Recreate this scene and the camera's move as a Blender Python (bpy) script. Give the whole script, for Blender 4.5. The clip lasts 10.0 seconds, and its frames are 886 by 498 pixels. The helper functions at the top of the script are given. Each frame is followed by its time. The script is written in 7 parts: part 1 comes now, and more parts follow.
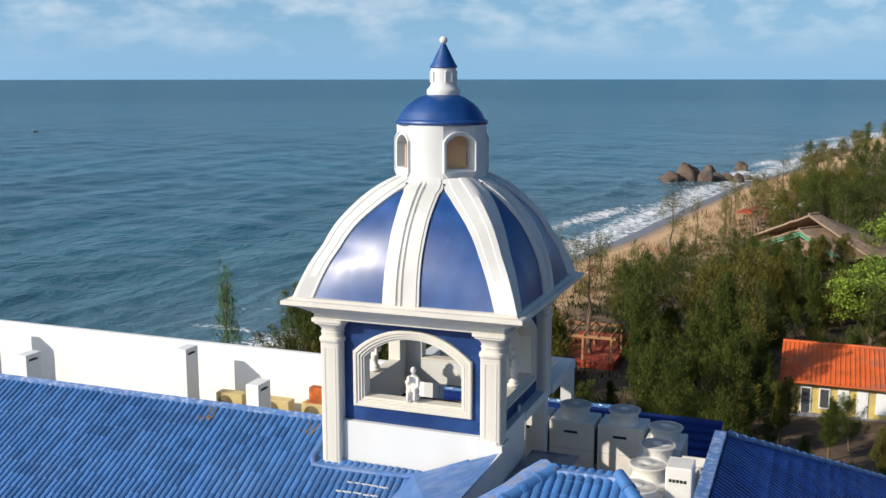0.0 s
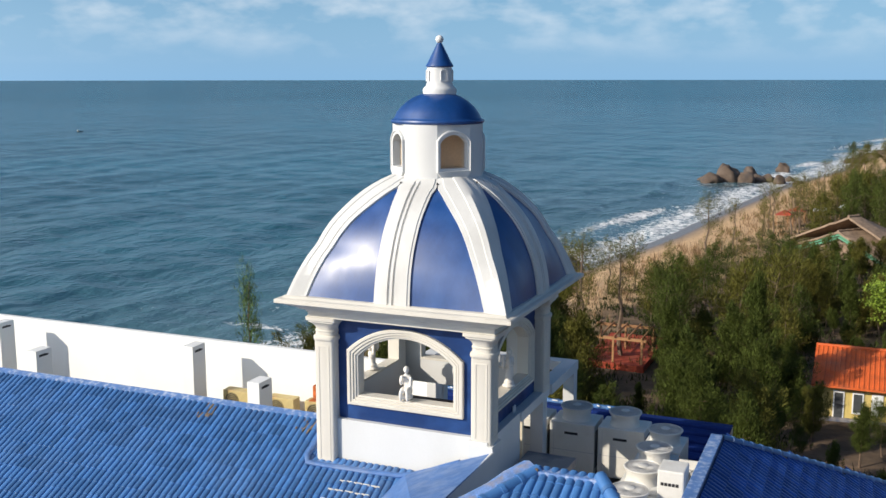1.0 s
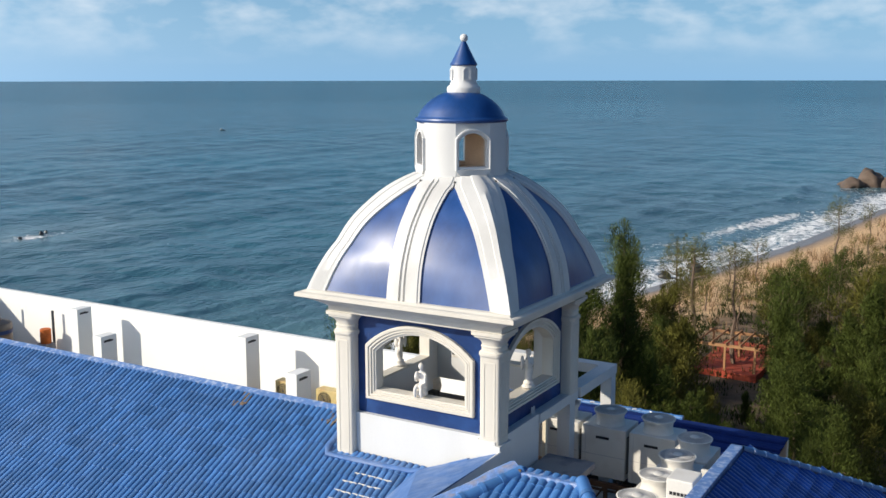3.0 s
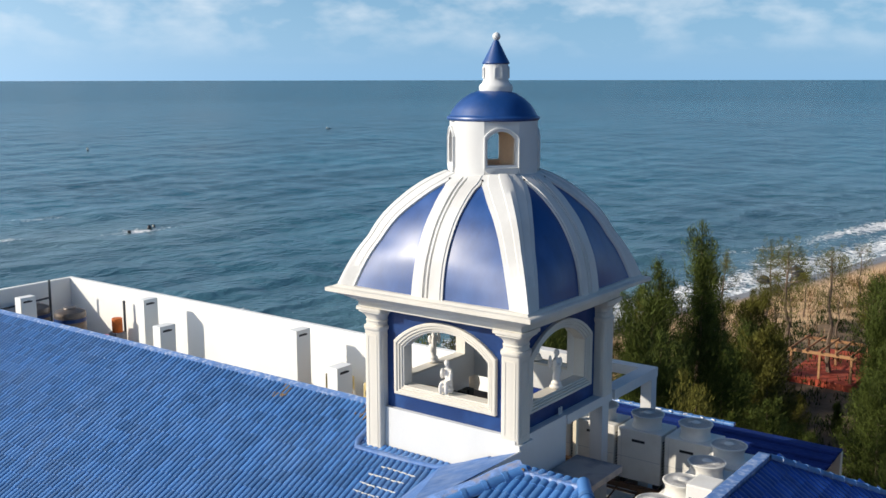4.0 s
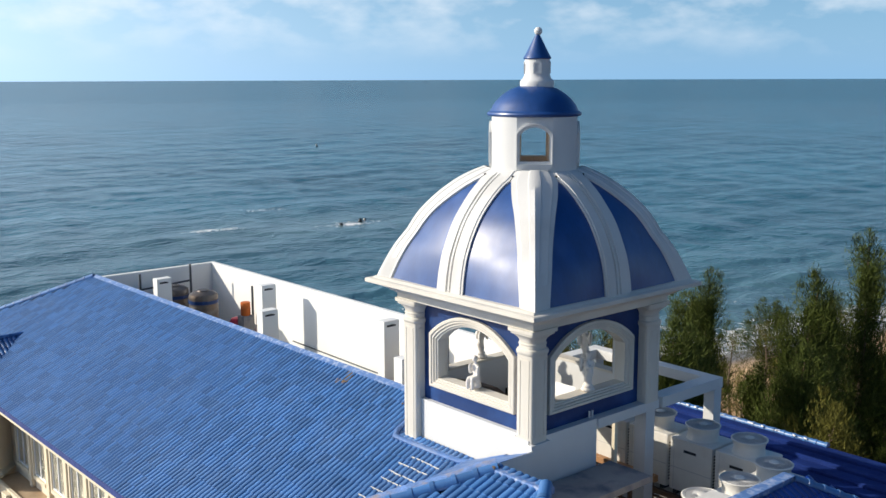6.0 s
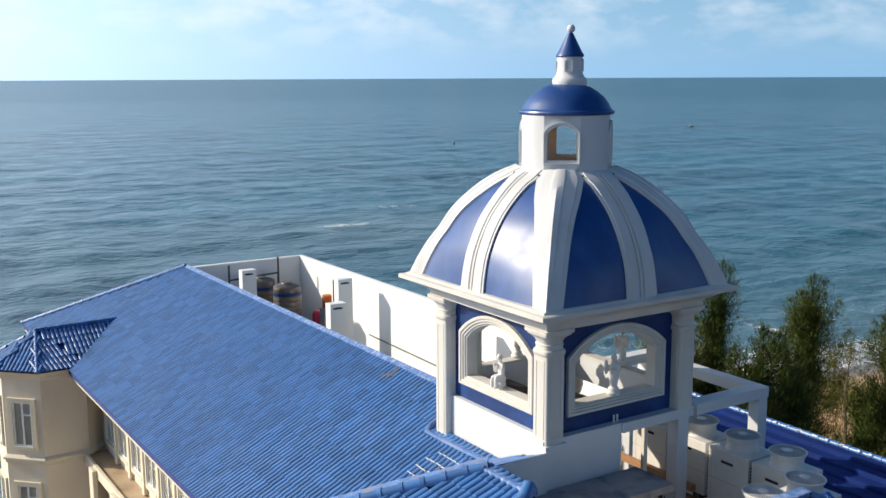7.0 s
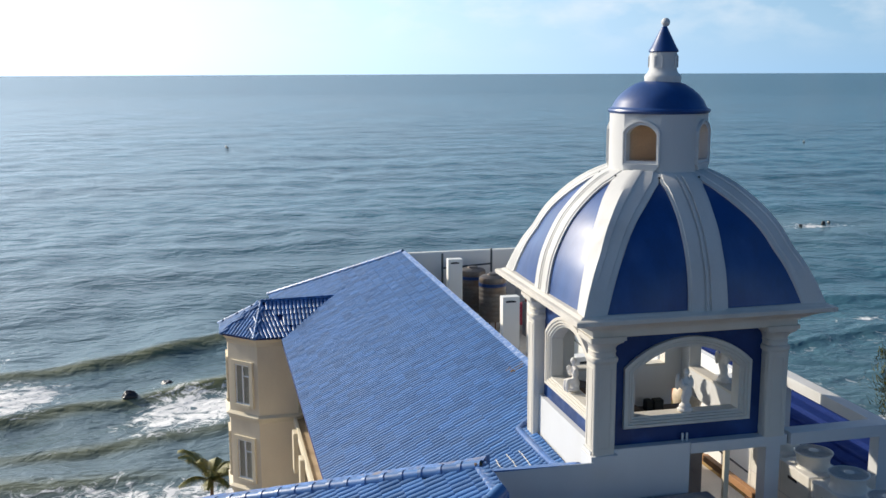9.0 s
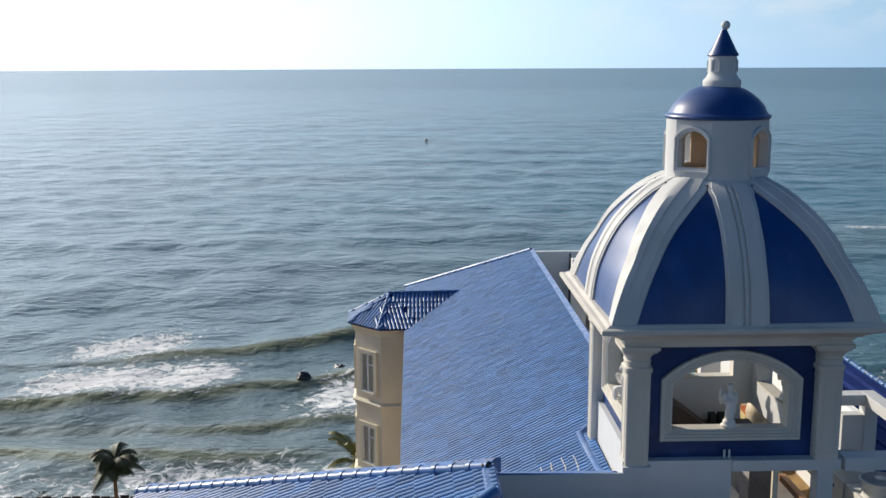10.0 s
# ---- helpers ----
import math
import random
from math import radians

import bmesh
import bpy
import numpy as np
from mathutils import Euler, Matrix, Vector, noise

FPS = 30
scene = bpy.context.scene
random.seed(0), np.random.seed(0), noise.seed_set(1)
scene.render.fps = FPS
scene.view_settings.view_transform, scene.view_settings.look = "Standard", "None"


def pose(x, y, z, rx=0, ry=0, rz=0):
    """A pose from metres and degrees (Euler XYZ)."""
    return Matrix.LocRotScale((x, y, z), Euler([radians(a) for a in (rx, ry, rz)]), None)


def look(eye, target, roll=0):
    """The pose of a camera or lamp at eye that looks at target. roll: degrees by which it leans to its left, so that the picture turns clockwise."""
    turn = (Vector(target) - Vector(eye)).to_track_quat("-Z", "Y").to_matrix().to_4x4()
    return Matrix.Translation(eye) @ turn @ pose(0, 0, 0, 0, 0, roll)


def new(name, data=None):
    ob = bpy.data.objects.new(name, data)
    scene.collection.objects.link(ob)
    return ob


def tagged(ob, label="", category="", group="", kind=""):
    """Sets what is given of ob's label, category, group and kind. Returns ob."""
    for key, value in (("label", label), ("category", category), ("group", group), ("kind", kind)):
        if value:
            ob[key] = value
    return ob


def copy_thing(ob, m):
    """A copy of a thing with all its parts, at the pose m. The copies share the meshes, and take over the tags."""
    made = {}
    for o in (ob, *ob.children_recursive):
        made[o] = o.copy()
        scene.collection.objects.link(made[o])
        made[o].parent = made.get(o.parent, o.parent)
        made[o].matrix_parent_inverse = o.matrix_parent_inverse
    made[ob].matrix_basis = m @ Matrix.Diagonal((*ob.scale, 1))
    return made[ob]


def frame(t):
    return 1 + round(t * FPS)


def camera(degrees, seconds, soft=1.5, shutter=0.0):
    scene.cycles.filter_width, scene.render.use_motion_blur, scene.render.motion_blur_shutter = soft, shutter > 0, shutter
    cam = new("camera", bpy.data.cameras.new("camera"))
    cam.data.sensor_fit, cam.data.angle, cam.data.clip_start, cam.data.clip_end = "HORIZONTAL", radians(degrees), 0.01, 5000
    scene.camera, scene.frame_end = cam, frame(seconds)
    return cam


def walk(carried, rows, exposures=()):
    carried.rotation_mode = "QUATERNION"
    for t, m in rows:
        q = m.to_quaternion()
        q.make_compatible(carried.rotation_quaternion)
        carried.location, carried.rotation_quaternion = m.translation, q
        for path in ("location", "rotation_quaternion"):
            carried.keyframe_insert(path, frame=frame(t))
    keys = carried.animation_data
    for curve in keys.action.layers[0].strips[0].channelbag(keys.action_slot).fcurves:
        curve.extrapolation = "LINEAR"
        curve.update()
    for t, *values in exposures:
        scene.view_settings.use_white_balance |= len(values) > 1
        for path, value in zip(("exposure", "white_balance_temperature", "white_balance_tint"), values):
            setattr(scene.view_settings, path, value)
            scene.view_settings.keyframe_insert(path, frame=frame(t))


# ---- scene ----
cam = camera(47.16, 10.0)
PATH = [
    (0.0, 7.425, -19.855, 28.000, 80.337, 0.024, 20.609),
    (0.5, 7.839, -19.672, 27.977, 80.382, -0.079, 21.711),
    (1.0, 8.278, -19.473, 27.969, 80.371, 0.057, 22.905),
    (1.5, 8.745, -19.255, 27.956, 80.392, 0.071, 24.252),
    (2.0, 9.247, -19.014, 27.953, 80.371, 0.083, 25.775),
    (2.5, 9.794, -18.762, 27.938, 80.398, 0.080, 27.876),
    (4.0, 11.726, -17.710, 27.905, 80.385, 0.079, 36.484),
    (4.5, 12.439, -17.174, 27.882, 80.388, 0.092, 39.275),
    (5.0, 13.156, -16.578, 27.851, 80.399, 0.132, 42.255),
    (5.5, 13.872, -15.908, 27.826, 80.398, 0.162, 45.576),
    (7.0, 16.039, -13.375, 27.812, 80.291, 0.248, 57.175),
    (7.5, 16.664, -12.319, 27.794, 80.267, 0.262, 61.605),
    (8.0, 17.256, -11.162, 27.794, 80.222, 0.238, 66.353),
    (8.5, 17.779, -9.912, 27.804, 80.155, 0.219, 71.422),
    (9.0, 18.217, -8.568, 27.828, 80.057, 0.209, 76.799),
    (9.5, 18.579, -7.155, 27.917, 79.880, 0.258, 82.428),
    (10.0, 18.910, -5.708, 28.016, 79.756, 0.235, 88.283),
]
walk(cam, [(t, pose(x, y, z, rx, ry, rz)) for t, x, y, z, rx, ry, rz in PATH], [(0.0, 0.12), (2.5, 0.15), (5.0, 0.20), (7.5, 0.25), (8.5, 0.20), (9.5, 0.0), (10.0, -0.08)])

# ---- world, sun and sky ----
SUN_EL, SUN_AZ = 26.0, 42.6          # height of the sun; degrees from -y towards -x
sun_dir = Vector((-math.sin(radians(SUN_AZ)) * math.cos(radians(SUN_EL)), -math.cos(radians(SUN_AZ)) * math.cos(radians(SUN_EL)), math.sin(radians(SUN_EL))))
sun = new("sun", bpy.data.lights.new("sun", "SUN"))
sun.data.energy, sun.data.angle, sun.data.color = 4.3, radians(0.53), (1.0, 0.90, 0.76)
sun.matrix_world = look((0, 0, 80), Vector((0, 0, 80)) - sun_dir * 10)
world = bpy.data.worlds.new("sky")
scene.world = world
world.use_nodes = True
wt = world.node_tree
wt.nodes.clear()


def wnode(kind, **kw):
    n = wt.nodes.new(kind)
    for k, v in kw.items():
        n.inputs[k].default_value = v
    return n


sky = wt.nodes.new("ShaderNodeTexSky")
sky.sky_type, sky.sun_disc = "NISHITA", False
sky.sun_elevation, sky.sun_rotation = radians(SUN_EL), radians(180 + SUN_AZ)
sky.air_density, sky.dust_density, sky.ozone_density = 1.0, 0.7, 5.0
geo = wt.nodes.new("ShaderNodeTexCoord")
mapn = wt.nodes.new("ShaderNodeMapping")
mapn.inputs["Scale"].default_value = (5.0, 5.0, 11.0)
wt.links.new(geo.outputs["Generated"], mapn.inputs["Vector"])
puffs = wnode("ShaderNodeTexNoise", Scale=3.8, Detail=5.0, Roughness=0.50, Distortion=0.0)
wt.links.new(mapn.outputs["Vector"], puffs.inputs["Vector"])
ramp = wt.nodes.new("ShaderNodeValToRGB")
ramp.color_ramp.elements[0].position, ramp.color_ramp.elements[1].position = 0.42, 0.82
wt.links.new(puffs.outputs["Fac"], ramp.inputs["Fac"])
amount = wt.nodes.new("ShaderNodeMath")
amount.operation = "MULTIPLY"
amount.inputs[1].default_value = 0.60
wt.links.new(ramp.outputs["Color"], amount.inputs[0])
sep = wt.nodes.new("ShaderNodeSeparateXYZ")
wt.links.new(geo.outputs["Generated"], sep.inputs[0])
lift = wt.nodes.new("ShaderNodeMapRange")
lift.inputs["From Min"].default_value, lift.inputs["From Max"].default_value = 0.012, 0.06
wt.links.new(sep.outputs["Z"], lift.inputs["Value"])
thin = wt.nodes.new("ShaderNodeMapRange")     # the bank of cloud lies low over the sea
for key, val in (("From Min", 0.10), ("From Max", 0.26), ("To Min", 1.0), ("To Max", 0.0)):
    thin.inputs[key].default_value = val
wt.links.new(sep.outputs["Z"], thin.inputs["Value"])
amount1 = wt.nodes.new("ShaderNodeMath")
amount1.operation = "MULTIPLY"
wt.links.new(amount.outputs[0], amount1.inputs[0])
wt.links.new(thin.outputs[0], amount1.inputs[1])
amount2 = wt.nodes.new("ShaderNodeMath")
amount2.operation = "MULTIPLY"
wt.links.new(amount1.outputs[0], amount2.inputs[0])
wt.links.new(lift.outputs[0], amount2.inputs[1])
cloudmix = wt.nodes.new("ShaderNodeMix")
cloudmix.data_type = "RGBA"
cloudmix.inputs["B"].default_value = (13.0, 13.4, 13.8, 1)
wt.links.new(amount2.outputs[0], cloudmix.inputs["Factor"])
haze = wt.nodes.new("ShaderNodeMix")          # marine haze: cool, brightest along the horizon
haze.data_type = "RGBA"
haze.inputs["B"].default_value = (3.9, 7.9, 12.6, 1)
low = wt.nodes.new("ShaderNodeMapRange")
for key, val in (("From Min", 0.0), ("From Max", 0.22), ("To Min", 0.74), ("To Max", 0.0)):
    low.inputs[key].default_value = val
wt.links.new(sep.outputs["Z"], low.inputs["Value"])
wt.links.new(low.outputs[0], haze.inputs["Factor"])
deepsky = wt.nodes.new("ShaderNodeHueSaturation")
deepsky.inputs["Value"].default_value = 1.0
deepsky.inputs["Saturation"].default_value = 1.2
wt.links.new(sky.outputs["Color"], deepsky.inputs["Color"])
wt.links.new(deepsky.outputs["Color"], haze.inputs["A"])
aim = wt.nodes.new("ShaderNodeVectorMath")
aim.operation = "DOT_PRODUCT"
aim.inputs[1].default_value = sun_dir
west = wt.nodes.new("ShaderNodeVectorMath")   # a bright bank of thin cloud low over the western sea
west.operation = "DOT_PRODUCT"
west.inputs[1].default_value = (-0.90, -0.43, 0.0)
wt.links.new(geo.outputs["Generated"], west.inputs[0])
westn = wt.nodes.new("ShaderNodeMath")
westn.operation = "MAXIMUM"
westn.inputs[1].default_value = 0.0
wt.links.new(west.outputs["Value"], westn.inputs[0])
wt.links.new(geo.outputs["Generated"], aim.inputs[0])
clampn = wt.nodes.new("ShaderNodeMath")
clampn.operation = "MAXIMUM"
clampn.inputs[1].default_value = 0.0
wt.links.new(aim.outputs["Value"], clampn.inputs[0])
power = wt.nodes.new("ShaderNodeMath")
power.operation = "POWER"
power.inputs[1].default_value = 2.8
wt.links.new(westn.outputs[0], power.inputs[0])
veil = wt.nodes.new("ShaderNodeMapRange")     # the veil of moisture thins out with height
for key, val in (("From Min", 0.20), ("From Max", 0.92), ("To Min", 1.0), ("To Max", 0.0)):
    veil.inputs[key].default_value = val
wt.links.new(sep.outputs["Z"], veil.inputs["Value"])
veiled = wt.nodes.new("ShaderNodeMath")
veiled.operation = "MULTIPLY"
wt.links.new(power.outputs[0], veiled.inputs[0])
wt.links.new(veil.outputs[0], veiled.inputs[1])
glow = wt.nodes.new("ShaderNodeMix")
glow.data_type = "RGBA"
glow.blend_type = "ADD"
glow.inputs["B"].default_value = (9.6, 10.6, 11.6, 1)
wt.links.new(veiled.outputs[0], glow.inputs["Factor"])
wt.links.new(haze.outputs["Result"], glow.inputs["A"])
ring = wt.nodes.new("ShaderNodeMath")         # the bright sky close round the sun
ring.operation = "POWER"
ring.inputs[1].default_value = 5.0
wt.links.new(clampn.outputs[0], ring.inputs[0])
aureole = wt.nodes.new("ShaderNodeMix")
aureole.data_type = "RGBA"
aureole.blend_type = "ADD"
aureole.inputs["B"].default_value = (16.0, 16.3, 16.4, 1)
wt.links.new(ring.outputs[0], aureole.inputs["Factor"])
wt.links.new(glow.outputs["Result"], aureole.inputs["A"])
wt.links.new(aureole.outputs["Result"], cloudmix.inputs["A"])
back = wnode("ShaderNodeBackground", Strength=0.070)
wt.links.new(cloudmix.outputs["Result"], back.inputs["Color"])
wout = wt.nodes.new("ShaderNodeOutputWorld")
wt.links.new(back.outputs[0], wout.inputs["Surface"])


# ---- materials ----
def surface(name, color, rough=0.6, metal=0.0, vary=0.12, scale=3.0, grain=40.0, bump=0.05, spec=0.5, coat=0.0, dirt=None, dirt_amount=0.0, dirt_scale=1.2, rand=0.0, stretch=(1, 1, 1), space="Object", gloss=None):
    """A painted, glazed or mineral surface: two scales of colour variation, stains and fine relief."""
    m = bpy.data.materials.new(name)
    m.use_nodes = True
    t = m.node_tree
    b = t.nodes["Principled BSDF"]
    b.inputs["Metallic"].default_value = metal
    b.inputs["Specular IOR Level"].default_value = spec
    b.inputs["Coat Weight"].default_value = coat
    b.inputs["Coat Roughness"].default_value = 0.12
    tc = t.nodes.new("ShaderNodeTexCoord") if space == "Object" else t.nodes.new("ShaderNodeNewGeometry")
    mp = t.nodes.new("ShaderNodeMapping")
    mp.inputs["Scale"].default_value = stretch
    t.links.new(tc.outputs["Object" if space == "Object" else "Position"], mp.inputs["Vector"])

    def noise_tex(s, d=5.0):
        n = t.nodes.new("ShaderNodeTexNoise")
        n.inputs["Scale"].default_value, n.inputs["Detail"].default_value = s, d
        t.links.new(mp.outputs["Vector"], n.inputs["Vector"])
        return n.outputs["Fac"]

    def spread(src, lo, hi, a=0.25, z=0.75):
        r = t.nodes.new("ShaderNodeMapRange")
        for k, v in (("From Min", a), ("From Max", z), ("To Min", lo), ("To Max", hi)):
            r.inputs[k].default_value = v
        t.links.new(src, r.inputs["Value"])
        return r.outputs[0]

    def times(a, c):
        n = t.nodes.new("ShaderNodeMath")
        n.operation = "MULTIPLY"
        t.links.new(a, n.inputs[0])
        t.links.new(c, n.inputs[1])
        return n.outputs[0]

    val = times(spread(noise_tex(scale), 1 - vary, 1 + vary), spread(noise_tex(grain, 3.0), 1 - vary * 0.6, 1 + vary * 0.6))
    if rand:
        oi = t.nodes.new("ShaderNodeObjectInfo")
        gi = t.nodes.new("ShaderNodeNewGeometry")
        su = t.nodes.new("ShaderNodeMath")
        t.links.new(oi.outputs["Random"], su.inputs[0])
        t.links.new(gi.outputs["Random Per Island"], su.inputs[1])
        fr = t.nodes.new("ShaderNodeMath")
        fr.operation = "FRACT"
        t.links.new(su.outputs[0], fr.inputs[0])
        val = times(val, spread(fr.outputs[0], 1 - rand, 1 + rand, 0, 1))
    hsv = t.nodes.new("ShaderNodeHueSaturation")
    hsv.inputs["Color"].default_value = (*color, 1)
    t.links.new(val, hsv.inputs["Value"])
    col = hsv.outputs["Color"]
    if dirt:
        mx = t.nodes.new("ShaderNodeMix")
        mx.data_type = "RGBA"
        mx.inputs["B"].default_value = (*dirt, 1)
        t.links.new(spread(noise_tex(dirt_scale, 8.0), 0, dirt_amount, 0.48, 0.72), mx.inputs["Factor"])
        t.links.new(col, mx.inputs["A"])
        col = mx.outputs["Result"]
    t.links.new(col, b.inputs["Base Color"])
    lo, hi = gloss or (rough * 0.85, min(1, rough * 1.2))
    t.links.new(spread(noise_tex(scale * (0.4 if gloss else 2.3)), lo, hi, 0.35, 0.65), b.inputs["Roughness"])
    if bump:
        bp = t.nodes.new("ShaderNodeBump")
        bp.inputs["Strength"].default_value, bp.inputs["Distance"].default_value = 0.5, bump
        t.links.new(noise_tex(grain, 4.0), bp.inputs["Height"])
        t.links.new(bp.outputs[0], b.inputs["Normal"])
    return m


WHITE = surface("white_masonry_paint", (0.655, 0.66, 0.65), 0.65, vary=0.03, scale=1.5, grain=60, bump=0.004, dirt=(0.54, 0.53, 0.50), dirt_amount=0.30, dirt_scale=0.9, stretch=(1, 1, 0.45), space="World")
PARAPET = surface("bright_white_parapet_paint", (0.86, 0.86, 0.83), 0.7, vary=0.03, scale=1.0, grain=60, bump=0.004, dirt=(0.62, 0.60, 0.55), dirt_amount=0.25, dirt_scale=0.5, stretch=(1, 1, 0.4), space="World")
RIBWHITE = surface("off_white_rib_paint", (0.63, 0.625, 0.60), 0.6, vary=0.05, scale=1.8, grain=50, bump=0.004, dirt=(0.46, 0.44, 0.40), dirt_amount=0.45, dirt_scale=1.4, stretch=(1, 1, 0.4), space="World")
MOULDING = surface("cream_moulding_paint", (0.65, 0.615, 0.54), 0.65, vary=0.04, scale=1.5, grain=60, bump=0.004, dirt=(0.44, 0.39, 0.33), dirt_amount=0.30, dirt_scale=1.2, stretch=(1, 1, 0.45), space="World")
MORTAR = surface("weathered_blue_grey_mortar", (0.13, 0.24, 0.50), 0.8, vary=0.35, scale=7, grain=40, bump=0.015, dirt=(0.34, 0.24, 0.12), dirt_amount=0.7, dirt_scale=4.5, space="World")
CREAM = surface("cream_masonry_paint", (0.79, 0.695, 0.54), 0.75, vary=0.06, scale=0.8, grain=50, bump=0.004, dirt=(0.42, 0.36, 0.26), dirt_amount=0.3, dirt_scale=0.6, stretch=(1, 1, 0.4), space="World")
TRIMCREAM = surface("pale_cream_trim_paint", (0.74, 0.66, 0.50), 0.7, vary=0.05, scale=1.0, grain=50, bump=0.003, space="World")
BLUE = surface("blue_wall_paint", (0.008, 0.036, 0.140), 0.45, vary=0.12, scale=2.0, grain=30, bump=0.002, spec=0.3, dirt=(0.04, 0.12, 0.35), dirt_amount=0.4, dirt_scale=1.4, space="World")
DOMEBLUE = surface("glossy_blue_dome_paint", (0.003, 0.047, 0.195), 0.42, vary=0.14, scale=3.0, grain=22, bump=0.0005, spec=0.75, gloss=(0.34, 0.48), dirt=(0.05, 0.13, 0.36), dirt_amount=0.4, dirt_scale=1.6, stretch=(1, 1, 0.5), space="World")
TILE = surface("glazed_blue_roof_tile", (0.052, 0.158, 0.375), 0.38, vary=0.08, scale=0.7, grain=30, bump=0.004, spec=0.8, rand=0.25, dirt=(0.12, 0.21, 0.38), dirt_amount=0.25, dirt_scale=0.9, space="World")
# Darker copy of TILE: shade on slopes turned from the sun, as colour.
DEEPTILE = surface("shade_side_blue_tile", (0.008, 0.045, 0.25), 0.34, vary=0.15, scale=0.8, grain=30, bump=0.004, spec=0.6, rand=0.25, dirt=(0.05, 0.12, 0.35), dirt_amount=0.3, dirt_scale=1.1, space="World")
# The shade under and between the tiles is put into this dark blue.
BATTEN = surface("shaded_blue_tile_bed", (0.02, 0.045, 0.20), 0.7, vary=0.2, scale=2, grain=20, bump=0.01, space="World")
FLASH = surface("weathered_blue_flashing_paint", (0.10, 0.20, 0.44), 0.45, vary=0.15, scale=3, grain=25, bump=0.01, dirt=(0.50, 0.56, 0.68), dirt_amount=0.85, dirt_scale=9.0, space="World")
RUST = surface("rusty_mortar", (0.17, 0.11, 0.055), 0.9, vary=0.3, scale=6, grain=40, bump=0.02, dirt=(0.30, 0.26, 0.22), dirt_amount=0.6, dirt_scale=8, space="World")
CONCRETE = surface("stained_grey_concrete", (0.31, 0.29, 0.28), 0.85, vary=0.15, scale=1.2, grain=40, bump=0.01, dirt=(0.05, 0.07, 0.13), dirt_amount=0.85, dirt_scale=2.0, space="World")
BUFF = surface("bare_buff_plaster", (0.60, 0.48, 0.355), 0.85, vary=0.12, scale=2.0, grain=30, bump=0.006, space="World")
NET = surface("turquoise_nylon_net", (0.02, 0.20, 0.29), 0.7, vary=0.35, scale=6.0, grain=40, bump=0.03, dirt=(0.10, 0.10, 0.08), dirt_amount=0.6, dirt_scale=5.0)
TERRACE = surface("stained_terrace_floor", (0.55, 0.51, 0.45), 0.85, vary=0.2, scale=0.6, grain=30, bump=0.01, dirt=(0.26, 0.18, 0.10), dirt_amount=0.5, dirt_scale=0.7, space="World")
STATUE = surface("white_plaster", (0.78, 0.74, 0.68), 0.6, vary=0.05, scale=8, grain=60, bump=0.003)
STEELBOX = surface("ivory_powder_coated_steel", (0.76, 0.74, 0.68), 0.45, vary=0.05, scale=2, grain=30, bump=0.002, dirt=(0.42, 0.38, 0.30), dirt_amount=0.35, dirt_scale=2.0)
GRILLE = surface("grey_plastic_fan_grille", (0.52, 0.52, 0.51), 0.6, vary=0.12, scale=6, grain=60, bump=0.004)
DARK = surface("dark_recess", (0.02, 0.02, 0.022), 0.7, vary=0.2, scale=5, grain=30, bump=0.0)
OLDAC = surface("yellowed_ac_casing", (0.56, 0.45, 0.20), 0.6, vary=0.12, scale=4, grain=30, bump=0.004, dirt=(0.40, 0.14, 0.03), dirt_amount=0.6, dirt_scale=3)
RUSTY = surface("orange_rusted_sheet", (0.50, 0.12, 0.02), 0.85, vary=0.3, scale=5, grain=30, bump=0.01, dirt=(0.25, 0.07, 0.02), dirt_amount=0.8, dirt_scale=4)
STAINLESS = surface("tarnished_stainless_steel", (0.14, 0.130, 0.122), 0.45, metal=0.45, vary=0.25, scale=2.5, grain=20, bump=0.01, dirt=(0.15, 0.095, 0.055), dirt_amount=0.7, dirt_scale=2.0)
PIPE = surface("dark_pipe_paint", (0.05, 0.06, 0.07), 0.5, vary=0.2, scale=4, grain=20, bump=0.0)
RED = surface("red_enamel", (0.62, 0.05, 0.09), 0.35, vary=0.1, scale=4, grain=30, bump=0.0)
STEEL = surface("rusty_brown_steel", (0.14, 0.07, 0.035), 0.7, vary=0.25, scale=6, grain=40, bump=0.004)
TIMBER = surface("weathered_orange_timber", (0.42, 0.22, 0.10), 0.7, vary=0.2, scale=3, grain=40, bump=0.006, stretch=(1, 1, 6))
BARK = surface("grey_brown_bark", (0.16, 0.11, 0.075), 0.9, vary=0.3, scale=3, grain=18, bump=0.03)
NEEDLE = surface("casuarina_needles", (0.058, 0.076, 0.015), 0.7, vary=0.35, scale=0.5, grain=4, bump=0.0, spec=0.12, rand=0.45)
NEEDLE2 = surface("olive_casuarina_needles", (0.105, 0.100, 0.020), 0.7, vary=0.35, scale=0.5, grain=4, bump=0.0, spec=0.12, rand=0.45)
YOUNG = surface("young_green_needles", (0.095, 0.150, 0.035), 0.7, vary=0.3, scale=0.5, grain=4, bump=0.0, spec=0.12, rand=0.4)
LEAF = surface("bright_broad_leaves", (0.17, 0.24, 0.028), 0.6, vary=0.35, scale=0.6, grain=4, bump=0.0, spec=0.3, rand=0.4)
YOUNGPALM = surface("yellow_green_palm_fronds", (0.21, 0.20, 0.045), 0.55, vary=0.3, scale=2, grain=10, bump=0.0, rand=0.3)
PALMLEAF = surface("dusty_palm_fronds", (0.055, 0.065, 0.022), 0.6, vary=0.3, scale=2, grain=10, bump=0.0, rand=0.3)
SHRUB = surface("dry_scrub", (0.20, 0.12, 0.055), 0.9, vary=0.35, scale=1, grain=6, bump=0.0, rand=0.35)
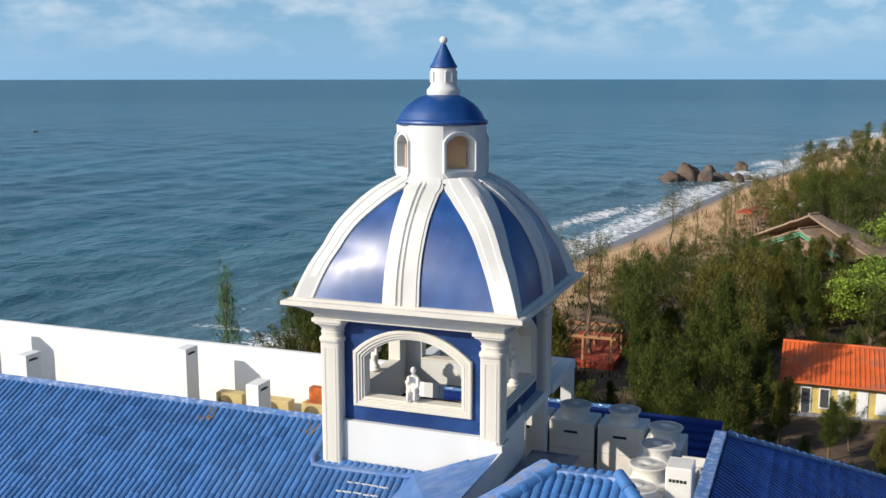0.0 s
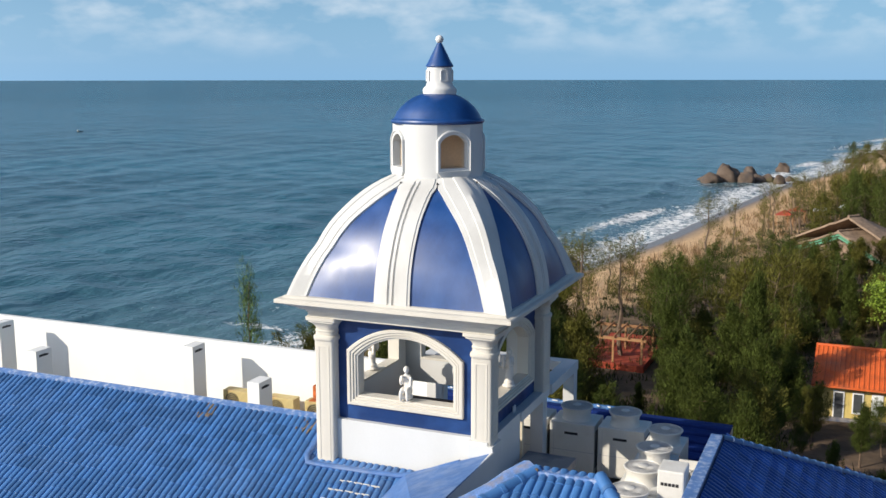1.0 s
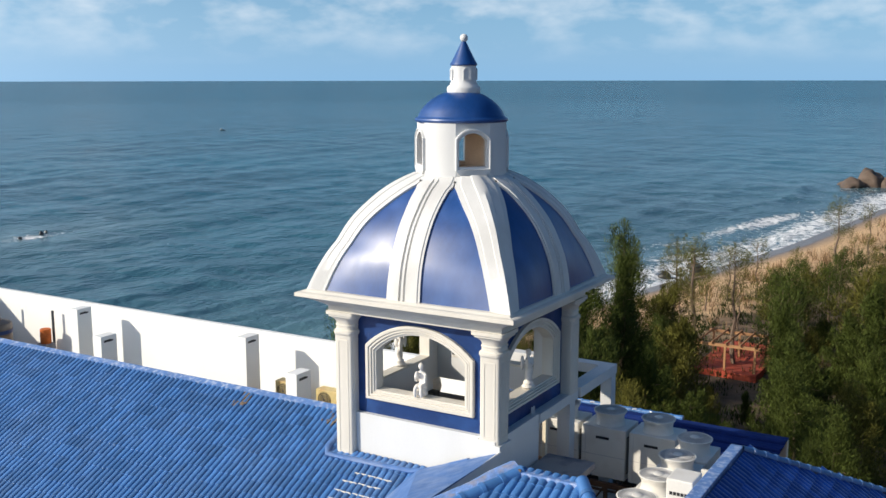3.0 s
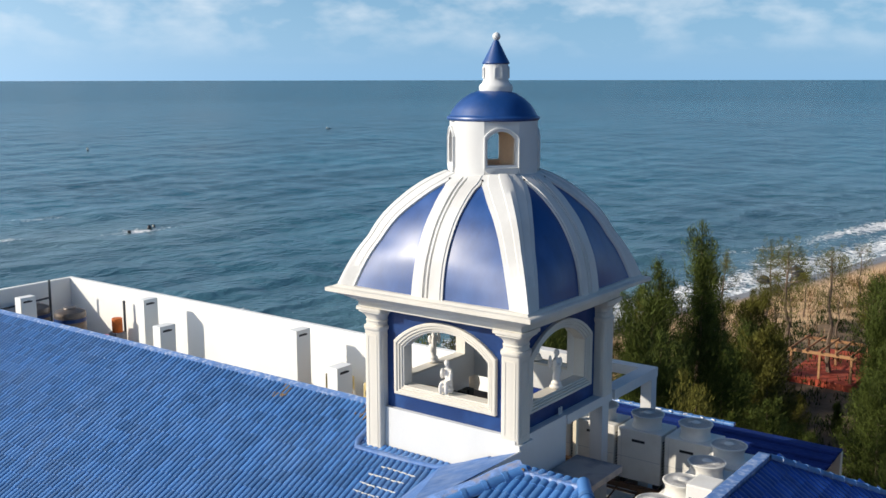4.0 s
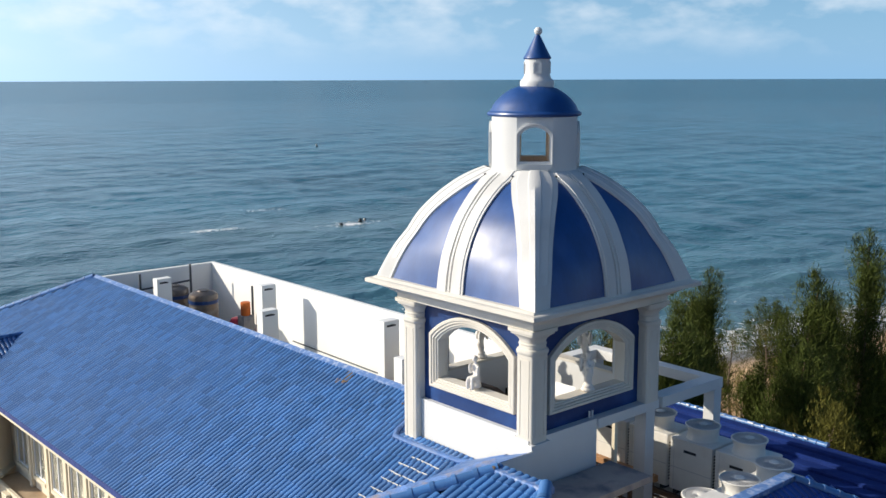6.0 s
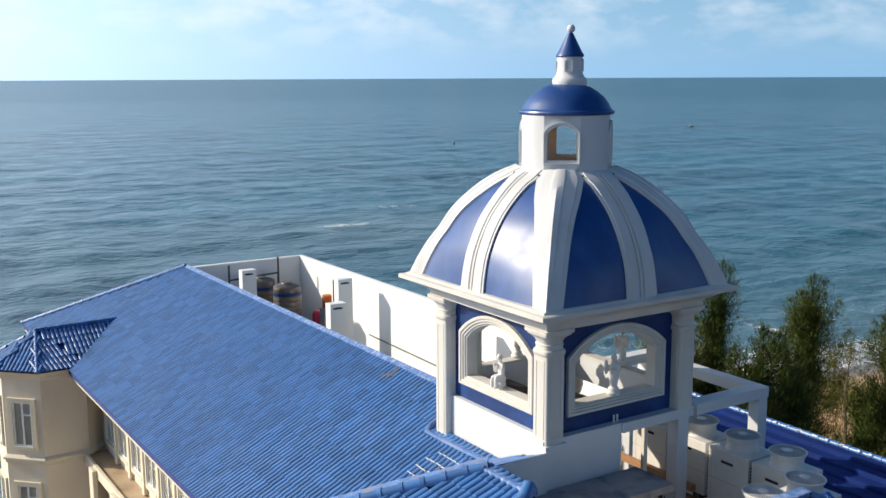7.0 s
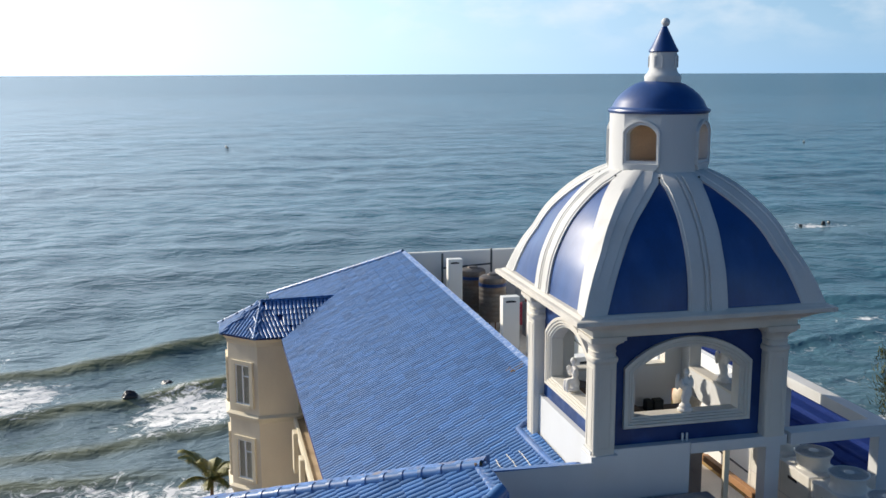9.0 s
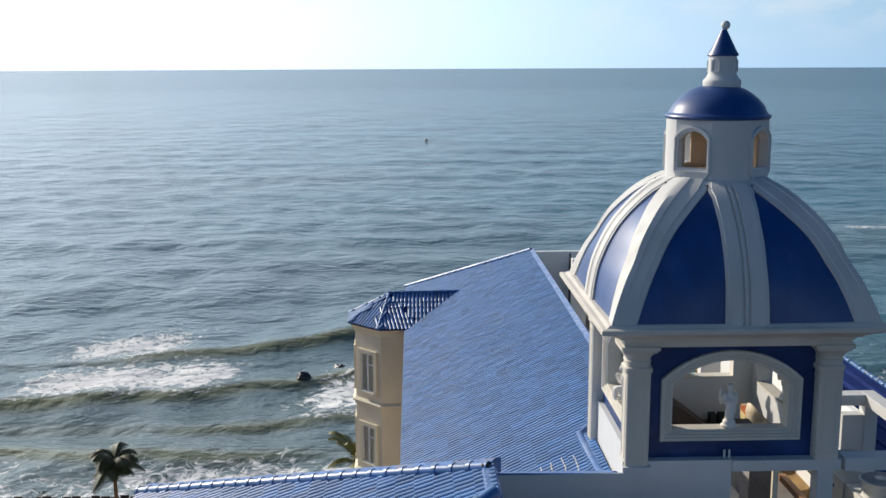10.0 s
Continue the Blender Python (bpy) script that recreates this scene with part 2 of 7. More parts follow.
BRUSH = surface("dark_ground_brush", (0.030, 0.040, 0.012), 0.8, vary=0.3, scale=1, grain=6, bump=0.0, spec=0.1, rand=0.4)
ROCK = surface("brown_granite", (0.115, 0.082, 0.060), 0.85, vary=0.3, scale=0.35, grain=3, bump=0.12, dirt=(0.07, 0.06, 0.055), dirt_amount=0.85, dirt_scale=0.3, space="World")
BRICKRED = surface("red_tiled_paving", (0.40, 0.065, 0.03), 0.8, vary=0.3, scale=1.0, grain=8, bump=0.01, dirt=(0.12, 0.05, 0.03), dirt_amount=0.7, dirt_scale=0.8, space="World")
WETROCK = surface("wet_dark_rock", (0.030, 0.027, 0.026), 0.35, vary=0.3, scale=0.8, grain=5, bump=0.08, spec=0.6, space="World")
ORANGE = surface("orange_clay_tile", (0.62, 0.12, 0.025), 0.6, vary=0.2, scale=0.8, grain=12, bump=0.01, rand=0.15, dirt=(0.20, 0.13, 0.09), dirt_amount=0.75, dirt_scale=0.35, space="World")
YELLOW = surface("yellow_wall_paint", (0.62, 0.48, 0.16), 0.8, vary=0.12, scale=0.8, grain=20, bump=0.004, dirt=(0.30, 0.24, 0.14), dirt_amount=0.6, dirt_scale=0.5)
THATCH = surface("greyed_thatch", (0.27, 0.19, 0.13), 0.95, vary=0.3, scale=1.2, grain=10, bump=0.06, stretch=(1, 1, 3))
GREEN = surface("faded_green_board", (0.10, 0.28, 0.17), 0.7, vary=0.15, scale=2, grain=20, bump=0.0)
FRAME = surface("white_window_frame", (0.84, 0.86, 0.87), 0.4, vary=0.03, scale=4, grain=40, bump=0.0)
CURTAIN = surface("pale_grey_curtain", (0.80, 0.83, 0.83), 0.9, vary=0.1, scale=3, grain=20, bump=0.01, stretch=(8, 8, 0.4))
PLANK = surface("worn_brown_floor", (0.15, 0.115, 0.09), 0.8, vary=0.2, scale=2, grain=25, bump=0.004, dirt=(0.06, 0.05, 0.045), dirt_amount=0.6, dirt_scale=2, space="World")
VALLEY = surface("faded_blue_slope_paint", (0.06, 0.15, 0.37), 0.6, vary=0.15, scale=2.5, grain=25, bump=0.01, dirt=(0.28, 0.34, 0.46), dirt_amount=0.45, dirt_scale=1.6, space="World")
FOOTSTAIN = surface("yellow_brown_foot_stain", (0.30, 0.19, 0.07), 0.95, vary=0.35, scale=3, grain=25, bump=0.02, dirt=(0.06, 0.07, 0.04), dirt_amount=0.8, dirt_scale=1.5, space="World")
# Matte navy, darkened so that the colour carries the tower's and parapet's shade.
LOWROOF = surface("matte_shaded_navy", (0.008, 0.026, 0.14), 0.75, vary=0.2, scale=1.0, grain=20, bump=0.006, spec=0.15, dirt=(0.012, 0.04, 0.19), dirt_amount=0.5, dirt_scale=0.8, space="World")
GLOOM = surface("gloom_and_dark_tin", (0.022, 0.026, 0.026), 0.8, vary=0.25, scale=3, grain=20, bump=0.004, space="World")
# Dark colour that stands in for the dimness inside rooms and open halls.
DARKROOM = surface("dim_room_shade", (0.06, 0.065, 0.07), 0.9, vary=0.2, scale=1, grain=10, bump=0.0)
LEDGE = surface("orange_brown_ledge_tile", (0.46, 0.35, 0.23), 0.6, vary=0.15, scale=1.2, grain=20, bump=0.003, dirt=(0.24, 0.15, 0.09), dirt_amount=0.6, dirt_scale=0.8, space="World")


def glass_mat():
    m = bpy.data.materials.new("window_glass")
    m.use_nodes = True
    b = m.node_tree.nodes["Principled BSDF"]
    b.inputs["Base Color"].default_value = (0.92, 0.96, 0.97, 1)
    b.inputs["Transmission Weight"].default_value = 1.0
    b.inputs["Roughness"].default_value = 0.02
    b.inputs["IOR"].default_value = 1.45
    return m


GLASS = glass_mat()


def ground_mat():
    """Sand by the water's edge, leaf litter and bare earth farther in."""
    m = bpy.data.materials.new("sand_and_litter")
    m.use_nodes = True
    t = m.node_tree
    b = t.nodes["Principled BSDF"]
    g = t.nodes.new("ShaderNodeNewGeometry")
    at = t.nodes.new("ShaderNodeAttribute")
    at.attribute_name = "inland"
    n1, n2 = t.nodes.new("ShaderNodeTexNoise"), t.nodes.new("ShaderNodeTexNoise")
    n1.inputs["Scale"].default_value, n1.inputs["Detail"].default_value = 0.11, 8
    n2.inputs["Scale"].default_value, n2.inputs["Detail"].default_value = 1.3, 6
    for n in (n1, n2):
        t.links.new(g.outputs["Position"], n.inputs["Vector"])
    litter = t.nodes.new("ShaderNodeValToRGB")
    e = litter.color_ramp.elements
    e[0].position, e[0].color = 0.36, (0.032, 0.024, 0.015, 1)
    e[1].position, e[1].color = 0.70, (0.19, 0.125, 0.078, 1)
    t.links.new(n1.outputs["Fac"], litter.inputs["Fac"])
    sand = t.nodes.new("ShaderNodeValToRGB")
    e = sand.color_ramp.elements
    e[0].position, e[0].color = 0.10, (0.19, 0.155, 0.125, 1)
    e[1].position, e[1].color = 0.26, (0.56, 0.37, 0.20, 1)
    t.links.new(at.outputs["Fac"], sand.inputs["Fac"])
    wet = t.nodes.new("ShaderNodeMapRange")      # sand left wet and smooth by the last wave
    for k, v in (("From Min", 0.10), ("From Max", 0.20), ("To Min", 0.28), ("To Max", 0.95)):
        wet.inputs[k].default_value = v
    t.links.new(at.outputs["Fac"], wet.inputs["Value"])
    t.links.new(wet.outputs[0], b.inputs["Roughness"])
    add = t.nodes.new("ShaderNodeMath")
    t.links.new(at.outputs["Fac"], add.inputs[0])
    t.links.new(n1.outputs["Fac"], add.inputs[1])
    step = t.nodes.new("ShaderNodeMapRange")
    step.inputs["From Min"].default_value, step.inputs["From Max"].default_value = 1.15, 1.45
    t.links.new(add.outputs[0], step.inputs["Value"])
    mx = t.nodes.new("ShaderNodeMix")
    mx.data_type = "RGBA"
    t.links.new(step.outputs[0], mx.inputs["Factor"])
    t.links.new(sand.outputs["Color"], mx.inputs["A"])
    t.links.new(litter.outputs["Color"], mx.inputs["B"])
    fine = t.nodes.new("ShaderNodeMix")
    fine.data_type, fine.blend_type = "RGBA", "OVERLAY"
    fine.inputs["Factor"].default_value = 0.6
    t.links.new(mx.outputs["Result"], fine.inputs["A"])
    t.links.new(n2.outputs["Fac"], fine.inputs["B"])
    t.links.new(fine.outputs["Result"], b.inputs["Base Color"])
    bp = t.nodes.new("ShaderNodeBump")
    bp.inputs["Distance"].default_value = 0.15
    t.links.new(n2.outputs["Fac"], bp.inputs["Height"])
    t.links.new(bp.outputs[0], b.inputs["Normal"])
    return m


def water_mat():
    """Silty sea: glossy, with wind chop at three sizes and broken foam where the sheet carries it."""
    m = bpy.data.materials.new("sea_water")
    m.use_nodes = True
    t = m.node_tree
    b = t.nodes["Principled BSDF"]
    b.inputs["IOR"].default_value = 1.33
    b.inputs["Specular IOR Level"].default_value = 0.42
    g = t.nodes.new("ShaderNodeNewGeometry")
    mp = t.nodes.new("ShaderNodeMapping")
    mp.inputs["Rotation"].default_value = (0, 0, radians(12))
    mp.inputs["Scale"].default_value = (1.0, 0.70, 1.0)
    t.links.new(g.outputs["Position"], mp.inputs["Vector"])

    def tex(s, d, r=0.55, dist=0.0):
        n = t.nodes.new("ShaderNodeTexNoise")
        n.inputs["Scale"].default_value, n.inputs["Detail"].default_value = s, d
        n.inputs["Roughness"].default_value, n.inputs["Distortion"].default_value = r, dist
        t.links.new(mp.outputs["Vector"], n.inputs["Vector"])
        return n.outputs["Fac"]

    fo = t.nodes.new("ShaderNodeAttribute")
    fo.attribute_name = "foam"
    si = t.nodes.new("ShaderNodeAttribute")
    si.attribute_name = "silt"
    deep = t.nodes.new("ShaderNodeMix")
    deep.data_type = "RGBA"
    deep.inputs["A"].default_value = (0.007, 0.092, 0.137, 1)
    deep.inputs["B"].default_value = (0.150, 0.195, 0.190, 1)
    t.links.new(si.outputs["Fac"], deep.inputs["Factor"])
    cr = t.nodes.new("ShaderNodeAttribute")
    cr.attribute_name = "thin"
    # Light coming through the thin wave faces is mixed in as olive colour.
    olive = t.nodes.new("ShaderNodeMix")
    olive.data_type = "RGBA"
    olive.inputs["B"].default_value = (0.23, 0.23, 0.10, 1)
    t.links.new(cr.outputs["Fac"], olive.inputs["Factor"])
    t.links.new(deep.outputs["Result"], olive.inputs["A"])
    patch = t.nodes.new("ShaderNodeMapRange")
    for k, v in (("From Min", 0.35), ("From Max", 0.65), ("To Min", 0.75), ("To Max", 1.25)):
        patch.inputs[k].default_value = v
    t.links.new(tex(0.012, 4), patch.inputs["Value"])
    tint = t.nodes.new("ShaderNodeHueSaturation")
    t.links.new(olive.outputs["Result"], tint.inputs["Color"])
    t.links.new(patch.outputs[0], tint.inputs["Value"])
    # foam: the sheet's amount against a broken, lacy pattern
    ln = t.nodes.new("ShaderNodeTexNoise")
    for k, v in (("Scale", 0.62), ("Detail", 10.0), ("Roughness", 0.72), ("Distortion", 1.4)):
        ln.inputs[k].default_value = v
    t.links.new(g.outputs["Position"], ln.inputs["Vector"])
    sharp = t.nodes.new("ShaderNodeMapRange")
    for k, v in (("From Min", 0.25), ("From Max", 0.75), ("To Min", -0.15), ("To Max", 1.15)):
        sharp.inputs[k].default_value = v
    sharp.clamp = False
    t.links.new(ln.outputs["Fac"], sharp.inputs["Value"])
    lace = sharp.outputs[0]
    th = t.nodes.new("ShaderNodeMath")
    th.operation = "ADD"
    t.links.new(fo.outputs["Fac"], th.inputs[0])
    t.links.new(lace, th.inputs[1])
    cut = t.nodes.new("ShaderNodeMapRange")
    for k, v in (("From Min", 0.95), ("From Max", 1.20)):
        cut.inputs[k].default_value = v
    t.links.new(th.outputs[0], cut.inputs["Value"])
    mx = t.nodes.new("ShaderNodeMix")
    mx.data_type = "RGBA"
    mx.inputs["B"].default_value = (0.84, 0.84, 0.83, 1)
    t.links.new(cut.outputs[0], mx.inputs["Factor"])
    t.links.new(tint.outputs["Color"], mx.inputs["A"])
    t.links.new(mx.outputs["Result"], b.inputs["Base Color"])
    ro = t.nodes.new("ShaderNodeMapRange")
    ro.inputs["To Max"].default_value = 0.85
    fa = t.nodes.new("ShaderNodeAttribute")      # far off, the small waves merge into a rough sheen
    fa.attribute_name = "far"
    swell = t.nodes.new("ShaderNodeMapRange")
    swell.inputs["To Min"].default_value, swell.inputs["To Max"].default_value = 0.20, 0.27
    t.links.new(fa.outputs["Fac"], swell.inputs["Value"])
    t.links.new(swell.outputs[0], ro.inputs["To Min"])
    t.links.new(cut.outputs[0], ro.inputs["Value"])
    t.links.new(ro.outputs[0], b.inputs["Roughness"])
    prev = None
    for s, d, dist, st in ((0.04, 2, 1.6, 0.8), (0.11, 3, 1.5, 0.8), (0.30, 4, 0.72, 0.7), (1.0, 4, 0.30, 0.6)):
        bp = t.nodes.new("ShaderNodeBump")
        bp.inputs["Distance"].default_value = dist
        calm = t.nodes.new("ShaderNodeMapRange")     # ripples too far off to tell apart are left to the roughness
        calm.inputs["To Min"].default_value, calm.inputs["To Max"].default_value = st, st * (0.7 if s < 0.2 else 0.02)
        t.links.new(fa.outputs["Fac"], calm.inputs["Value"])
        t.links.new(calm.outputs[0], bp.inputs["Strength"])
        t.links.new(tex(s, d, 0.55, 0.4), bp.inputs["Height"])
        if prev:
            t.links.new(prev, bp.inputs["Normal"])
        prev = bp.outputs[0]
    t.links.new(prev, b.inputs["Normal"])
    return m


GROUND, WATER = ground_mat(), water_mat()


# ---- building helpers ----
def mesh_of(bm, name, material, smooth=False):
    me = bpy.data.meshes.new(name)
    bmesh.ops.recalc_face_normals(bm, faces=bm.faces)
    bm.to_mesh(me)
    bm.free()
    if smooth:
        me.polygons.foreach_set("use_smooth", [True] * len(me.polygons))
        me.set_sharp_from_angle(angle=radians(38))
    for mt in (material if isinstance(material, (list, tuple)) else [material]):
        me.materials.append(mt)
    return me


def part(name, bm, material, parent=None, label="", smooth=False, m=None):
    ob = new(name, mesh_of(bm, name, material, smooth))
    if parent is not None:
        ob.parent = parent
    if m is not None:
        ob.matrix_basis = m
    if label:
        ob["label"] = label
    return ob


def thing(name, label, category, group="", kind="", m=None):
    ob = new(name)
    ob.empty_display_size = 0.2
    if m is not None:
        ob.matrix_basis = m
    return tagged(ob, label, category, group, kind)


def merged(*bms):
    out = bms[0]
    for b in bms[1:]:
        tmp = bpy.data.meshes.new("tmp")
        b.to_mesh(tmp)
        b.free()
        out.from_mesh(tmp)
        bpy.data.meshes.remove(tmp)
    return out


def box(x0, x1, y0, y1, z0, z1, bevel=0.0):
    bm = bmesh.new()
    bmesh.ops.create_cube(bm, size=1.0)
    for v in bm.verts:
        v.co = Vector((x0 + (v.co.x + 0.5) * (x1 - x0), y0 + (v.co.y + 0.5) * (y1 - y0), z0 + (v.co.z + 0.5) * (z1 - z0)))
    if bevel:
        bmesh.ops.bevel(bm, geom=bm.edges[:], offset=bevel, segments=2, affect="EDGES", profile=0.6)
    return bm


def moved(bm, m):
    bmesh.ops.transform(bm, matrix=m, verts=bm.verts[:])
    return bm


def prism(outline, place, d0, d1):
    """The outline (u, v) drawn out from depth d0 to d1; place maps (u, d, v) to the point."""
    bm = bmesh.new()
    a = [bm.verts.new(place(u, d0, v)) for u, v in outline]
    b = [bm.verts.new(place(u, d1, v)) for u, v in outline]
    n = len(outline)
    bm.faces.new(a)
    bm.faces.new(b[::-1])
    for i in range(n):
        bm.faces.new((a[i], b[i], b[(i + 1) % n], a[(i + 1) % n]))
    return bm


def loft(loops, closed=True, cap=False):
    bm = bmesh.new()
    rows = [[bm.verts.new(p) for p in loop] for loop in loops]
    n = len(rows[0])
    for a, b in zip(rows, rows[1:]):
        for i in range(n if closed else n - 1):
            j = (i + 1) % n
            bm.faces.new((a[i], a[j], b[j], b[i]))
    if cap:
        bm.faces.new(rows[0][::-1])
        bm.faces.new(rows[-1])
    return bm


def lathe(profile, seg=32, cap=True):
    """Turns (radius, z) pairs about the z axis."""
    return loft([[(r * math.cos(2 * math.pi * i / seg), r * math.sin(2 * math.pi * i / seg), z) for i in range(seg)] for r, z in profile], cap=cap)


def rod(a, b, r, seg=8, r2=None):
    a, b = Vector(a), Vector(b)
    q = (b - a).to_track_quat("Z", "Y").to_matrix()
    r2 = r if r2 is None else r2
    ring = lambda c, k: [c + q @ Vector((k * math.cos(2 * math.pi * i / seg), k * math.sin(2 * math.pi * i / seg), 0)) for i in range(seg)]
    return loft([ring(a, r), ring(b, r2)], cap=True)


def arch(half, low, spring, crown, n=16):
    """An opening's outline: sill, straight sides and a segmental arch, anticlockwise from the lower left."""
    h = crown - spring
    r = (half * half + h * h) / (2 * h)
    c = crown - r
    a0 = math.asin(min(1, half / r))
    top = [(r * math.sin(a0 - 2 * a0 * i / n), c + r * math.cos(a0 - 2 * a0 * i / n)) for i in range(n + 1)]
    return [(-half, low), (half, low)] + top


def arched_wall(half, z0, z1, hole, place, d0, d1):
    """A wall from -half to half with an arched hole through it."""
    low = hole[0][1]
    a = hole[1][0]
    arc = hole[2:]
    parts = [prism([(-half, z0), (half, z0), (half, low), (-half, low)], place, d0, d1),
             prism([(-half, low), (-a, low), arc[-1], (-a, z1), (-half, z1)], place, d0, d1),
             prism([(a, low), (half, low), (half, z1), (a, z1), arc[0]], place, d0, d1)]
    parts.append(prism([(a, z1), (-a, z1)] + arc[::-1], place, d0, d1))
    return merged(*parts)


def turned(k):
    """Maps (along, outward, up) of the side k to the tower's plan: 0 faces -y, 1 faces +x, 2 faces +y, 3 faces -x."""
    c, s = ((1, 0), (0, 1), (-1, 0), (0, -1))[k]
    return lambda u, d, v: Vector((u * c + d * s, u * s - d * c, v))



# ---- ground and sea ----
SHORE_Y = (-400, -60, -20, 0, 30, 60, 90, 115, 140, 157, 195, 243, 275, 300, 350, 460, 620, 1200)
SHORE_X = (-60, -47, -42, -41, -43, -44, -39, -33, -28, -25, -21, -15, -9, -3, 4, 20, 60, 260)


def shore(y):
    return np.interp(y, SHORE_Y, SHORE_X)


def wobble(x, y, f, seed):
    """A cheap smooth random field between -1 and 1."""
    rs = np.random.RandomState(seed)
    out = np.zeros_like(x)
    for k in range(7):
        a = rs.uniform(0, 2 * np.pi)
        w = f * rs.uniform(0.55, 1.8)
        out = out + np.sin(w * (x * np.cos(a) + y * np.sin(a)) + rs.uniform(0, 6.28))
    return out / 3.2


def grid_mesh(name, X, Y, Z, material, attrs):
    n, k = X.shape
    idx = np.arange(n * k).reshape(n, k)
    quads = np.stack([idx[:-1, :-1], idx[1:, :-1], idx[1:, 1:], idx[:-1, 1:]], -1).reshape(-1, 4)
    me = bpy.data.meshes.new(name)
    me.from_pydata(np.stack([X, Y, Z], -1).reshape(-1, 3).tolist(), [], quads.tolist())
    me.polygons.foreach_set("use_smooth", [True] * len(me.polygons))
    for key, val in attrs.items():
        a = me.attributes.new(key, "FLOAT", "POINT")
        a.data.foreach_set("value", val.astype(np.float32).ravel())
    me.materials.append(material)
    return new(name, me)


def build_ground():
    y = np.concatenate([np.linspace(-400, -60, 18), np.linspace(-56, 300, 150), np.linspace(310, 1200, 60)])
    d = np.concatenate([np.linspace(-30, 40, 71), np.linspace(43, 140, 34), np.linspace(150, 900, 40)])
    Yg, Dg = np.meshgrid(y, d, indexing="ij")
    Xg = shore(Yg) + Dg
    Zg = np.where(Dg < 0, 0.09 * Dg, np.minimum(0.13 * Dg, 1.7 + 0.012 * Dg)) + np.clip(Dg / 20, 0, 1) * 0.25 * wobble(Xg, Yg, 0.12, 3)
    ob = grid_mesh("ground", Xg, Yg, Zg, GROUND, {"inland": np.clip(Dg / 27.0, 0, 1)})
    tagged(ob, "sandy beach and bare earth strewn with brown leaf litter", "ground", kind="structure")


# metres off the beach, slant, height, stretch that stands tall, stretch with foam behind it
BREAKERS = ((42.4, 0.50, 0.85, -30, 0, -38, -31), (28.0, 0.36, 0.75, -40, -4, -38, -24), (18.4, 0.16, 0.60, -19, 0, -13, -6), (11.2, 0.06, 0.5, -36, -18, -90, -80))


def build_sea():
    cx, cy = 10.0, -15.0
    ang = np.radians(np.concatenate([np.linspace(60, 205, 480), np.linspace(207, 420, 72)]))
    rad = np.concatenate([np.linspace(12, 44, 8), np.geomspace(46, 190, 190), np.geomspace(192, 900, 110)[1:], np.geomspace(960, 4800, 28)])
    A, R = np.meshgrid(ang, rad, indexing="ij")
    X, Y = cx + R * np.cos(A), cy + R * np.sin(A)
    d = shore(Y) - X                       # metres off the beach
    warp = 2.4 * wobble(X, Y, 0.045, 11) + 1.0 * wobble(X, Y, 0.13, 12)
    ph = (d + warp * 2.0 + 0.08 * Y) / 13.5
    crest = np.maximum(0, np.cos(2 * np.pi * ph + 0.7 * np.sin(2 * np.pi * ph))) ** 3.0
    near = np.exp(-((d - 27) / 22) ** 2)
    swell = 1.5 * near * crest * (0.6 + 0.5 * wobble(X, Y, 0.05, 13)) * np.interp(Y, (-120, -60, -3, 14), (1.0, 0.0, 0.0, 0.3))
    # four long breakers before the bay, steep towards the beach
    along = np.clip(Y + 15, -40, 20)
    reach = np.interp(Y, (-90, -60, -2, 16), (0, 1, 1, 0))
    thin, froth = np.zeros_like(d), np.zeros_like(d)
    for off, slope, tall, y0, y1, f0, f1 in BREAKERS:
        u = d - (off + slope * along + 0.9 * wobble(X, Y, 0.10, int(off)) + 0.3 * wobble(X, Y, 0.4, int(off) + 3))
        span = reach * np.interp(Y, (y0 - 8, y0, y1, y1 + 8), (0.25, 1, 1, 0.25)) * np.clip(0.85 + 0.3 * wobble(X, Y, 0.16, int(off) + 5), 0.3, 1.2)
        swell = np.maximum(swell, tall * span * np.where(u < 0, np.exp(-(u / 1.25) ** 2), np.exp(-(u / 2.8) ** 2)))
        thin = np.maximum(thin, span * np.exp(-((u + 0.5) / 1.1) ** 2))
        froth = np.maximum(froth, reach * np.interp(Y, (f0 - 5, f0, f1, f1 + 5), (0, 1, 1, 0)) * np.where(u < 0, np.exp(-((u + 0.2) / 0.5) ** 2) * 0.6, np.exp(-((u - 4.8) / 6.0) ** 2)))
    fade = np.clip(1 - R / 1500, 0, 1)
    chop = fade * (0.20 * wobble(X, Y * 0.6, 0.35, 14) + 0.13 * wobble(X, Y * 0.7, 0.8, 15) + 0.26 * wobble(X, Y * 0.5, 0.16, 16))
    Z = 0.02 + swell + chop * np.clip(d / 6, 0.15, 1)
    # the far rim is raised by the last metres that the eye's distance to the true horizon asks for
    Z = Z + 13.0 * np.clip((R - 1200) / 3600, 0, 1)
    edge = np.exp(-np.maximum(d, 0) / 4.5)
    trail = 0.35 + 0.65 * np.maximum(0, np.cos(2 * np.pi * (ph + 0.16)))
    breaking = np.clip(0.78 + 0.55 * wobble(X * 0.7, Y, 0.13, 21), 0, 1) * np.interp(Y, (-200, -90, -60, -2, 10, 105, 130), (1.0, 1.0, 0.15, 0.15, 0.3, 0.3, 0.82))
    band = np.exp(-((d - np.interp(Y, (-20, 60, 100), (27, 22, 11))) / np.interp(Y, (-20, 60, 100), (20, 14, 9))) ** 2)
    foam = np.maximum(0.70 * edge, 1.0 * band * breaking * trail)
    foam = np.maximum(foam, 0.75 * froth)
    foam = np.maximum(foam, 0.66 * np.exp(-((X + 69.0) / 4.5) ** 2 - ((Y + 10.5) / 3.2) ** 2))   # wash round the two rocks
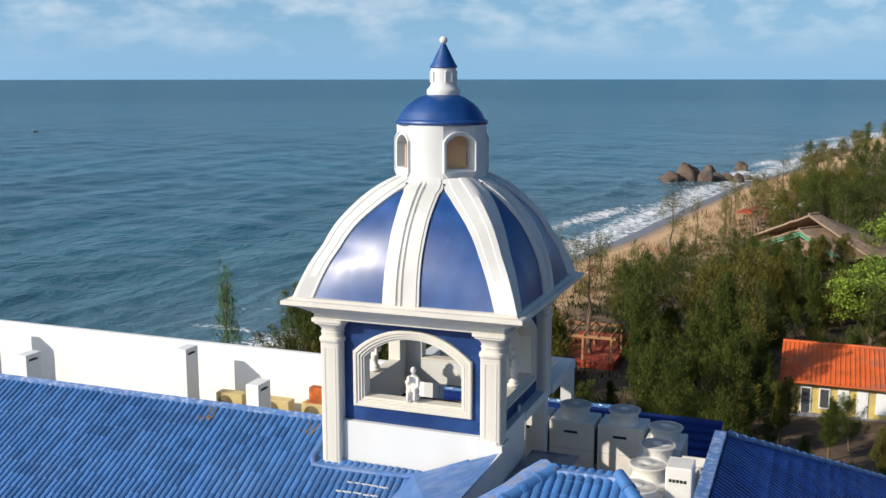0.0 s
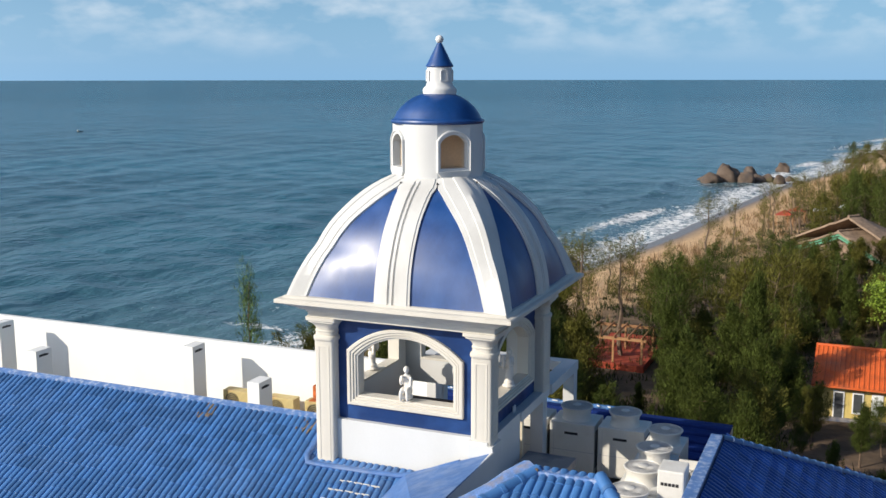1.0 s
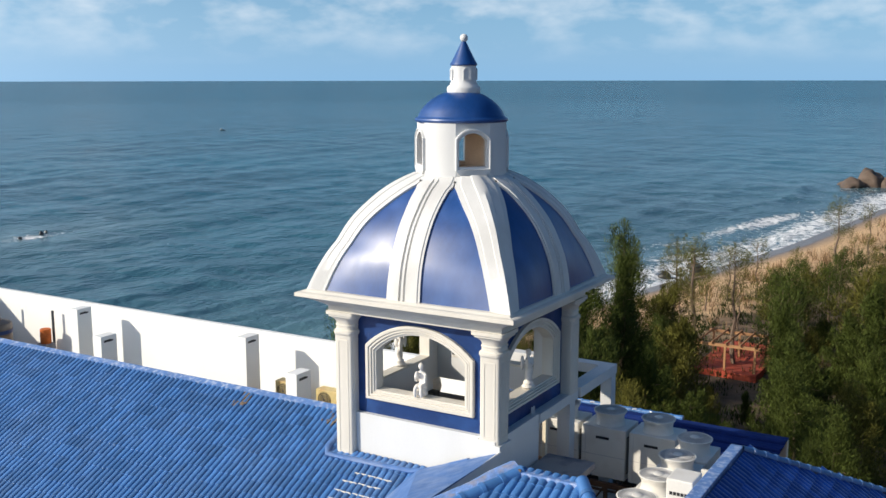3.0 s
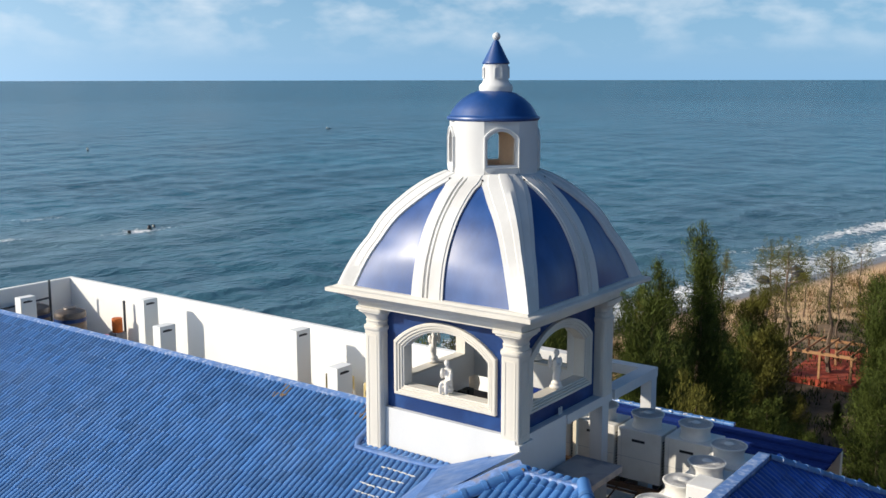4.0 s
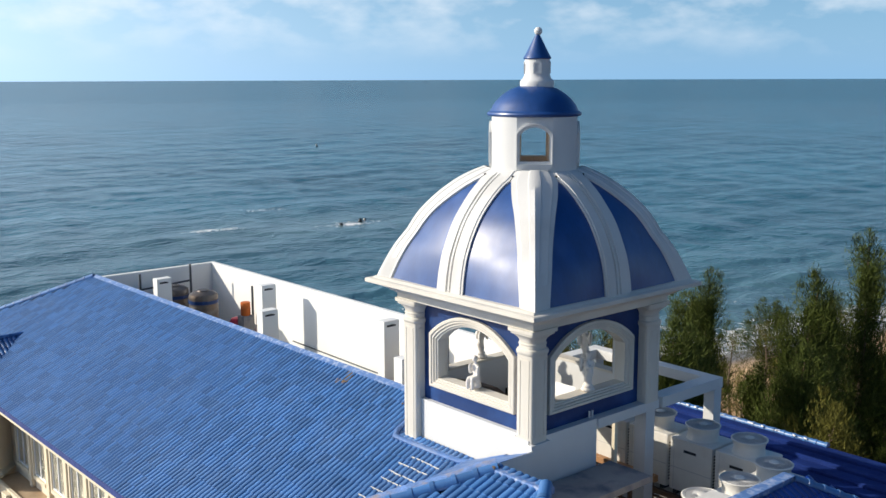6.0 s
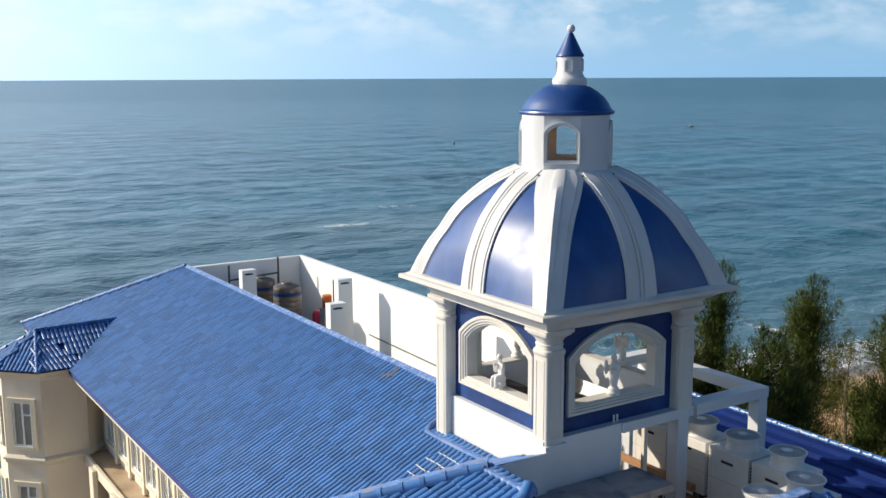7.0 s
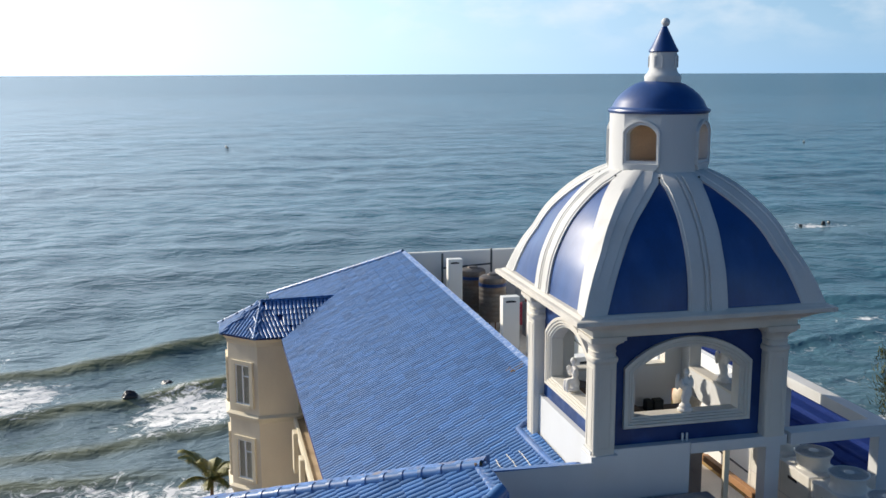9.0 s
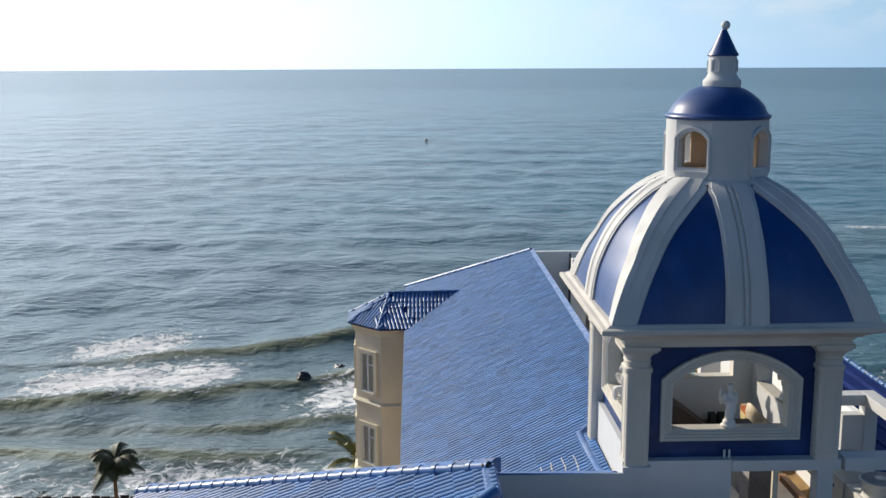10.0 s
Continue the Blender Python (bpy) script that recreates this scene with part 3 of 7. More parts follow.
    foam = np.maximum(foam, 0.78 * np.exp(-((d - 4) / 5.5) ** 2) * np.interp(Y, (-60, -27, -22, 0, 20), (0.5, 0.5, 1.0, 1.0, 0.85)))
    caps = np.clip(wobble(X, Y * 0.35, 0.09, 31) - 1.2, 0, 1) * 0.8 * np.exp(-((d - 120) / 90) ** 2)
    foam = np.maximum(foam, caps)
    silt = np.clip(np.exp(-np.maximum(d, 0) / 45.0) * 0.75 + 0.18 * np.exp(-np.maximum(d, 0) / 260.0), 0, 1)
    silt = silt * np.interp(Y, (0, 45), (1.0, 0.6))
    # a reef that breaks the surface off the beach, with stirred sand round it
    for rx, ry, ra, rb, rf in ((-143, 98, 3.0, 8.0, 0.72), (-153, 72.5, 2.6, 5.0, 0.66), (-172, 95.5, 2.5, 7.0, 0.56), (-152, 76, 4.0, 4.0, 0.50), (-79, 62.7, 1.3, 3.5, 0.62), (-53.5, 75.3, 6.5, 1.1, 0.68)):
        foam = np.maximum(foam, rf * np.exp(-((X - rx) / ra) ** 2 - ((Y - ry) / rb) ** 2))
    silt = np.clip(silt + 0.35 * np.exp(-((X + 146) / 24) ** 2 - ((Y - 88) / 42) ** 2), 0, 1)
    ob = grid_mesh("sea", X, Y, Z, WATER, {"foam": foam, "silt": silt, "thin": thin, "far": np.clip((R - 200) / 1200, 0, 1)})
    tagged(ob, "grey-green choppy sea with white surf along the beach", "sea", kind="structure")


build_ground()
build_sea()


# ---- roof tiles ----
PITCH, GAUGE = 0.30, 0.335


def tile_mesh(w=PITCH, g=GAUGE, amp=0.050, glaze=TILE):
    """One pressed tile with two rolls: local x across, y up the slope, z off the roof."""
    bm = bmesh.new()
    prof = [(0.0, 0.0), (0.035, 0.45), (0.10, 0.85), (0.19, 1.0), (0.31, 1.0), (0.40, 0.85), (0.465, 0.45), (0.5, 0.0), (0.535, 0.45), (0.60, 0.85), (0.69, 1.0), (0.81, 1.0), (0.90, 0.85), (0.965, 0.45), (1.0, 0.0)]
    top, low, lip = [], [], []
    for u, h in prof:
        top.append(bm.verts.new((u * w, g * 1.05, h * amp)))
        low.append(bm.verts.new((u * w, 0, h * amp + 0.015)))
        lip.append(bm.verts.new((u * w, 0, h * amp - 0.004)))
    for i in range(len(prof) - 1):
        bm.faces.new((low[i], low[i + 1], top[i + 1], top[i]))
        bm.faces.new((lip[i], lip[i + 1], low[i + 1], low[i]))
    me = mesh_of(bm, "tile", glaze)
    me.polygons.foreach_set("use_smooth", [True] * len(me.polygons))
    me.set_sharp_from_angle(angle=radians(50))
    return me


TILE_MESH = tile_mesh()
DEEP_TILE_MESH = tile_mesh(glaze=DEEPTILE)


def tiled(parent, frame_m, inside, width, length, near=None, tile=TILE_MESH):
    """Covers a slope with tiles. frame_m: local x along the eave, y up the slope. inside(x, y) says where a tile lies.
    Tiles for which near(x, y) holds are pieces of their own; the rest are one mesh."""
    tmpl = np.array([v.co for v in tile.vertices])
    faces = [tuple(p.vertices) for p in tile.polygons]
    verts, polys = [], []
    rs = random.Random(5)
    for j in range(int(length / GAUGE) + 1):
        for i in range(int(width / PITCH) + 1):
            x, y = i * PITCH, j * GAUGE
            if not inside(x + PITCH / 2, y + GAUGE / 2):
                continue
            dz, rx = rs.uniform(-0.004, 0.004), rs.uniform(-0.4, 0.4)
            m = frame_m @ pose(x, y, dz, rx, rs.uniform(-0.4, 0.4), rs.uniform(-0.25, 0.25))
            if near and near(x, y):
                ob = new("tile", tile)
                ob.parent = parent
                ob.matrix_basis = m
            else:
                mm = np.array(m)
                verts.append(tmpl @ mm[:3, :3].T + mm[:3, 3])
                b = len(tmpl) * (len(verts) - 1)
                polys.extend(tuple(b + k for k in f) for f in faces)
    if verts:
        me = bpy.data.meshes.new("tile_courses")
        me.from_pydata(np.concatenate(verts).tolist(), [], polys)
        me.polygons.foreach_set("use_smooth", [True] * len(me.polygons))
        me.set_sharp_from_angle(angle=radians(50))
        me.materials.append(tile.materials[0])
        ob = new("tile_courses", me)
        ob.parent = parent
        ob["kind"] = "stuff"


def slope_frame(origin, along, up):
    x, y = Vector(along).normalized(), Vector(up).normalized()
    z = x.cross(y)
    m = Matrix((x, y, z)).transposed().to_4x4()
    m.translation = origin
    return m


def cap_mesh(r=0.11, length=0.36):
    """One half-round ridge tile with a collar, along local x."""
    bm = bmesh.new()
    rows = []
    for x, k in ((-0.02, 1.12), (0.05, 1.14), (0.055, 1.0), (length + 0.02, 0.93)):
        rows.append([bm.verts.new((x, r * k * math.cos(a), r * k * math.sin(a) - 0.03)) for a in np.linspace(-0.25, math.pi + 0.25, 11)])
    for a, b in zip(rows, rows[1:]):
        for i in range(10):
            bm.faces.new((a[i], a[i + 1], b[i + 1], b[i]))
    bm.faces.new(rows[0])
    return mesh_of(bm, "ridge_tile", TILE, smooth=True)


CAP = cap_mesh()
CAP_SMALL = cap_mesh(0.075, 0.30)


def ridge(parent, a, b, mesh=CAP, step=0.36):
    """A row of ridge tiles from a down to b (the collars face b)."""
    a, b = Vector(a), Vector(b)
    d = (a - b)
    n = max(1, round(d.length / step))
    x = d.normalized()
    y = Vector((0, 0, 1)).cross(x).normalized()
    z = x.cross(y)
    for i in range(n):
        m = Matrix((x, y, z)).transposed().to_4x4()
        m.translation = b + d * (i / n)
        ob = new("ridge_tile", mesh)
        ob.parent = parent
        ob.matrix_basis = m @ pose(0, 0, 0, 0, random.uniform(-1, 1), random.uniform(-1, 1))


# ---- main roof ----
K = 0.5                                     # rise per metre
RZ = lambda y: 21.085 + K * y
E_Y, T_Y, WEST, HIPX = -6.08, -0.97, -21.5, -26.5


def build_main_roof():
    roof = thing("main_roof", "long glazed blue tiled roof slope with weathered ridge flashing", "roof", kind="structure")
    hipx = lambda y: WEST + (T_Y - y) * (HIPX - WEST) / (T_Y - E_Y)
    # bed under the tiles
    bm = bmesh.new()
    pts = [(HIPX, E_Y), (1.55, E_Y), (1.55, T_Y), (WEST, T_Y)]
    a = [bm.verts.new((x, y, RZ(y) - 0.02)) for x, y in pts]
    b = [bm.verts.new((x, y, RZ(y) - 0.16)) for x, y in pts]
    bm.faces.new(a)
    bm.faces.new(b[::-1])
    for i in range(4):
        bm.faces.new((a[i], b[i], b[(i + 1) % 4], a[(i + 1) % 4]))
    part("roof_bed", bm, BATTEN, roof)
    # hidden hip end
    bm = bmesh.new()
    q = [bm.verts.new(p) for p in ((HIPX, E_Y, RZ(E_Y) - 0.03), (WEST, T_Y, RZ(T_Y) - 0.03), (WEST, 3.8, RZ(T_Y) - 0.03), (HIPX, 8.0, RZ(E_Y) - 0.03))]
    bm.faces.new(q)
    part("hip_end", bm, TILE, roof)
    L = math.hypot(T_Y - E_Y, RZ(T_Y) - RZ(E_Y))
    f = slope_frame(Vector((HIPX, E_Y, RZ(E_Y))), (1, 0, 0), (0, 1, K))
    cs = (T_Y - E_Y) / L

    def inside(x, y):
        wx, wy = HIPX + x, E_Y + y * cs
        if wx < hipx(wy) + 0.1 or wx > 1.75 or wy > T_Y - 0.02:
            return False
        if -1.95 < wx and wy > -2.02:
            return False
        if wx > 0.15 and wy > -2.1 - (wx - 0.1) * 0.2:
            return False
        return True

    def near(x, y):
        wx, wy = HIPX + x, E_Y + y * cs
        return -3.9 < wx < 1.8 and wy > -4.6

    tiled(roof, f, inside, 1.9 - HIPX, L - 0.1, near)
    # flashing band along the top edge
    part("top_flashing", prism([(T_Y - 0.05, RZ(T_Y) + 0.035), (T_Y + 0.10, RZ(T_Y) + 0.10), (T_Y + 0.16, RZ(T_Y) + 0.02), (T_Y + 0.16, RZ(T_Y) - 0.5), (T_Y + 0.02, RZ(T_Y) - 0.5)], lambda u, d, v: Vector((d, u, v)), WEST, -2.0), FLASH, roof, "weathered blue flashing band")
    ridge(roof, (WEST, T_Y, RZ(T_Y) + 0.06), (HIPX, E_Y, RZ(E_Y) + 0.06))
    # rust-stained mortar patches where the flashing has failed
    rs = random.Random(8)
    for x0, x1 in ((-5.45, -4.85), (-2.95, -2.35)):
        for i in range(9):
            x = rs.uniform(x0, x1)
            y = -1.12 - rs.uniform(0, 0.22)
            part("mortar_patch", moved(box(-rs.uniform(0.012, 0.03), rs.uniform(0.012, 0.03), -0.13, 0.13, -0.03, 0.02, 0.008), pose(x, y, RZ(y) + 0.038, 26.6, 0, rs.uniform(-12, 12))), RUST, roof, "rust-stained mortar")
    # By the tower, pale strips stand in for sunlight on lifted tile lips.
    for x0, x1, y in ((-1.35, -0.46, -2.62), (-1.4, -0.5, -2.86), (-1.4, -0.77, -3.06), (-1.4, -0.96, -3.33), (-1.2, -0.35, -2.40), (-1.5, -1.15, -3.58)):
        x = x0
        while x < x1:
            w = min(rs.uniform(0.12, 0.26), x1 - x + 0.05)
            part("mortar_strip", moved(box(0, w, -0.009, 0.009, -0.03, 0.016, 0.004), pose(x, y + rs.uniform(-0.012, 0.012), RZ(y) + 0.056, 26.6)), MOULDING, roof, "pale strip painted for sunlight on a tile lip")
            x += w + rs.uniform(0.01, 0.04)
    # fascia under the eave
    part("fascia", box(HIPX, 1.9, E_Y + 0.06, E_Y + 0.16, RZ(E_Y) - 0.30, RZ(E_Y) - 0.02), TRIMCREAM, roof)
    return roof


build_main_roof()


# ---- tower ----
COL, SHAFT = 1.715, 0.215


def column_bm(low):
    """A square column with softened corners, a sunk panel band and a moulded capital, at the origin's x and y."""
    def ring(h, r, z, n=4):
        out = []
        for cx, cy, a0 in ((1, 1, 0), (-1, 1, 90), (-1, -1, 180), (1, -1, 270)):
            for i in range(n + 1):
                a = radians(a0 + 90 * i / n)
                out.append((cx * (h - r) + r * math.cos(a), cy * (h - r) + r * math.sin(a), z))
        return out
    s = SHAFT
    prof = [(s, 0.05, low), (s, 0.05, 22.655), (s + 0.006, 0.07, 22.675), (s + 0.030, 0.11, 22.695), (s + 0.038, 0.12, 22.735), (s + 0.030, 0.12, 22.775), (s + 0.004, 0.12, 22.795), (s + 0.002, 0.13, 22.86), (s + 0.014, 0.14, 22.872), (s + 0.014, 0.14, 22.895),
            (s + 0.004, 0.15, 22.905), (s + 0.008, 0.15, 22.945), (s + 0.030, 0.14, 23.0), (s + 0.070, 0.11, 23.05), (s + 0.100, 0.08, 23.075), (s + 0.100, 0.06, 23.105), (s + 0.130, 0.05, 23.12), (s + 0.130, 0.05, 23.19)]
    return loft([ring(*p) for p in prof], cap=True)


def strip_frame(u0, u1, z0, z1, place, d, w=0.03, t=0.018):
    """A thin raised border round a sunk panel."""
    bs = [prism(o, place, d, d + t) for o in ([(u0, z0), (u0 + w, z0), (u0 + w, z1), (u0, z1)], [(u1 - w, z0), (u1, z0), (u1, z1), (u1 - w, z1)],
          [(u0 + w, z0), (u1 - w, z0), (u1 - w, z0 + w), (u0 + w, z0 + w)], [(u0 + w, z1 - w), (u1 - w, z1 - w), (u1 - w, z1), (u0 + w, z1)])]
    return merged(*bs)


def lerp_loop(a, b, t):
    return [(p[0] + (q[0] - p[0]) * t, p[1] + (q[1] - p[1]) * t) for p, q in zip(a, b)]


def square_loft(profile, r=0.0):
    """A moulding run round a square plan: (half, z) pairs."""
    return loft([[(-h, -h, z), (h, -h, z), (h, h, z), (-h, h, z)] for h, z in profile], cap=False)


DOME_Z = (23.63, 24.03, 24.43, 25.0, 25.43, 25.70, 25.86, 25.94, 26.0)
DOME_W = (2.29, 2.24, 2.14, 1.865, 1.51, 1.20, 0.94, 0.76, 0.50)
DOME_X, DOME_Y = 0.015, 0.015              # the dome sits a little off the columns' axis


def curve(x, xs, ys):
    """A smooth curve through the points (xs, ys)."""
    i = max(0, min(len(xs) - 2, int(np.searchsorted(xs, x)) - 1))
    slope = lambda j: (ys[min(j + 1, len(xs) - 1)] - ys[max(j - 1, 0)]) / (xs[min(j + 1, len(xs) - 1)] - xs[max(j - 1, 0)])
    h = xs[i + 1] - xs[i]
    t = (x - xs[i]) / h
    return (2 * t ** 3 - 3 * t * t + 1) * ys[i] + (t ** 3 - 2 * t * t + t) * h * slope(i) + (3 * t * t - 2 * t ** 3) * ys[i + 1] + (t ** 3 - t * t) * h * slope(i + 1)


def dome_w(z):
    return curve(min(max(z, DOME_Z[0]), DOME_Z[-1]), DOME_Z, DOME_W)


def dome_point(k, s, z, off):
    """A point of the dome's side k at the height z: s from -1 to 1 across, off metres outward. Square at the foot, bellied from one third up."""
    dz = 0.03
    slope = (dome_w(z + dz) - dome_w(z - dz)) / (2 * dz)
    n = Vector((1, -slope)).normalized()
    w = dome_w(z) + off * n.x
    b = min(0.42, 0.05 + 0.364 * (z - DOME_Z[0]))
    a = s * math.pi / 4
    p = Vector((s * w, w)).lerp(Vector((w * math.sin(a), w * math.cos(a))), b)
    return turned(k)(p.x, p.y, z + off * n.y) + Vector((DOME_X, DOME_Y, 0))


def panel_in(z):
    return curve(z, (23.6, 24.33, 24.9, 25.33, 25.7, 25.79, 26.1), (0.165, 0.178, 0.205, 0.247, 0.345, 0.43, 0.60))


def panel_out(z):
    return curve(z, (23.6, 24.25, 24.75, 25.17, 25.45, 25.69, 25.79, 26.1), (0.835, 0.808, 0.775, 0.705, 0.61, 0.50, 0.43, 0.35))


TIP_Z, RIB_Z = 25.785, 25.925


def dome_strip(columns, z0, z1, nz):
    """A curved strip of the dome: columns of (side, place across at z, offset)."""
    bm = bmesh.new()
    rows = [[bm.verts.new(dome_point(k, f(z), z, off)) for k, f, off in columns] for z in (z0 + (z1 - z0) * j / nz for j in range(nz + 1))]
    for a, b in zip(rows, rows[1:]):
        for i in range(len(a) - 1):
            bm.faces.new((a[i], a[i + 1], b[i + 1], b[i]))
    return bm


def build_tower():
    tower = thing("bell_tower", "white and blue square belvedere tower with arched openings and a ribbed blue dome", "tower", kind="structure", m=pose(-0.045, -0.055, 0))
    hole = arch(1.05, 21.55, 22.38, 22.83)
    frame_out = arch(1.272, 21.355, 22.505, 23.03)
    for k in range(4):
        pl = turned(k)
        half = 1.60
        wall = part("wall", arched_wall(half, 21.03, 23.18, hole, pl, 1.48, 1.685), BLUE, tower, "blue painted wall panel")
        part("inner_lining", arched_wall(1.50, 20.0 if k == 0 else 20.95, 23.18, hole, pl, 1.445, 1.477), WHITE, wall, "white plastered inner face")
        loops = []
        for t, d in ((0.0, 1.70), (0.0, 1.825), (0.07, 1.84), (0.30, 1.84), (0.34, 1.80), (0.40, 1.80), (0.44, 1.815), (0.56, 1.815), (0.60, 1.765), (0.66, 1.765), (0.70, 1.782), (0.80, 1.782), (0.84, 1.738), (0.985, 1.738), (1.012, 1.728), (1.012, 1.455)):
            loops.append([pl(u, 1.685 + (d - 1.72) * 0.7 if d > 1.6 else 1.435, v) for u, v in lerp_loop(frame_out, hole, t)])
        part("arch_frame", loft(loops), MOULDING, wall, "white stepped moulding round the opening", smooth=False)
        # deep sill
        part("sill", prism([(-1.05, 21.50), (1.05, 21.50), (1.05, 21.552), (-1.05, 21.552)], pl, 1.43, 1.694), MOULDING, wall)
    # columns: the two on the roof's side reach down to the tiles
    for (sx, sy, low) in ((-1, -1, 20.02), (1, -1, 20.95), (1, 1, 21.02), (-1, 1, 21.02)):
        col = part("column", column_bm(low), MOULDING, tower, "white column with a moulded capital", smooth=True, m=pose(sx * COL, sy * COL, 0))
        for k in range(4):
            pl = turned(k)
            part("panel_border", strip_frame(-0.13, 0.13, max(low, 20.02) + 0.12, 22.58, pl, SHAFT - 0.004, 0.03, 0.012), MOULDING, col)
    foot = part("column_foot", box(COL - 0.26, COL + 0.26, -COL - 0.26, -COL + 0.26, 20.70, 20.96, 0.012), WHITE, tower)
    # plain white walls below the blue panels
    part("lower_wall", box(-COL + SHAFT, COL - 0.2, -1.79, -1.46, 19.0, 21.028), WHITE, tower, "plain white lower wall, sunlit")
    part("lower_wall", box(1.46, 1.86, -1.95, 0.02, 17.6, 21.028), WHITE, tower, "plain white lower wall with damp stains")
    part("lower_wall", box(-1.79, -1.46, -1.50, 0.45, 18.0, 21.028), WHITE, tower)
    part("lintel", box(-1.79, -1.46, 0.452, 1.25, 20.56, 21.028), WHITE, tower)
    part("lintel", box(1.44, 1.90, 0.023, 2.0, 20.82, 21.027, 0.01), WHITE, tower)
    part("corner_post", box(1.58, 1.88, 1.58, 1.88, 17.8, 20.83, 0.01), WHITE, tower)
    part("tower_floor", box(-1.45, 0.90, -1.45, 1.43, 20.46, 20.60), PLANK, tower, "worn brown floor")
    part("hatch_cover", prism([(-1.43, 20.60), (0.45, 20.60), (-0.25, 21.12), (-1.43, 21.45)], lambda u, d, v: Vector((d, u, v)), -1.43, -0.75), PLANK, tower, "dark sloping hatch cover")
    # Added panel before the white wall; its dark colour stands in for shade.
    part("partition", box(-1.42, -1.36, -1.42, 0.42, 17.8, 20.45), GLOOM, tower, "added dark panel with the gloom below the floor in its colour")
    part("door_post", box(1.55, 1.63, 0.87, 0.97, 17.8, 20.817), TRIMCREAM, tower, "slim cream post below the tower")
    for y in (-0.09, 0.0):
        part("drain_stub", rod((1.75, y, 21.03), (1.75, y, 21.18), 0.022, 8), WHITE, tower)
    part("hand_rail", box(-2.2, 1.5, 2.44, 2.58, 18.88, 19.03, 0.01), TIMBER, tower, "orange timber rail")
    # entablature and cornice
    part("cornice", merged(square_loft([(1.44, 23.17), (1.99, 23.17), (2.01, 23.185), (2.01, 23.29), (2.04, 23.30), (2.05, 23.335), (2.10, 23.345), (2.16, 23.39), (2.26, 23.445), (2.35, 23.475), (2.37, 23.485), (2.37, 23.505), (2.47, 23.515), (2.50, 23.53), (2.50, 23.60), (2.47, 23.615), (2.40, 23.62), (2.34, 23.66), (2.20, 23.67)])),
         MOULDING, tower, "white moulded cornice with a projecting lip")
    part("tower_ceiling", box(-1.98, 1.98, -1.98, 1.98, 23.195, 23.30), WHITE, tower)
    # dome
    dome = thing("dome", "", "")
    dome.parent = tower
    for k in range(4):
        for sg in (-1, 1):
            cols = [(k, lambda z, q=q, sg=sg: sg * (panel_in(z) - 0.012 + (panel_out(z) - panel_in(z) + 0.024) * q), 0.0) for q in np.linspace(0, 1, 8)]
            part("dome_panel", dome_strip(cols, DOME_Z[0], TIP_Z, 26), DOMEBLUE, dome, "glossy blue dome panel", smooth=True)
            hole_p = dome_point(k, sg * 0.43, 25.825, 0.052)
            part("drain_hole", moved(lathe([(0.022, 0), (0.022, 0.012), (0.001, 0.013)], 10), Matrix.Translation(hole_p) @ (hole_p - Vector((DOME_X, DOME_Y, 24.9))).to_track_quat("Z", "Y").to_matrix().to_4x4()), DARK, dome, "small dark drain hole")
        # middle rib: two flat bands with a rimmed edge and a double groove between them
        rib_half = lambda z: min(panel_in(z), 0.43)
        prof = [(-1, -0.03), (-1, 0.040), (-0.86, 0.044), (-0.84, 0.060), (-0.25, 0.064), (-0.22, 0.026), (-0.13, 0.026), (-0.10, 0.062), (0.02, 0.062), (0.05, 0.026), (0.12, 0.026), (0.15, 0.064), (0.84, 0.060), (0.86, 0.044), (1, 0.040), (1, -0.03)]
        part("rib", dome_strip([(k, lambda z, q=q: q * rib_half(z), off) for q, off in prof], DOME_Z[0], RIB_Z, 28), RIBWHITE, dome, "white rib down the middle of the dome's side", smooth=True)
        # corner rib: a stepped band on each side of the ridge
        c = lambda z: max(panel_out(z), 0.43)
        half = [(0, -0.03), (0, 0.040), (0.22, 0.044), (0.25, 0.060), (0.72, 0.064), (0.75, 0.082)]
        cols = [(k, lambda z, q=q: c(z) + (1 - c(z)) * q, off) for q, off in half] + [(k, lambda z: 1.0, 0.086)]
        cols += [((k + 1) % 4, lambda z, q=q: -c(z) - (1 - c(z)) * q, off) for q, off in half[::-1]]
        part("corner_rib", dome_strip(cols, DOME_Z[0], RIB_Z, 28), RIBWHITE, dome, "white stepped rib along the dome's corner", smooth=True)
    # lantern: a drum with four arched windows on the diagonals
    lantern = thing("lantern", "", "")
    lantern.parent = tower
    lantern.matrix_basis = pose(-0.025, 0.055, -0.012)
    ap = 0.862
    side = ap * math.tan(math.pi / 8)
    R0 = ap / math.cos(math.pi / 8)
    dh = arch(0.297, 26.16, 26.67, 26.84, 10)
    do = arch(0.368, 26.09, 26.72, 26.93, 10)
    for k in range(4):
        ang = radians(-45 + 90 * k)
        o, t = Vector((math.cos(ang), math.sin(ang), 0)), Vector((-math.sin(ang), math.cos(ang), 0))
        pl = lambda u, d, v, o=o, t=t: o * d + t * u + Vector((0, 0, v))
        part("drum_wall", arched_wall(side, 25.70, 27.08, dh, pl, ap - 0.14, ap), WHITE, lantern)
        lp = [[pl(u, d, v) for u, v in lerp_loop(do, dh, q)] for q, d in ((0, ap - 0.01), (0, ap + 0.055), (0.35, ap + 0.06), (0.42, ap + 0.035), (1.03, ap + 0.03), (1.03, ap - 0.145))]
        part("window_frame", loft(lp), WHITE, lantern, "white arched window surround")
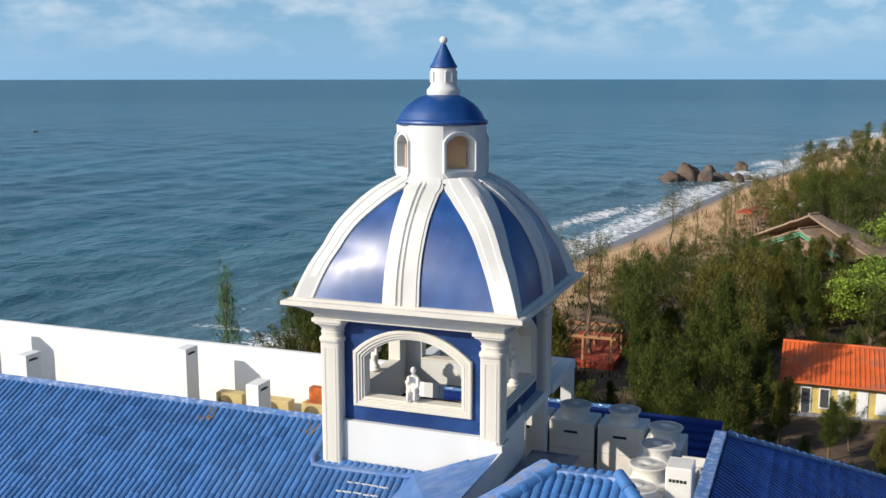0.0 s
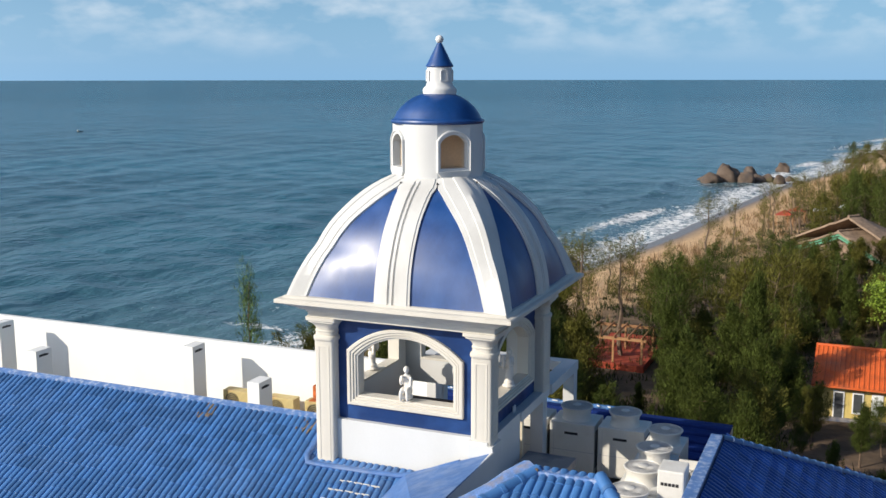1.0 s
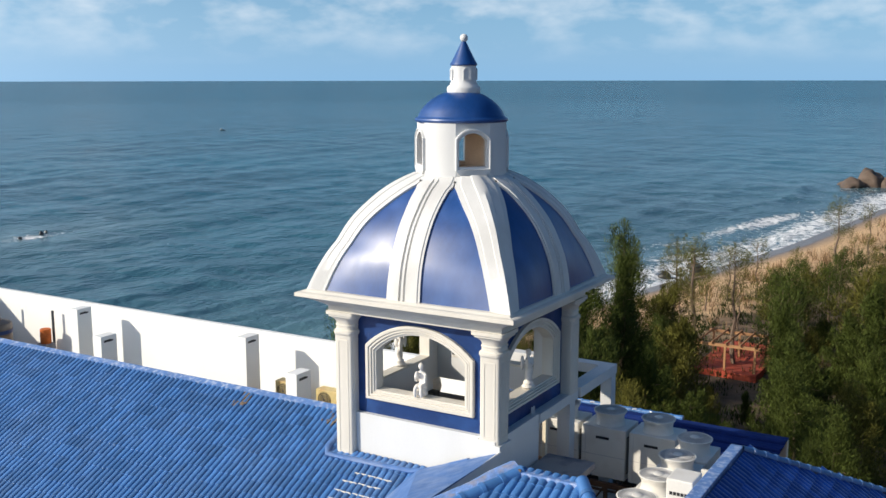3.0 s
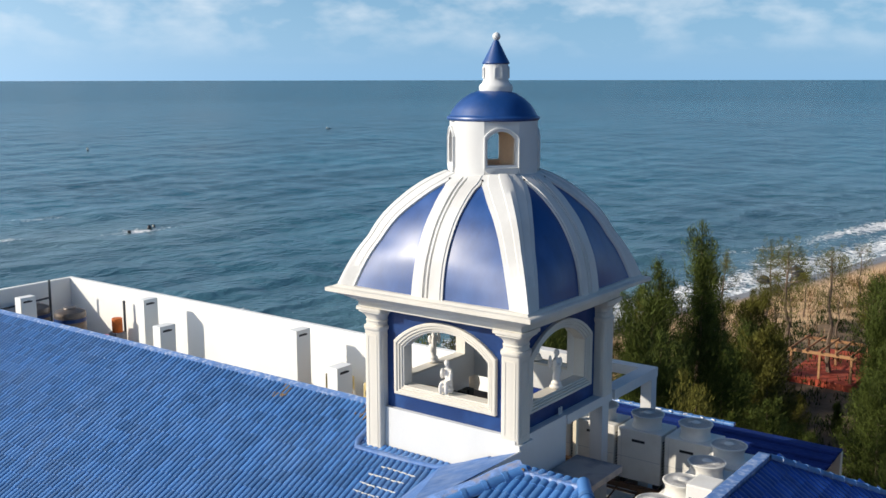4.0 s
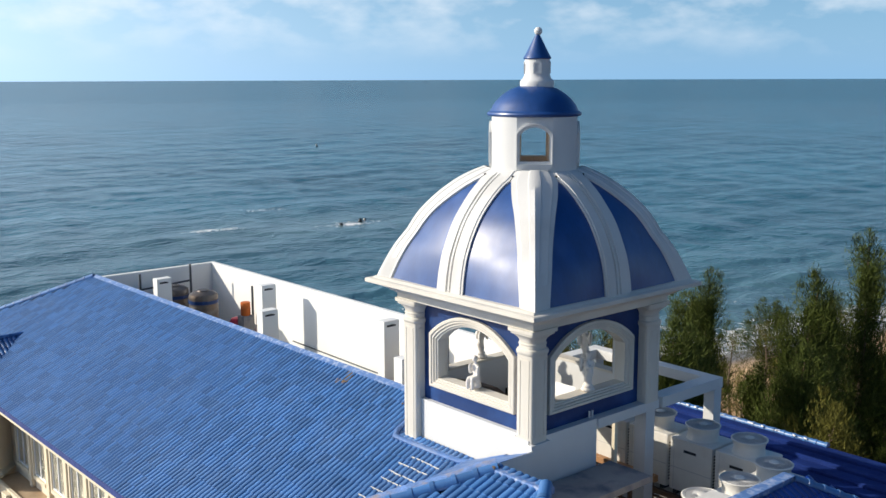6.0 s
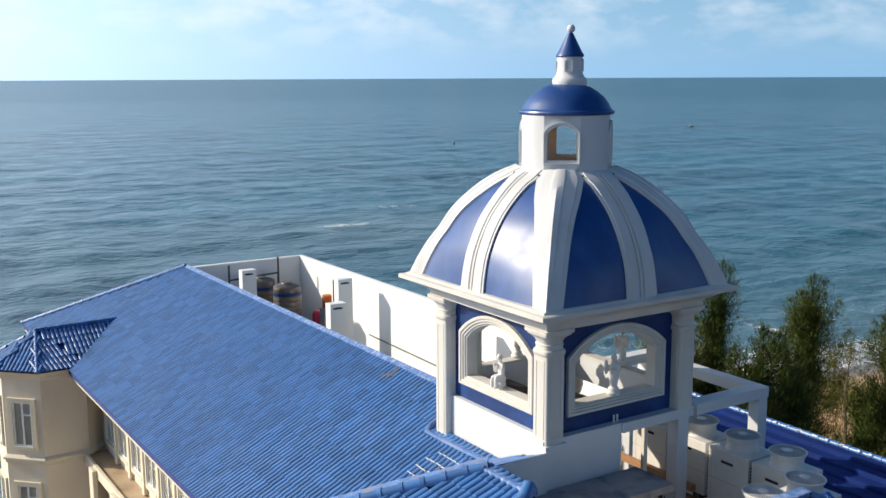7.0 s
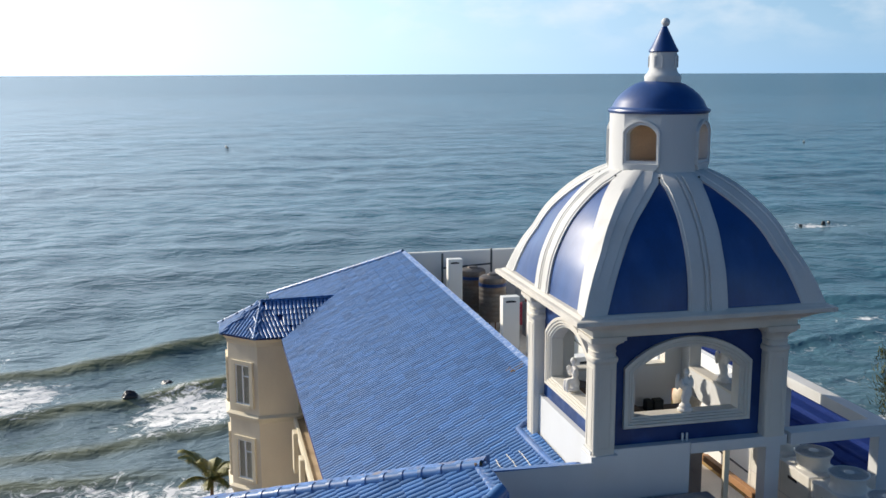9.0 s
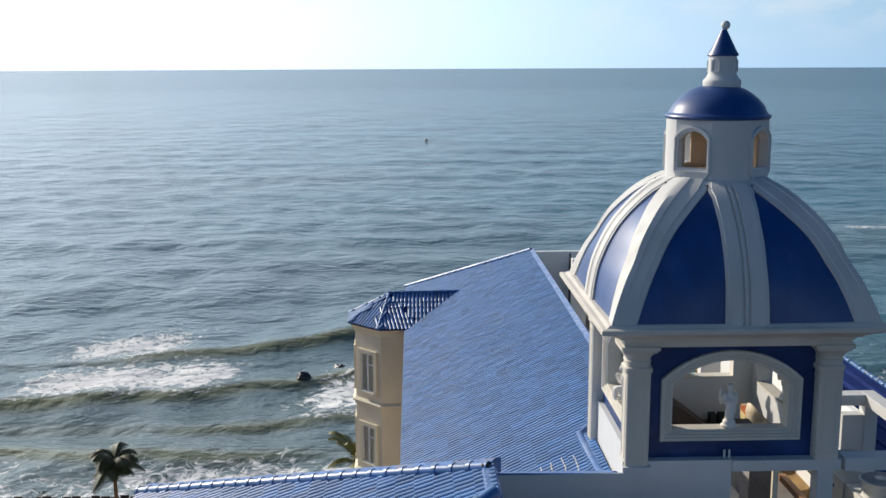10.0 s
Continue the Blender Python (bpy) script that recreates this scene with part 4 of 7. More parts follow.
        part("window_apron", loft([[pl(u, d, v) for u, d, v in ((-h, ap - 0.01, z), (h, ap - 0.01, z), (h, ap + q, z), (-h, ap + q, z))] for h, q, z in ((0.362, 0.055, 26.09), (0.27, 0.05, 25.98), (0.16, 0.0, 25.90))], cap=True), WHITE, lantern)
        part("inner_wall", arched_wall(side - 0.05, 26.06, 27.02, arch(0.290, 26.15, 26.67, 26.85, 10), pl, ap - 0.19, ap - 0.148), BUFF, lantern, "bare buff plaster lining")
        mid = ang + math.pi / 4
        outer = [[(r * math.cos(mid + a), r * math.sin(mid + a), z) for a in np.linspace(-math.pi / 8, math.pi / 8, 9)] for r, z in ((R0 - 0.14, 25.7), (R0, 25.7), (R0, 27.08), (R0 - 0.14, 27.08))]
        part("drum_wall", loft(outer, closed=False), WHITE, lantern, smooth=True)
        om, tm = Vector((math.cos(mid), math.sin(mid), 0)), Vector((-math.sin(mid), math.cos(mid), 0))
        part("inner_wall", prism([(-side + 0.06, 26.06), (side - 0.06, 26.06), (side - 0.06, 27.02), (-side + 0.06, 27.02)], lambda u, d, v, o=om, t=tm: o * d + t * u + Vector((0, 0, v)), ap - 0.19, ap - 0.15), BUFF, lantern, "bare buff plaster lining")
    part("drum_collar", lathe([(0.70, 25.80), (1.03, 25.80), (1.04, 25.88), (1.00, 25.93), (0.93, 25.965), (0.70, 25.97)], 40), RIBWHITE, lantern, smooth=True)
    part("drum_floor", lathe([(0.80, 26.0), (0.80, 26.06), (0.002, 26.06)], 32), BUFF, lantern)
    part("drum_ceiling", lathe([(0.80, 27.05), (0.80, 27.02), (0.002, 27.02)], 32), BUFF, lantern)
    part("cap_roof", lathe([(0.60, 27.030), (0.935, 27.036), (0.962, 27.055), (0.972, 27.085), (0.960, 27.115), (0.918, 27.13), (0.895, 27.160), (0.850, 27.260), (0.755, 27.380), (0.625, 27.490), (0.48, 27.580), (0.34, 27.630), (0.2, 27.650)], 48), DOMEBLUE, lantern, "blue rounded cap roof", smooth=True)
    part("finial_drum", lathe([(0.34, 27.610), (0.345, 27.660), (0.35, 27.720), (0.33, 27.760), (0.29, 27.790), (0.262, 27.860), (0.255, 27.980), (0.255, 28.190)], 32), WHITE, lantern, "white finial drum", smooth=True, m=pose(0.025, 0.045, 0))
    for k in range(4):
        ang = radians(-45 + 90 * k)
        o, t = Vector((math.cos(ang), math.sin(ang), 0)), Vector((-math.sin(ang), math.cos(ang), 0))
        pl = lambda u, d, v, o=o, t=t: o * d + t * u + Vector((0, 0, v))
        lp = [[pl(u, d, v) for u, v in lerp_loop(arch(0.085, 27.890, 28.090, 28.140, 6), arch(0.055, 27.920, 28.070, 28.105, 6), q)] for q, d in ((0, 0.235), (0, 0.272), (1, 0.272), (1, 0.250))]
        part("niche", merged(loft(lp), prism(arch(0.055, 27.920, 28.070, 28.105, 6), pl, 0.24, 0.256)), WHITE, lantern, m=pose(0.025, 0.045, 0))
    part("cone_roof", lathe([(0.2, 28.180), (0.275, 28.180), (0.285, 28.200), (0.275, 28.225), (0.24, 28.280), (0.16, 28.440), (0.09, 28.580), (0.05, 28.660)], 32), DOMEBLUE, lantern, "blue conical finial roof", smooth=True, m=pose(0.025, 0.045, 0))
    part("finial_ball", moved(lathe([(0.001, -0.085), (0.045, -0.073), (0.075, -0.04), (0.085, 0), (0.075, 0.04), (0.045, 0.073), (0.001, 0.085)], 20), pose(0.012, 0.075, 28.740)), WHITE, lantern, "white ball finial", smooth=True)
    # blue apron flashing at the foot of the south wall
    part("apron_flashing", prism([(-1.80, 20.02), (-2.04, 19.96), (-2.06, 20.05), (-1.98, 20.12), (-1.80, 20.14)], lambda u, d, v: Vector((d, u, v)), -2.10, 0.40), FLASH, tower, "blue apron flashing over the tiles")
    # rolled curb that follows the foot of the wall and climbs the valley slope
    path = [Vector(p) for p in ((-2.13, -1.02, 20.64), (-2.13, -1.5, 20.40), (-2.15, -1.92, 20.18), (-2.06, -2.07, 20.09), (-1.6, -2.06, 20.08), (-0.6, -2.03, 20.08), (0.0, -2.02, 20.10), (0.45, -2.00, 20.20), (0.9, -1.99, 20.40), (1.3, -1.97, 20.56))]
    rings = []
    for i, p in enumerate(path):
        d = (path[min(i + 1, len(path) - 1)] - path[max(i - 1, 0)]).normalized()
        sd = Vector((0, 0, 1)).cross(d).normalized()
        up = d.cross(sd)
        rings.append([p + sd * (0.075 * math.cos(a)) + up * (0.055 * math.sin(a)) for a in np.linspace(0, 2 * math.pi, 12, endpoint=False)])
    part("curb", loft(rings, cap=True), VALLEY, tower, "rounded blue mortar curb", smooth=True)
    return tower


build_tower()


# ---- crest wall, valley and near hipped roof ----
def build_wing():
    wing = thing("near_wing", "hipped blue tiled wing beside a white crest wall", "roof", kind="structure")
    part("crest_wall", prism([(1.66, 14.5), (1.957, 14.5), (1.957, 20.86), (1.935, 20.87), (1.66, 20.70)], lambda u, d, v: Vector((u, d, v)), -6.6, -2.0), WHITE, wing, "white wall with a narrow top")
    bm = bmesh.new()
    v = [bm.verts.new(p) for p in ((0.05, -2.0, 20.13), (1.95, -2.03, 20.86), (1.95, -5.6, 20.93), (-1.1, -5.2, RZ(-5.2) + 0.05))]
    bm.faces.new(v)
    w = [bm.verts.new(x.co - Vector((0, 0, 0.09))) for x in v]
    for i in range(4):
        bm.faces.new((v[i], w[i], w[(i + 1) % 4], v[(i + 1) % 4]))
    part("valley_slope", bm, VALLEY, wing, "plain blue painted slope")
    a, b = Vector((3.62, -4.56, 21.66)), Vector((4.66, -4.54, 21.70))
    dl, dr = Vector((-0.61, -0.79, -0.30)), Vector((0.61, -0.79, -0.30))
    s = 9.0
    c, d = a + dl * s, b + dr * s
    for name, pts in (("south_bed", (c, d, b, a)), ("west_bed", (c, a, Vector((a.x - 0.02, a.y, 17)), Vector((c.x - 2.5, c.y + 2, 17)))), ("east_bed", (b, d, Vector((d.x + 2.5, d.y + 2, 17)), Vector((b.x + 0.02, b.y, 17))))):
        bm = bmesh.new()
        bm.faces.new([bm.verts.new(p - Vector((0, 0, 0.03))) for p in pts])
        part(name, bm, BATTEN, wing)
    part("back_wall", box(a.x, b.x, -4.56, -4.42, 16.5, 21.62), BLUE, wing)
    up = (a - c)
    n = Vector((1, 0, 0)).cross(Vector((0, 0.79, 0.30))).normalized()
    upv = Vector((0, 0.79, 0.30)).normalized()
    L = (a.y - c.y) / upv.y
    f = slope_frame(Vector((c.x, c.y, c.z + 0.02)), (1, 0, 0), upv)
    W = d.x - c.x
    inside = lambda x, y: y < L - 0.05 and (y / L) * (a.x - c.x) < x < W - (y / L) * (d.x - b.x)
    tiled(wing, f, inside, W, L, lambda x, y: y > L - 4.2)
    ridge(wing, a + Vector((0, 0, 0.07)), c + Vector((0, 0, 0.07)))
    ridge(wing, b + Vector((0, 0, 0.07)), d + Vector((0, 0, 0.07)))
    part("top_flashing", box(a.x - 0.05, b.x + 0.08, -4.66, -4.42, 21.60, 21.73, 0.03), FLASH, wing, "weathered blue flashing")
    # weathered mortar band along the outer side of the left hip
    rs = random.Random(12)
    off = Vector((-0.26, 0.20, -0.02))
    rows = []
    for i in range(25):
        q = a.lerp(c, i / 24) + Vector((-0.05, 0.04, 0.10))
        w = rs.uniform(0.85, 1.15)
        rows.append([q, q + off * 0.5 * w + Vector((0, 0, 0.035 + rs.uniform(0, 0.02))), q + off * w, q + off * w - Vector((0, 0, 0.25)), q - Vector((0, 0, 0.2))])
    part("hip_mortar", loft(rows, cap=True), MORTAR, wing, "weathered blue-grey mortar band with rust stains", smooth=True)
    part("mortar", box(a.x - 0.09, a.x + 0.05, -4.67, -4.53, 21.64, 21.775, 0.04), RUST, wing, "rust-stained mortar")
    return wing


build_wing()

# ---- terrace, parapet, chimneys ----
FLOOR_Z = 17.8


def build_terrace():
    t = part("terrace_floor", box(-21.5, 9.0, -0.9, 6.5, FLOOR_Z - 0.3, FLOOR_Z), TERRACE)
    tagged(t, "stained concrete roof terrace floor behind the tiled slope", "floor", kind="structure")
    p = part("parapet_north", box(-21.62, -1.9, 3.8, 3.98, FLOOR_Z - 1.0, 20.58, 0.01), PARAPET)
    tagged(p, "tall white painted parapet wall, sunlit", "parapet", kind="structure")
    p = part("parapet_west", box(-21.62, -21.42, -0.82, 3.797, FLOOR_Z - 1.0, 20.58, 0.01), PARAPET)
    tagged(p, "white painted parapet end wall", "parapet", kind="structure")
    f = part("wall_foot_fillet", prism([(3.60, FLOOR_Z), (3.797, FLOOR_Z), (3.797, FLOOR_Z + 0.16), (3.76, FLOOR_Z + 0.10)], lambda u, d, v: Vector((d, u, v)), -16.0, -2.0), FOOTSTAIN)
    tagged(f, "yellow-brown stained mortar fillet along the parapet foot", "fillet", kind="structure")
    w = part("upstand_wall", box(-21.4, -1.9, T_Y + 0.03, T_Y + 0.18, FLOOR_Z, RZ(T_Y) - 0.02), WHITE)
    tagged(w, "white upstand wall below the roof's top edge", "wall", kind="structure")


build_terrace()


def build_chimneys():
    def one():
        c = thing("vent_chimney", "white rectangular vent chimney with a dark slot near its top", "chimney", "vent chimneys on the terrace")
        part("shaft", box(-0.34, 0, 0, 0.56, FLOOR_Z, 20.80, 0.012), PARAPET, c)
        bm = merged(prism([(0.10, 20.62), (0.42, 20.62), (0.44, 20.66), (0.30, 20.69), (0.10, 20.68)], lambda u, d, v: Vector((d, u, v)), -0.02, 0.004))
        part("vent_slot", bm, DARK, c, "dark vent slot")
        return c
    first = one()
    first.matrix_basis = pose(-8.25, 2.30, 0)
    for x, y, dz in ((-15.28, 2.42, -0.04), (-22.4 + 7.08 * 0, 2.4, -0.02), (-19.02, 0.35, -0.1), (-11.9, 0.42, -0.04), (-4.78, 0.2, 0.0)):
        if x > -21.5:
            copy_thing(first, pose(x, y, dz))


build_chimneys()


# ---- beams beside the tower ----
def build_pergola():
    p = thing("beam_frame", "white concrete beam frame standing on square posts", "beams", kind="structure")
    part("beam", box(1.55, 1.90, 2.0, 4.22, 20.82, 21.06, 0.012), WHITE, p)
    part("beam", box(-1.9, 1.55, 3.92, 4.22, 20.82, 21.06, 0.012), WHITE, p)
    part("post", box(1.60, 1.88, 3.93, 4.21, FLOOR_Z, 20.82, 0.012), WHITE, p)
    part("post", box(-1.9, -1.6, 3.93, 4.21, FLOOR_Z, 20.82, 0.012), WHITE, p)
    part("beam", box(-1.92, -1.58, 2.0, 3.92, 20.82, 21.055, 0.012), WHITE, p)
    part("low_wall", box(-1.88, -1.62, 3.46, 3.93, FLOOR_Z, 20.60, 0.012), WHITE, p)
    s = part("canopy_slab", box(1.88, 2.95, -3.2, 0.32, 19.93, 20.07, 0.012), CONCRETE)
    tagged(s, "stained grey concrete canopy slab beside the tower wall", "slab", kind="structure")


build_pergola()


# ---- condenser units ----
def build_condenser():
    c = thing("condenser_unit", "ivory air conditioning condenser with a round top fan", "air conditioner", "condensers beside the tower")
    W, D, H = 1.08, 0.86, 1.30
    part("casing", box(-W / 2, W / 2, -D / 2, D / 2, 0.1, H, 0.025), STEELBOX, c)
    for sx in (-1, 1):
        part("foot", box(sx * 0.4 - 0.05, sx * 0.4 + 0.05, -D / 2 + 0.03, D / 2 - 0.03, 0, 0.1), DARK, c)
    part("panel_seam", merged(box(-W / 2 + 0.02, W / 2 - 0.02, -D / 2 - 0.003, -D / 2 + 0.01, 0.62, 0.635), box(-W / 2 + 0.10, -W / 2 + 0.108, -D / 2 - 0.003, -D / 2 + 0.01, 0.15, 1.24)), GRILLE, c)
    part("label_plate", merged(box(-0.18, 0.14, -D / 2 - 0.006, -D / 2, 1.02, 1.08)), DARK, c, "dark label plate")
    part("side_grille", merged(*[box(W / 2 - 0.002, W / 2 + 0.006, -0.36, 0.36, 0.25 + 0.07 * i, 0.28 + 0.07 * i) for i in range(13)]), DARK, c, "dark louvred side grille")
    col = part("fan_collar", lathe([(0.36, H - 0.01), (0.335, H + 0.03), (0.32, H + 0.14), (0.335, H + 0.22), (0.375, H + 0.28), (0.385, H + 0.31), (0.36, H + 0.32), (0.345, H + 0.29), (0.30, H + 0.16), (0.30, H + 0.02)], 32, cap=False), STEELBOX, c, "flared ivory fan outlet", smooth=True)
    bars = [rod((0.35 * math.cos(a), 0.35 * math.sin(a), H + 0.30), (0.09 * math.cos(a), 0.09 * math.sin(a), H + 0.325), 0.006, 4) for a in np.linspace(0, 2 * math.pi, 36, endpoint=False)]
    for r in (0.13, 0.18, 0.23, 0.28, 0.33):
        bars.append(moved(lathe([(r - 0.006, 0), (r + 0.006, 0), (r + 0.006, 0.012), (r - 0.006, 0.012), (r - 0.006, 0)], 28, cap=False), pose(0, 0, H + 0.305)))
    part("fan_guard", merged(*bars), GRILLE, col, "round wire fan guard")
    part("hub_cap", lathe([(0.10, H + 0.315), (0.10, H + 0.335), (0.08, H + 0.345)], 20), STEELBOX, col, smooth=True)
    part("fan_disc", lathe([(0.30, H + 0.12), (0.30, H + 0.13)], 24), DARK, col)
    return c


def place_condensers():
    base = 19.97 - 1.30
    first = build_condenser()
    first.matrix_basis = pose(2.20, 3.08, base)
    for x in (-0.12, 1.04, 3.36):
        copy_thing(first, pose(x, 3.08, base))
    for i, y in enumerate((2.22, 1.03, -0.16, -1.36)):
        copy_thing(first, pose(4.45, y, base, 0, 0, -90))
    st = thing("equipment_stand", "rusty brown steel stand under the condensers", "steel stand")
    for y in (2.62, 3.45):
        part("rail", box(-0.6, 4.1, y - 0.05, y + 0.05, base - 0.12, base), STEEL, st)
    for x in (4.1, 4.8):
        part("rail", box(x - 0.05, x + 0.05, -2.0, 2.6, base - 0.12, base), STEEL, st)
    for x, y in ((-0.5, 2.62), (-0.5, 3.45), (0.6, 2.62), (2.3, 2.62), (4.0, 2.62), (0.6, 3.45), (2.3, 3.45), (4.0, 3.45), (4.1, -1.9), (4.8, -1.9), (4.1, 0.5), (4.8, 0.5)):
        part("leg", box(x - 0.04, x + 0.04, y - 0.04, y + 0.04, FLOOR_Z, base - 0.12), STEEL, st)
    for x in np.arange(-0.4, 4.0, 0.55):
        part("strut", rod((x, 2.62, FLOOR_Z + 0.05), (x + 0.45, 2.62, base - 0.12), 0.022, 5), STEEL, st)
    for y in np.arange(-1.8, 2.2, 0.55):
        part("strut", rod((4.8, y, FLOOR_Z + 0.05), (4.8, y + 0.45, base - 0.12), 0.022, 5), STEEL, st)
    for z in (18.1, 18.45):
        part("rail", box(-0.6, 4.1, 2.60, 2.64, z, z + 0.05), STEEL, st)
    w = thing("service_panel", "white service panel with two bent insulated pipes", "panel")
    part("board", box(4.98, 5.52, 0.92, 0.98, FLOOR_Z, 20.12, 0.01), STEELBOX, w)
    for x in (5.16, 5.28):
        part("pipe", merged(rod((x, 0.86, 19.3), (x, 0.86, 19.86), 0.035, 8), rod((x, 0.86, 19.86), (x + 0.07, 0.86, 19.94), 0.035, 8), rod((x + 0.07, 0.86, 19.94), (x + 0.12, 0.90, 19.80), 0.035, 8)), GRILLE, w, "grey bent pipe")
    b = thing("white_cabinet", "white metal equipment cabinet with illegible lettering", "cabinet")
    part("casing", box(4.92, 5.42, -1.15, -0.55, FLOOR_Z, 20.66, 0.03), STEELBOX, b)
    part("lettering", merged(*[box(4.99 + 0.07 * i, 5.045 + 0.07 * i, -1.157, -1.15, 20.36, 20.42) for i in range(5)]), DARK, b, "row of dark illegible marks")


place_condensers()


# ---- roof to the right ----
def build_side_roof():
    r = thing("side_roof", "blue tiled side roof with a pale flashing verge", "roof", kind="structure")
    a = Vector((5.80, 0.46, 20.86))
    up = Vector((-1, 0, 0.65)).normalized()
    L = 5.5
    foot = a - up * L
    f = slope_frame(Vector((foot.x, -9.0, foot.z + 0.02)), (0, 1, 0), up)
    bm = bmesh.new()
    hip = Vector((foot.x, 0.46 + (foot.x - a.x) * 1.32, foot.z))
    bm.faces.new([bm.verts.new(p) for p in (Vector((a.x, -9, a.z)), Vector((foot.x, -9, foot.z)), hip, a)])
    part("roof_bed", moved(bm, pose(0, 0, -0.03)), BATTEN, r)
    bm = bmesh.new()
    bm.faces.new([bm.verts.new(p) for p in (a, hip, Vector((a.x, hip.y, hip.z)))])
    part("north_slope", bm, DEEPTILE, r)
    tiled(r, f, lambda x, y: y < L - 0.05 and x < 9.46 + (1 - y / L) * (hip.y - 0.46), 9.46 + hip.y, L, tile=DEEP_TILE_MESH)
    ridge(r, a + Vector((0.1, 0, 0.05)), hip + Vector((0, 0, 0.05)), CAP_SMALL, 0.3)
    part("verge", box(5.66, 5.90, -9.0, 0.50, 18.2, 20.93, 0.015), FLASH, r, "pale weathered blue verge")
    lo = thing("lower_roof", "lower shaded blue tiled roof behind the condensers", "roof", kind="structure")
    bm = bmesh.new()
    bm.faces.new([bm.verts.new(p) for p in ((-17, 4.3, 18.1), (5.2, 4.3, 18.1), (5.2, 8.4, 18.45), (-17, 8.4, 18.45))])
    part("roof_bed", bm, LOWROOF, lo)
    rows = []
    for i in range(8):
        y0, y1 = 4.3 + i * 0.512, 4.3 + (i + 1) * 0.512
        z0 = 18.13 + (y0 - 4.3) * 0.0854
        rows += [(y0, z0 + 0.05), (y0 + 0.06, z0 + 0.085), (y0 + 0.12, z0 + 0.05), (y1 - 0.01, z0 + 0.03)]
    part("roof_sheet", loft([[(-17, y, z), (5.2, y, z)] for y, z in rows], closed=False), LOWROOF, lo, "ribbed navy roofing sheet with shade in its dark colour")
    ridge(lo, (-17, 8.42, 18.52), (2.3, 8.42, 18.52), CAP_SMALL, 0.3)
    rs = random.Random(4)
    for i in range(44):
        x = -16.3 + i * 0.42 + rs.uniform(-0.08, 0.08)
        part("mortar_fleck", moved(box(-0.05, 0.05 + rs.uniform(0, 0.07), -0.02, 0.02, 0, 0.03, 0.008), pose(x, 8.36, 18.53, 0, 0, rs.uniform(-40, 40))), PARAPET, lo, "white mortar fleck")
    part("outer_wall", box(-17, 5.2, 8.2, 8.4, 2.0, 18.4), CREAM, lo)


build_side_roof()


# ---- bay and facade ----
BAY = (-20.60, -6.27)


def octo(r, z, cx=BAY[0], cy=BAY[1]):
    return [Vector((cx + r * math.cos(radians(22.5 + 45 * i)), cy + r * math.sin(radians(22.5 + 45 * i)), z)) for i in range(8)]


def window_unit(parent, m, w=0.72, h=1.55, name="window"):
    """A tall casement with a top light, set in a moulded surround; local x across, z up, -y outward."""
    win = new(name)
    win.parent = parent
    win.matrix_basis = m
    t, fr = 0.045, 0.05
    part("surround", merged(box(-w / 2 - 0.16, -w / 2, -0.07, 0.02, -0.10, h + 0.14), box(w / 2, w / 2 + 0.16, -0.07, 0.02, -0.10, h + 0.14), box(-w / 2, w / 2, -0.07, 0.02, h, h + 0.14), box(-w / 2, w / 2, -0.10, 0.02, -0.12, 0.0)), TRIMCREAM, win)
    part("window_frame", merged(box(-w / 2, -w / 2 + fr, -0.03, t, 0, h), box(w / 2 - fr, w / 2, -0.03, t, 0, h), box(-w / 2 + fr, w / 2 - fr, -0.03, t, 0, fr), box(-w / 2 + fr, w / 2 - fr, -0.03, t, h - fr, h),
         box(-0.03, 0.03, -0.03, t, fr, h - fr), box(0.03, w / 2 - fr, -0.03, t, h * 0.70, h * 0.70 + 0.05)), FRAME, win, "white window frame")
    part("pane", box(-w / 2 + fr, w / 2 - fr, 0.0, 0.008, fr, h - fr), GLASS, win)
    cur = [[(-w / 2 + fr + (w - 2 * fr) * i / 24, 0.07 + 0.015 * math.sin(i * 1.9), z) for i in range(25)] for z in (0.02, h - 0.02)]
    part("curtain", loft(cur, closed=False), CURTAIN, win, "pale drawn curtain")
    return win


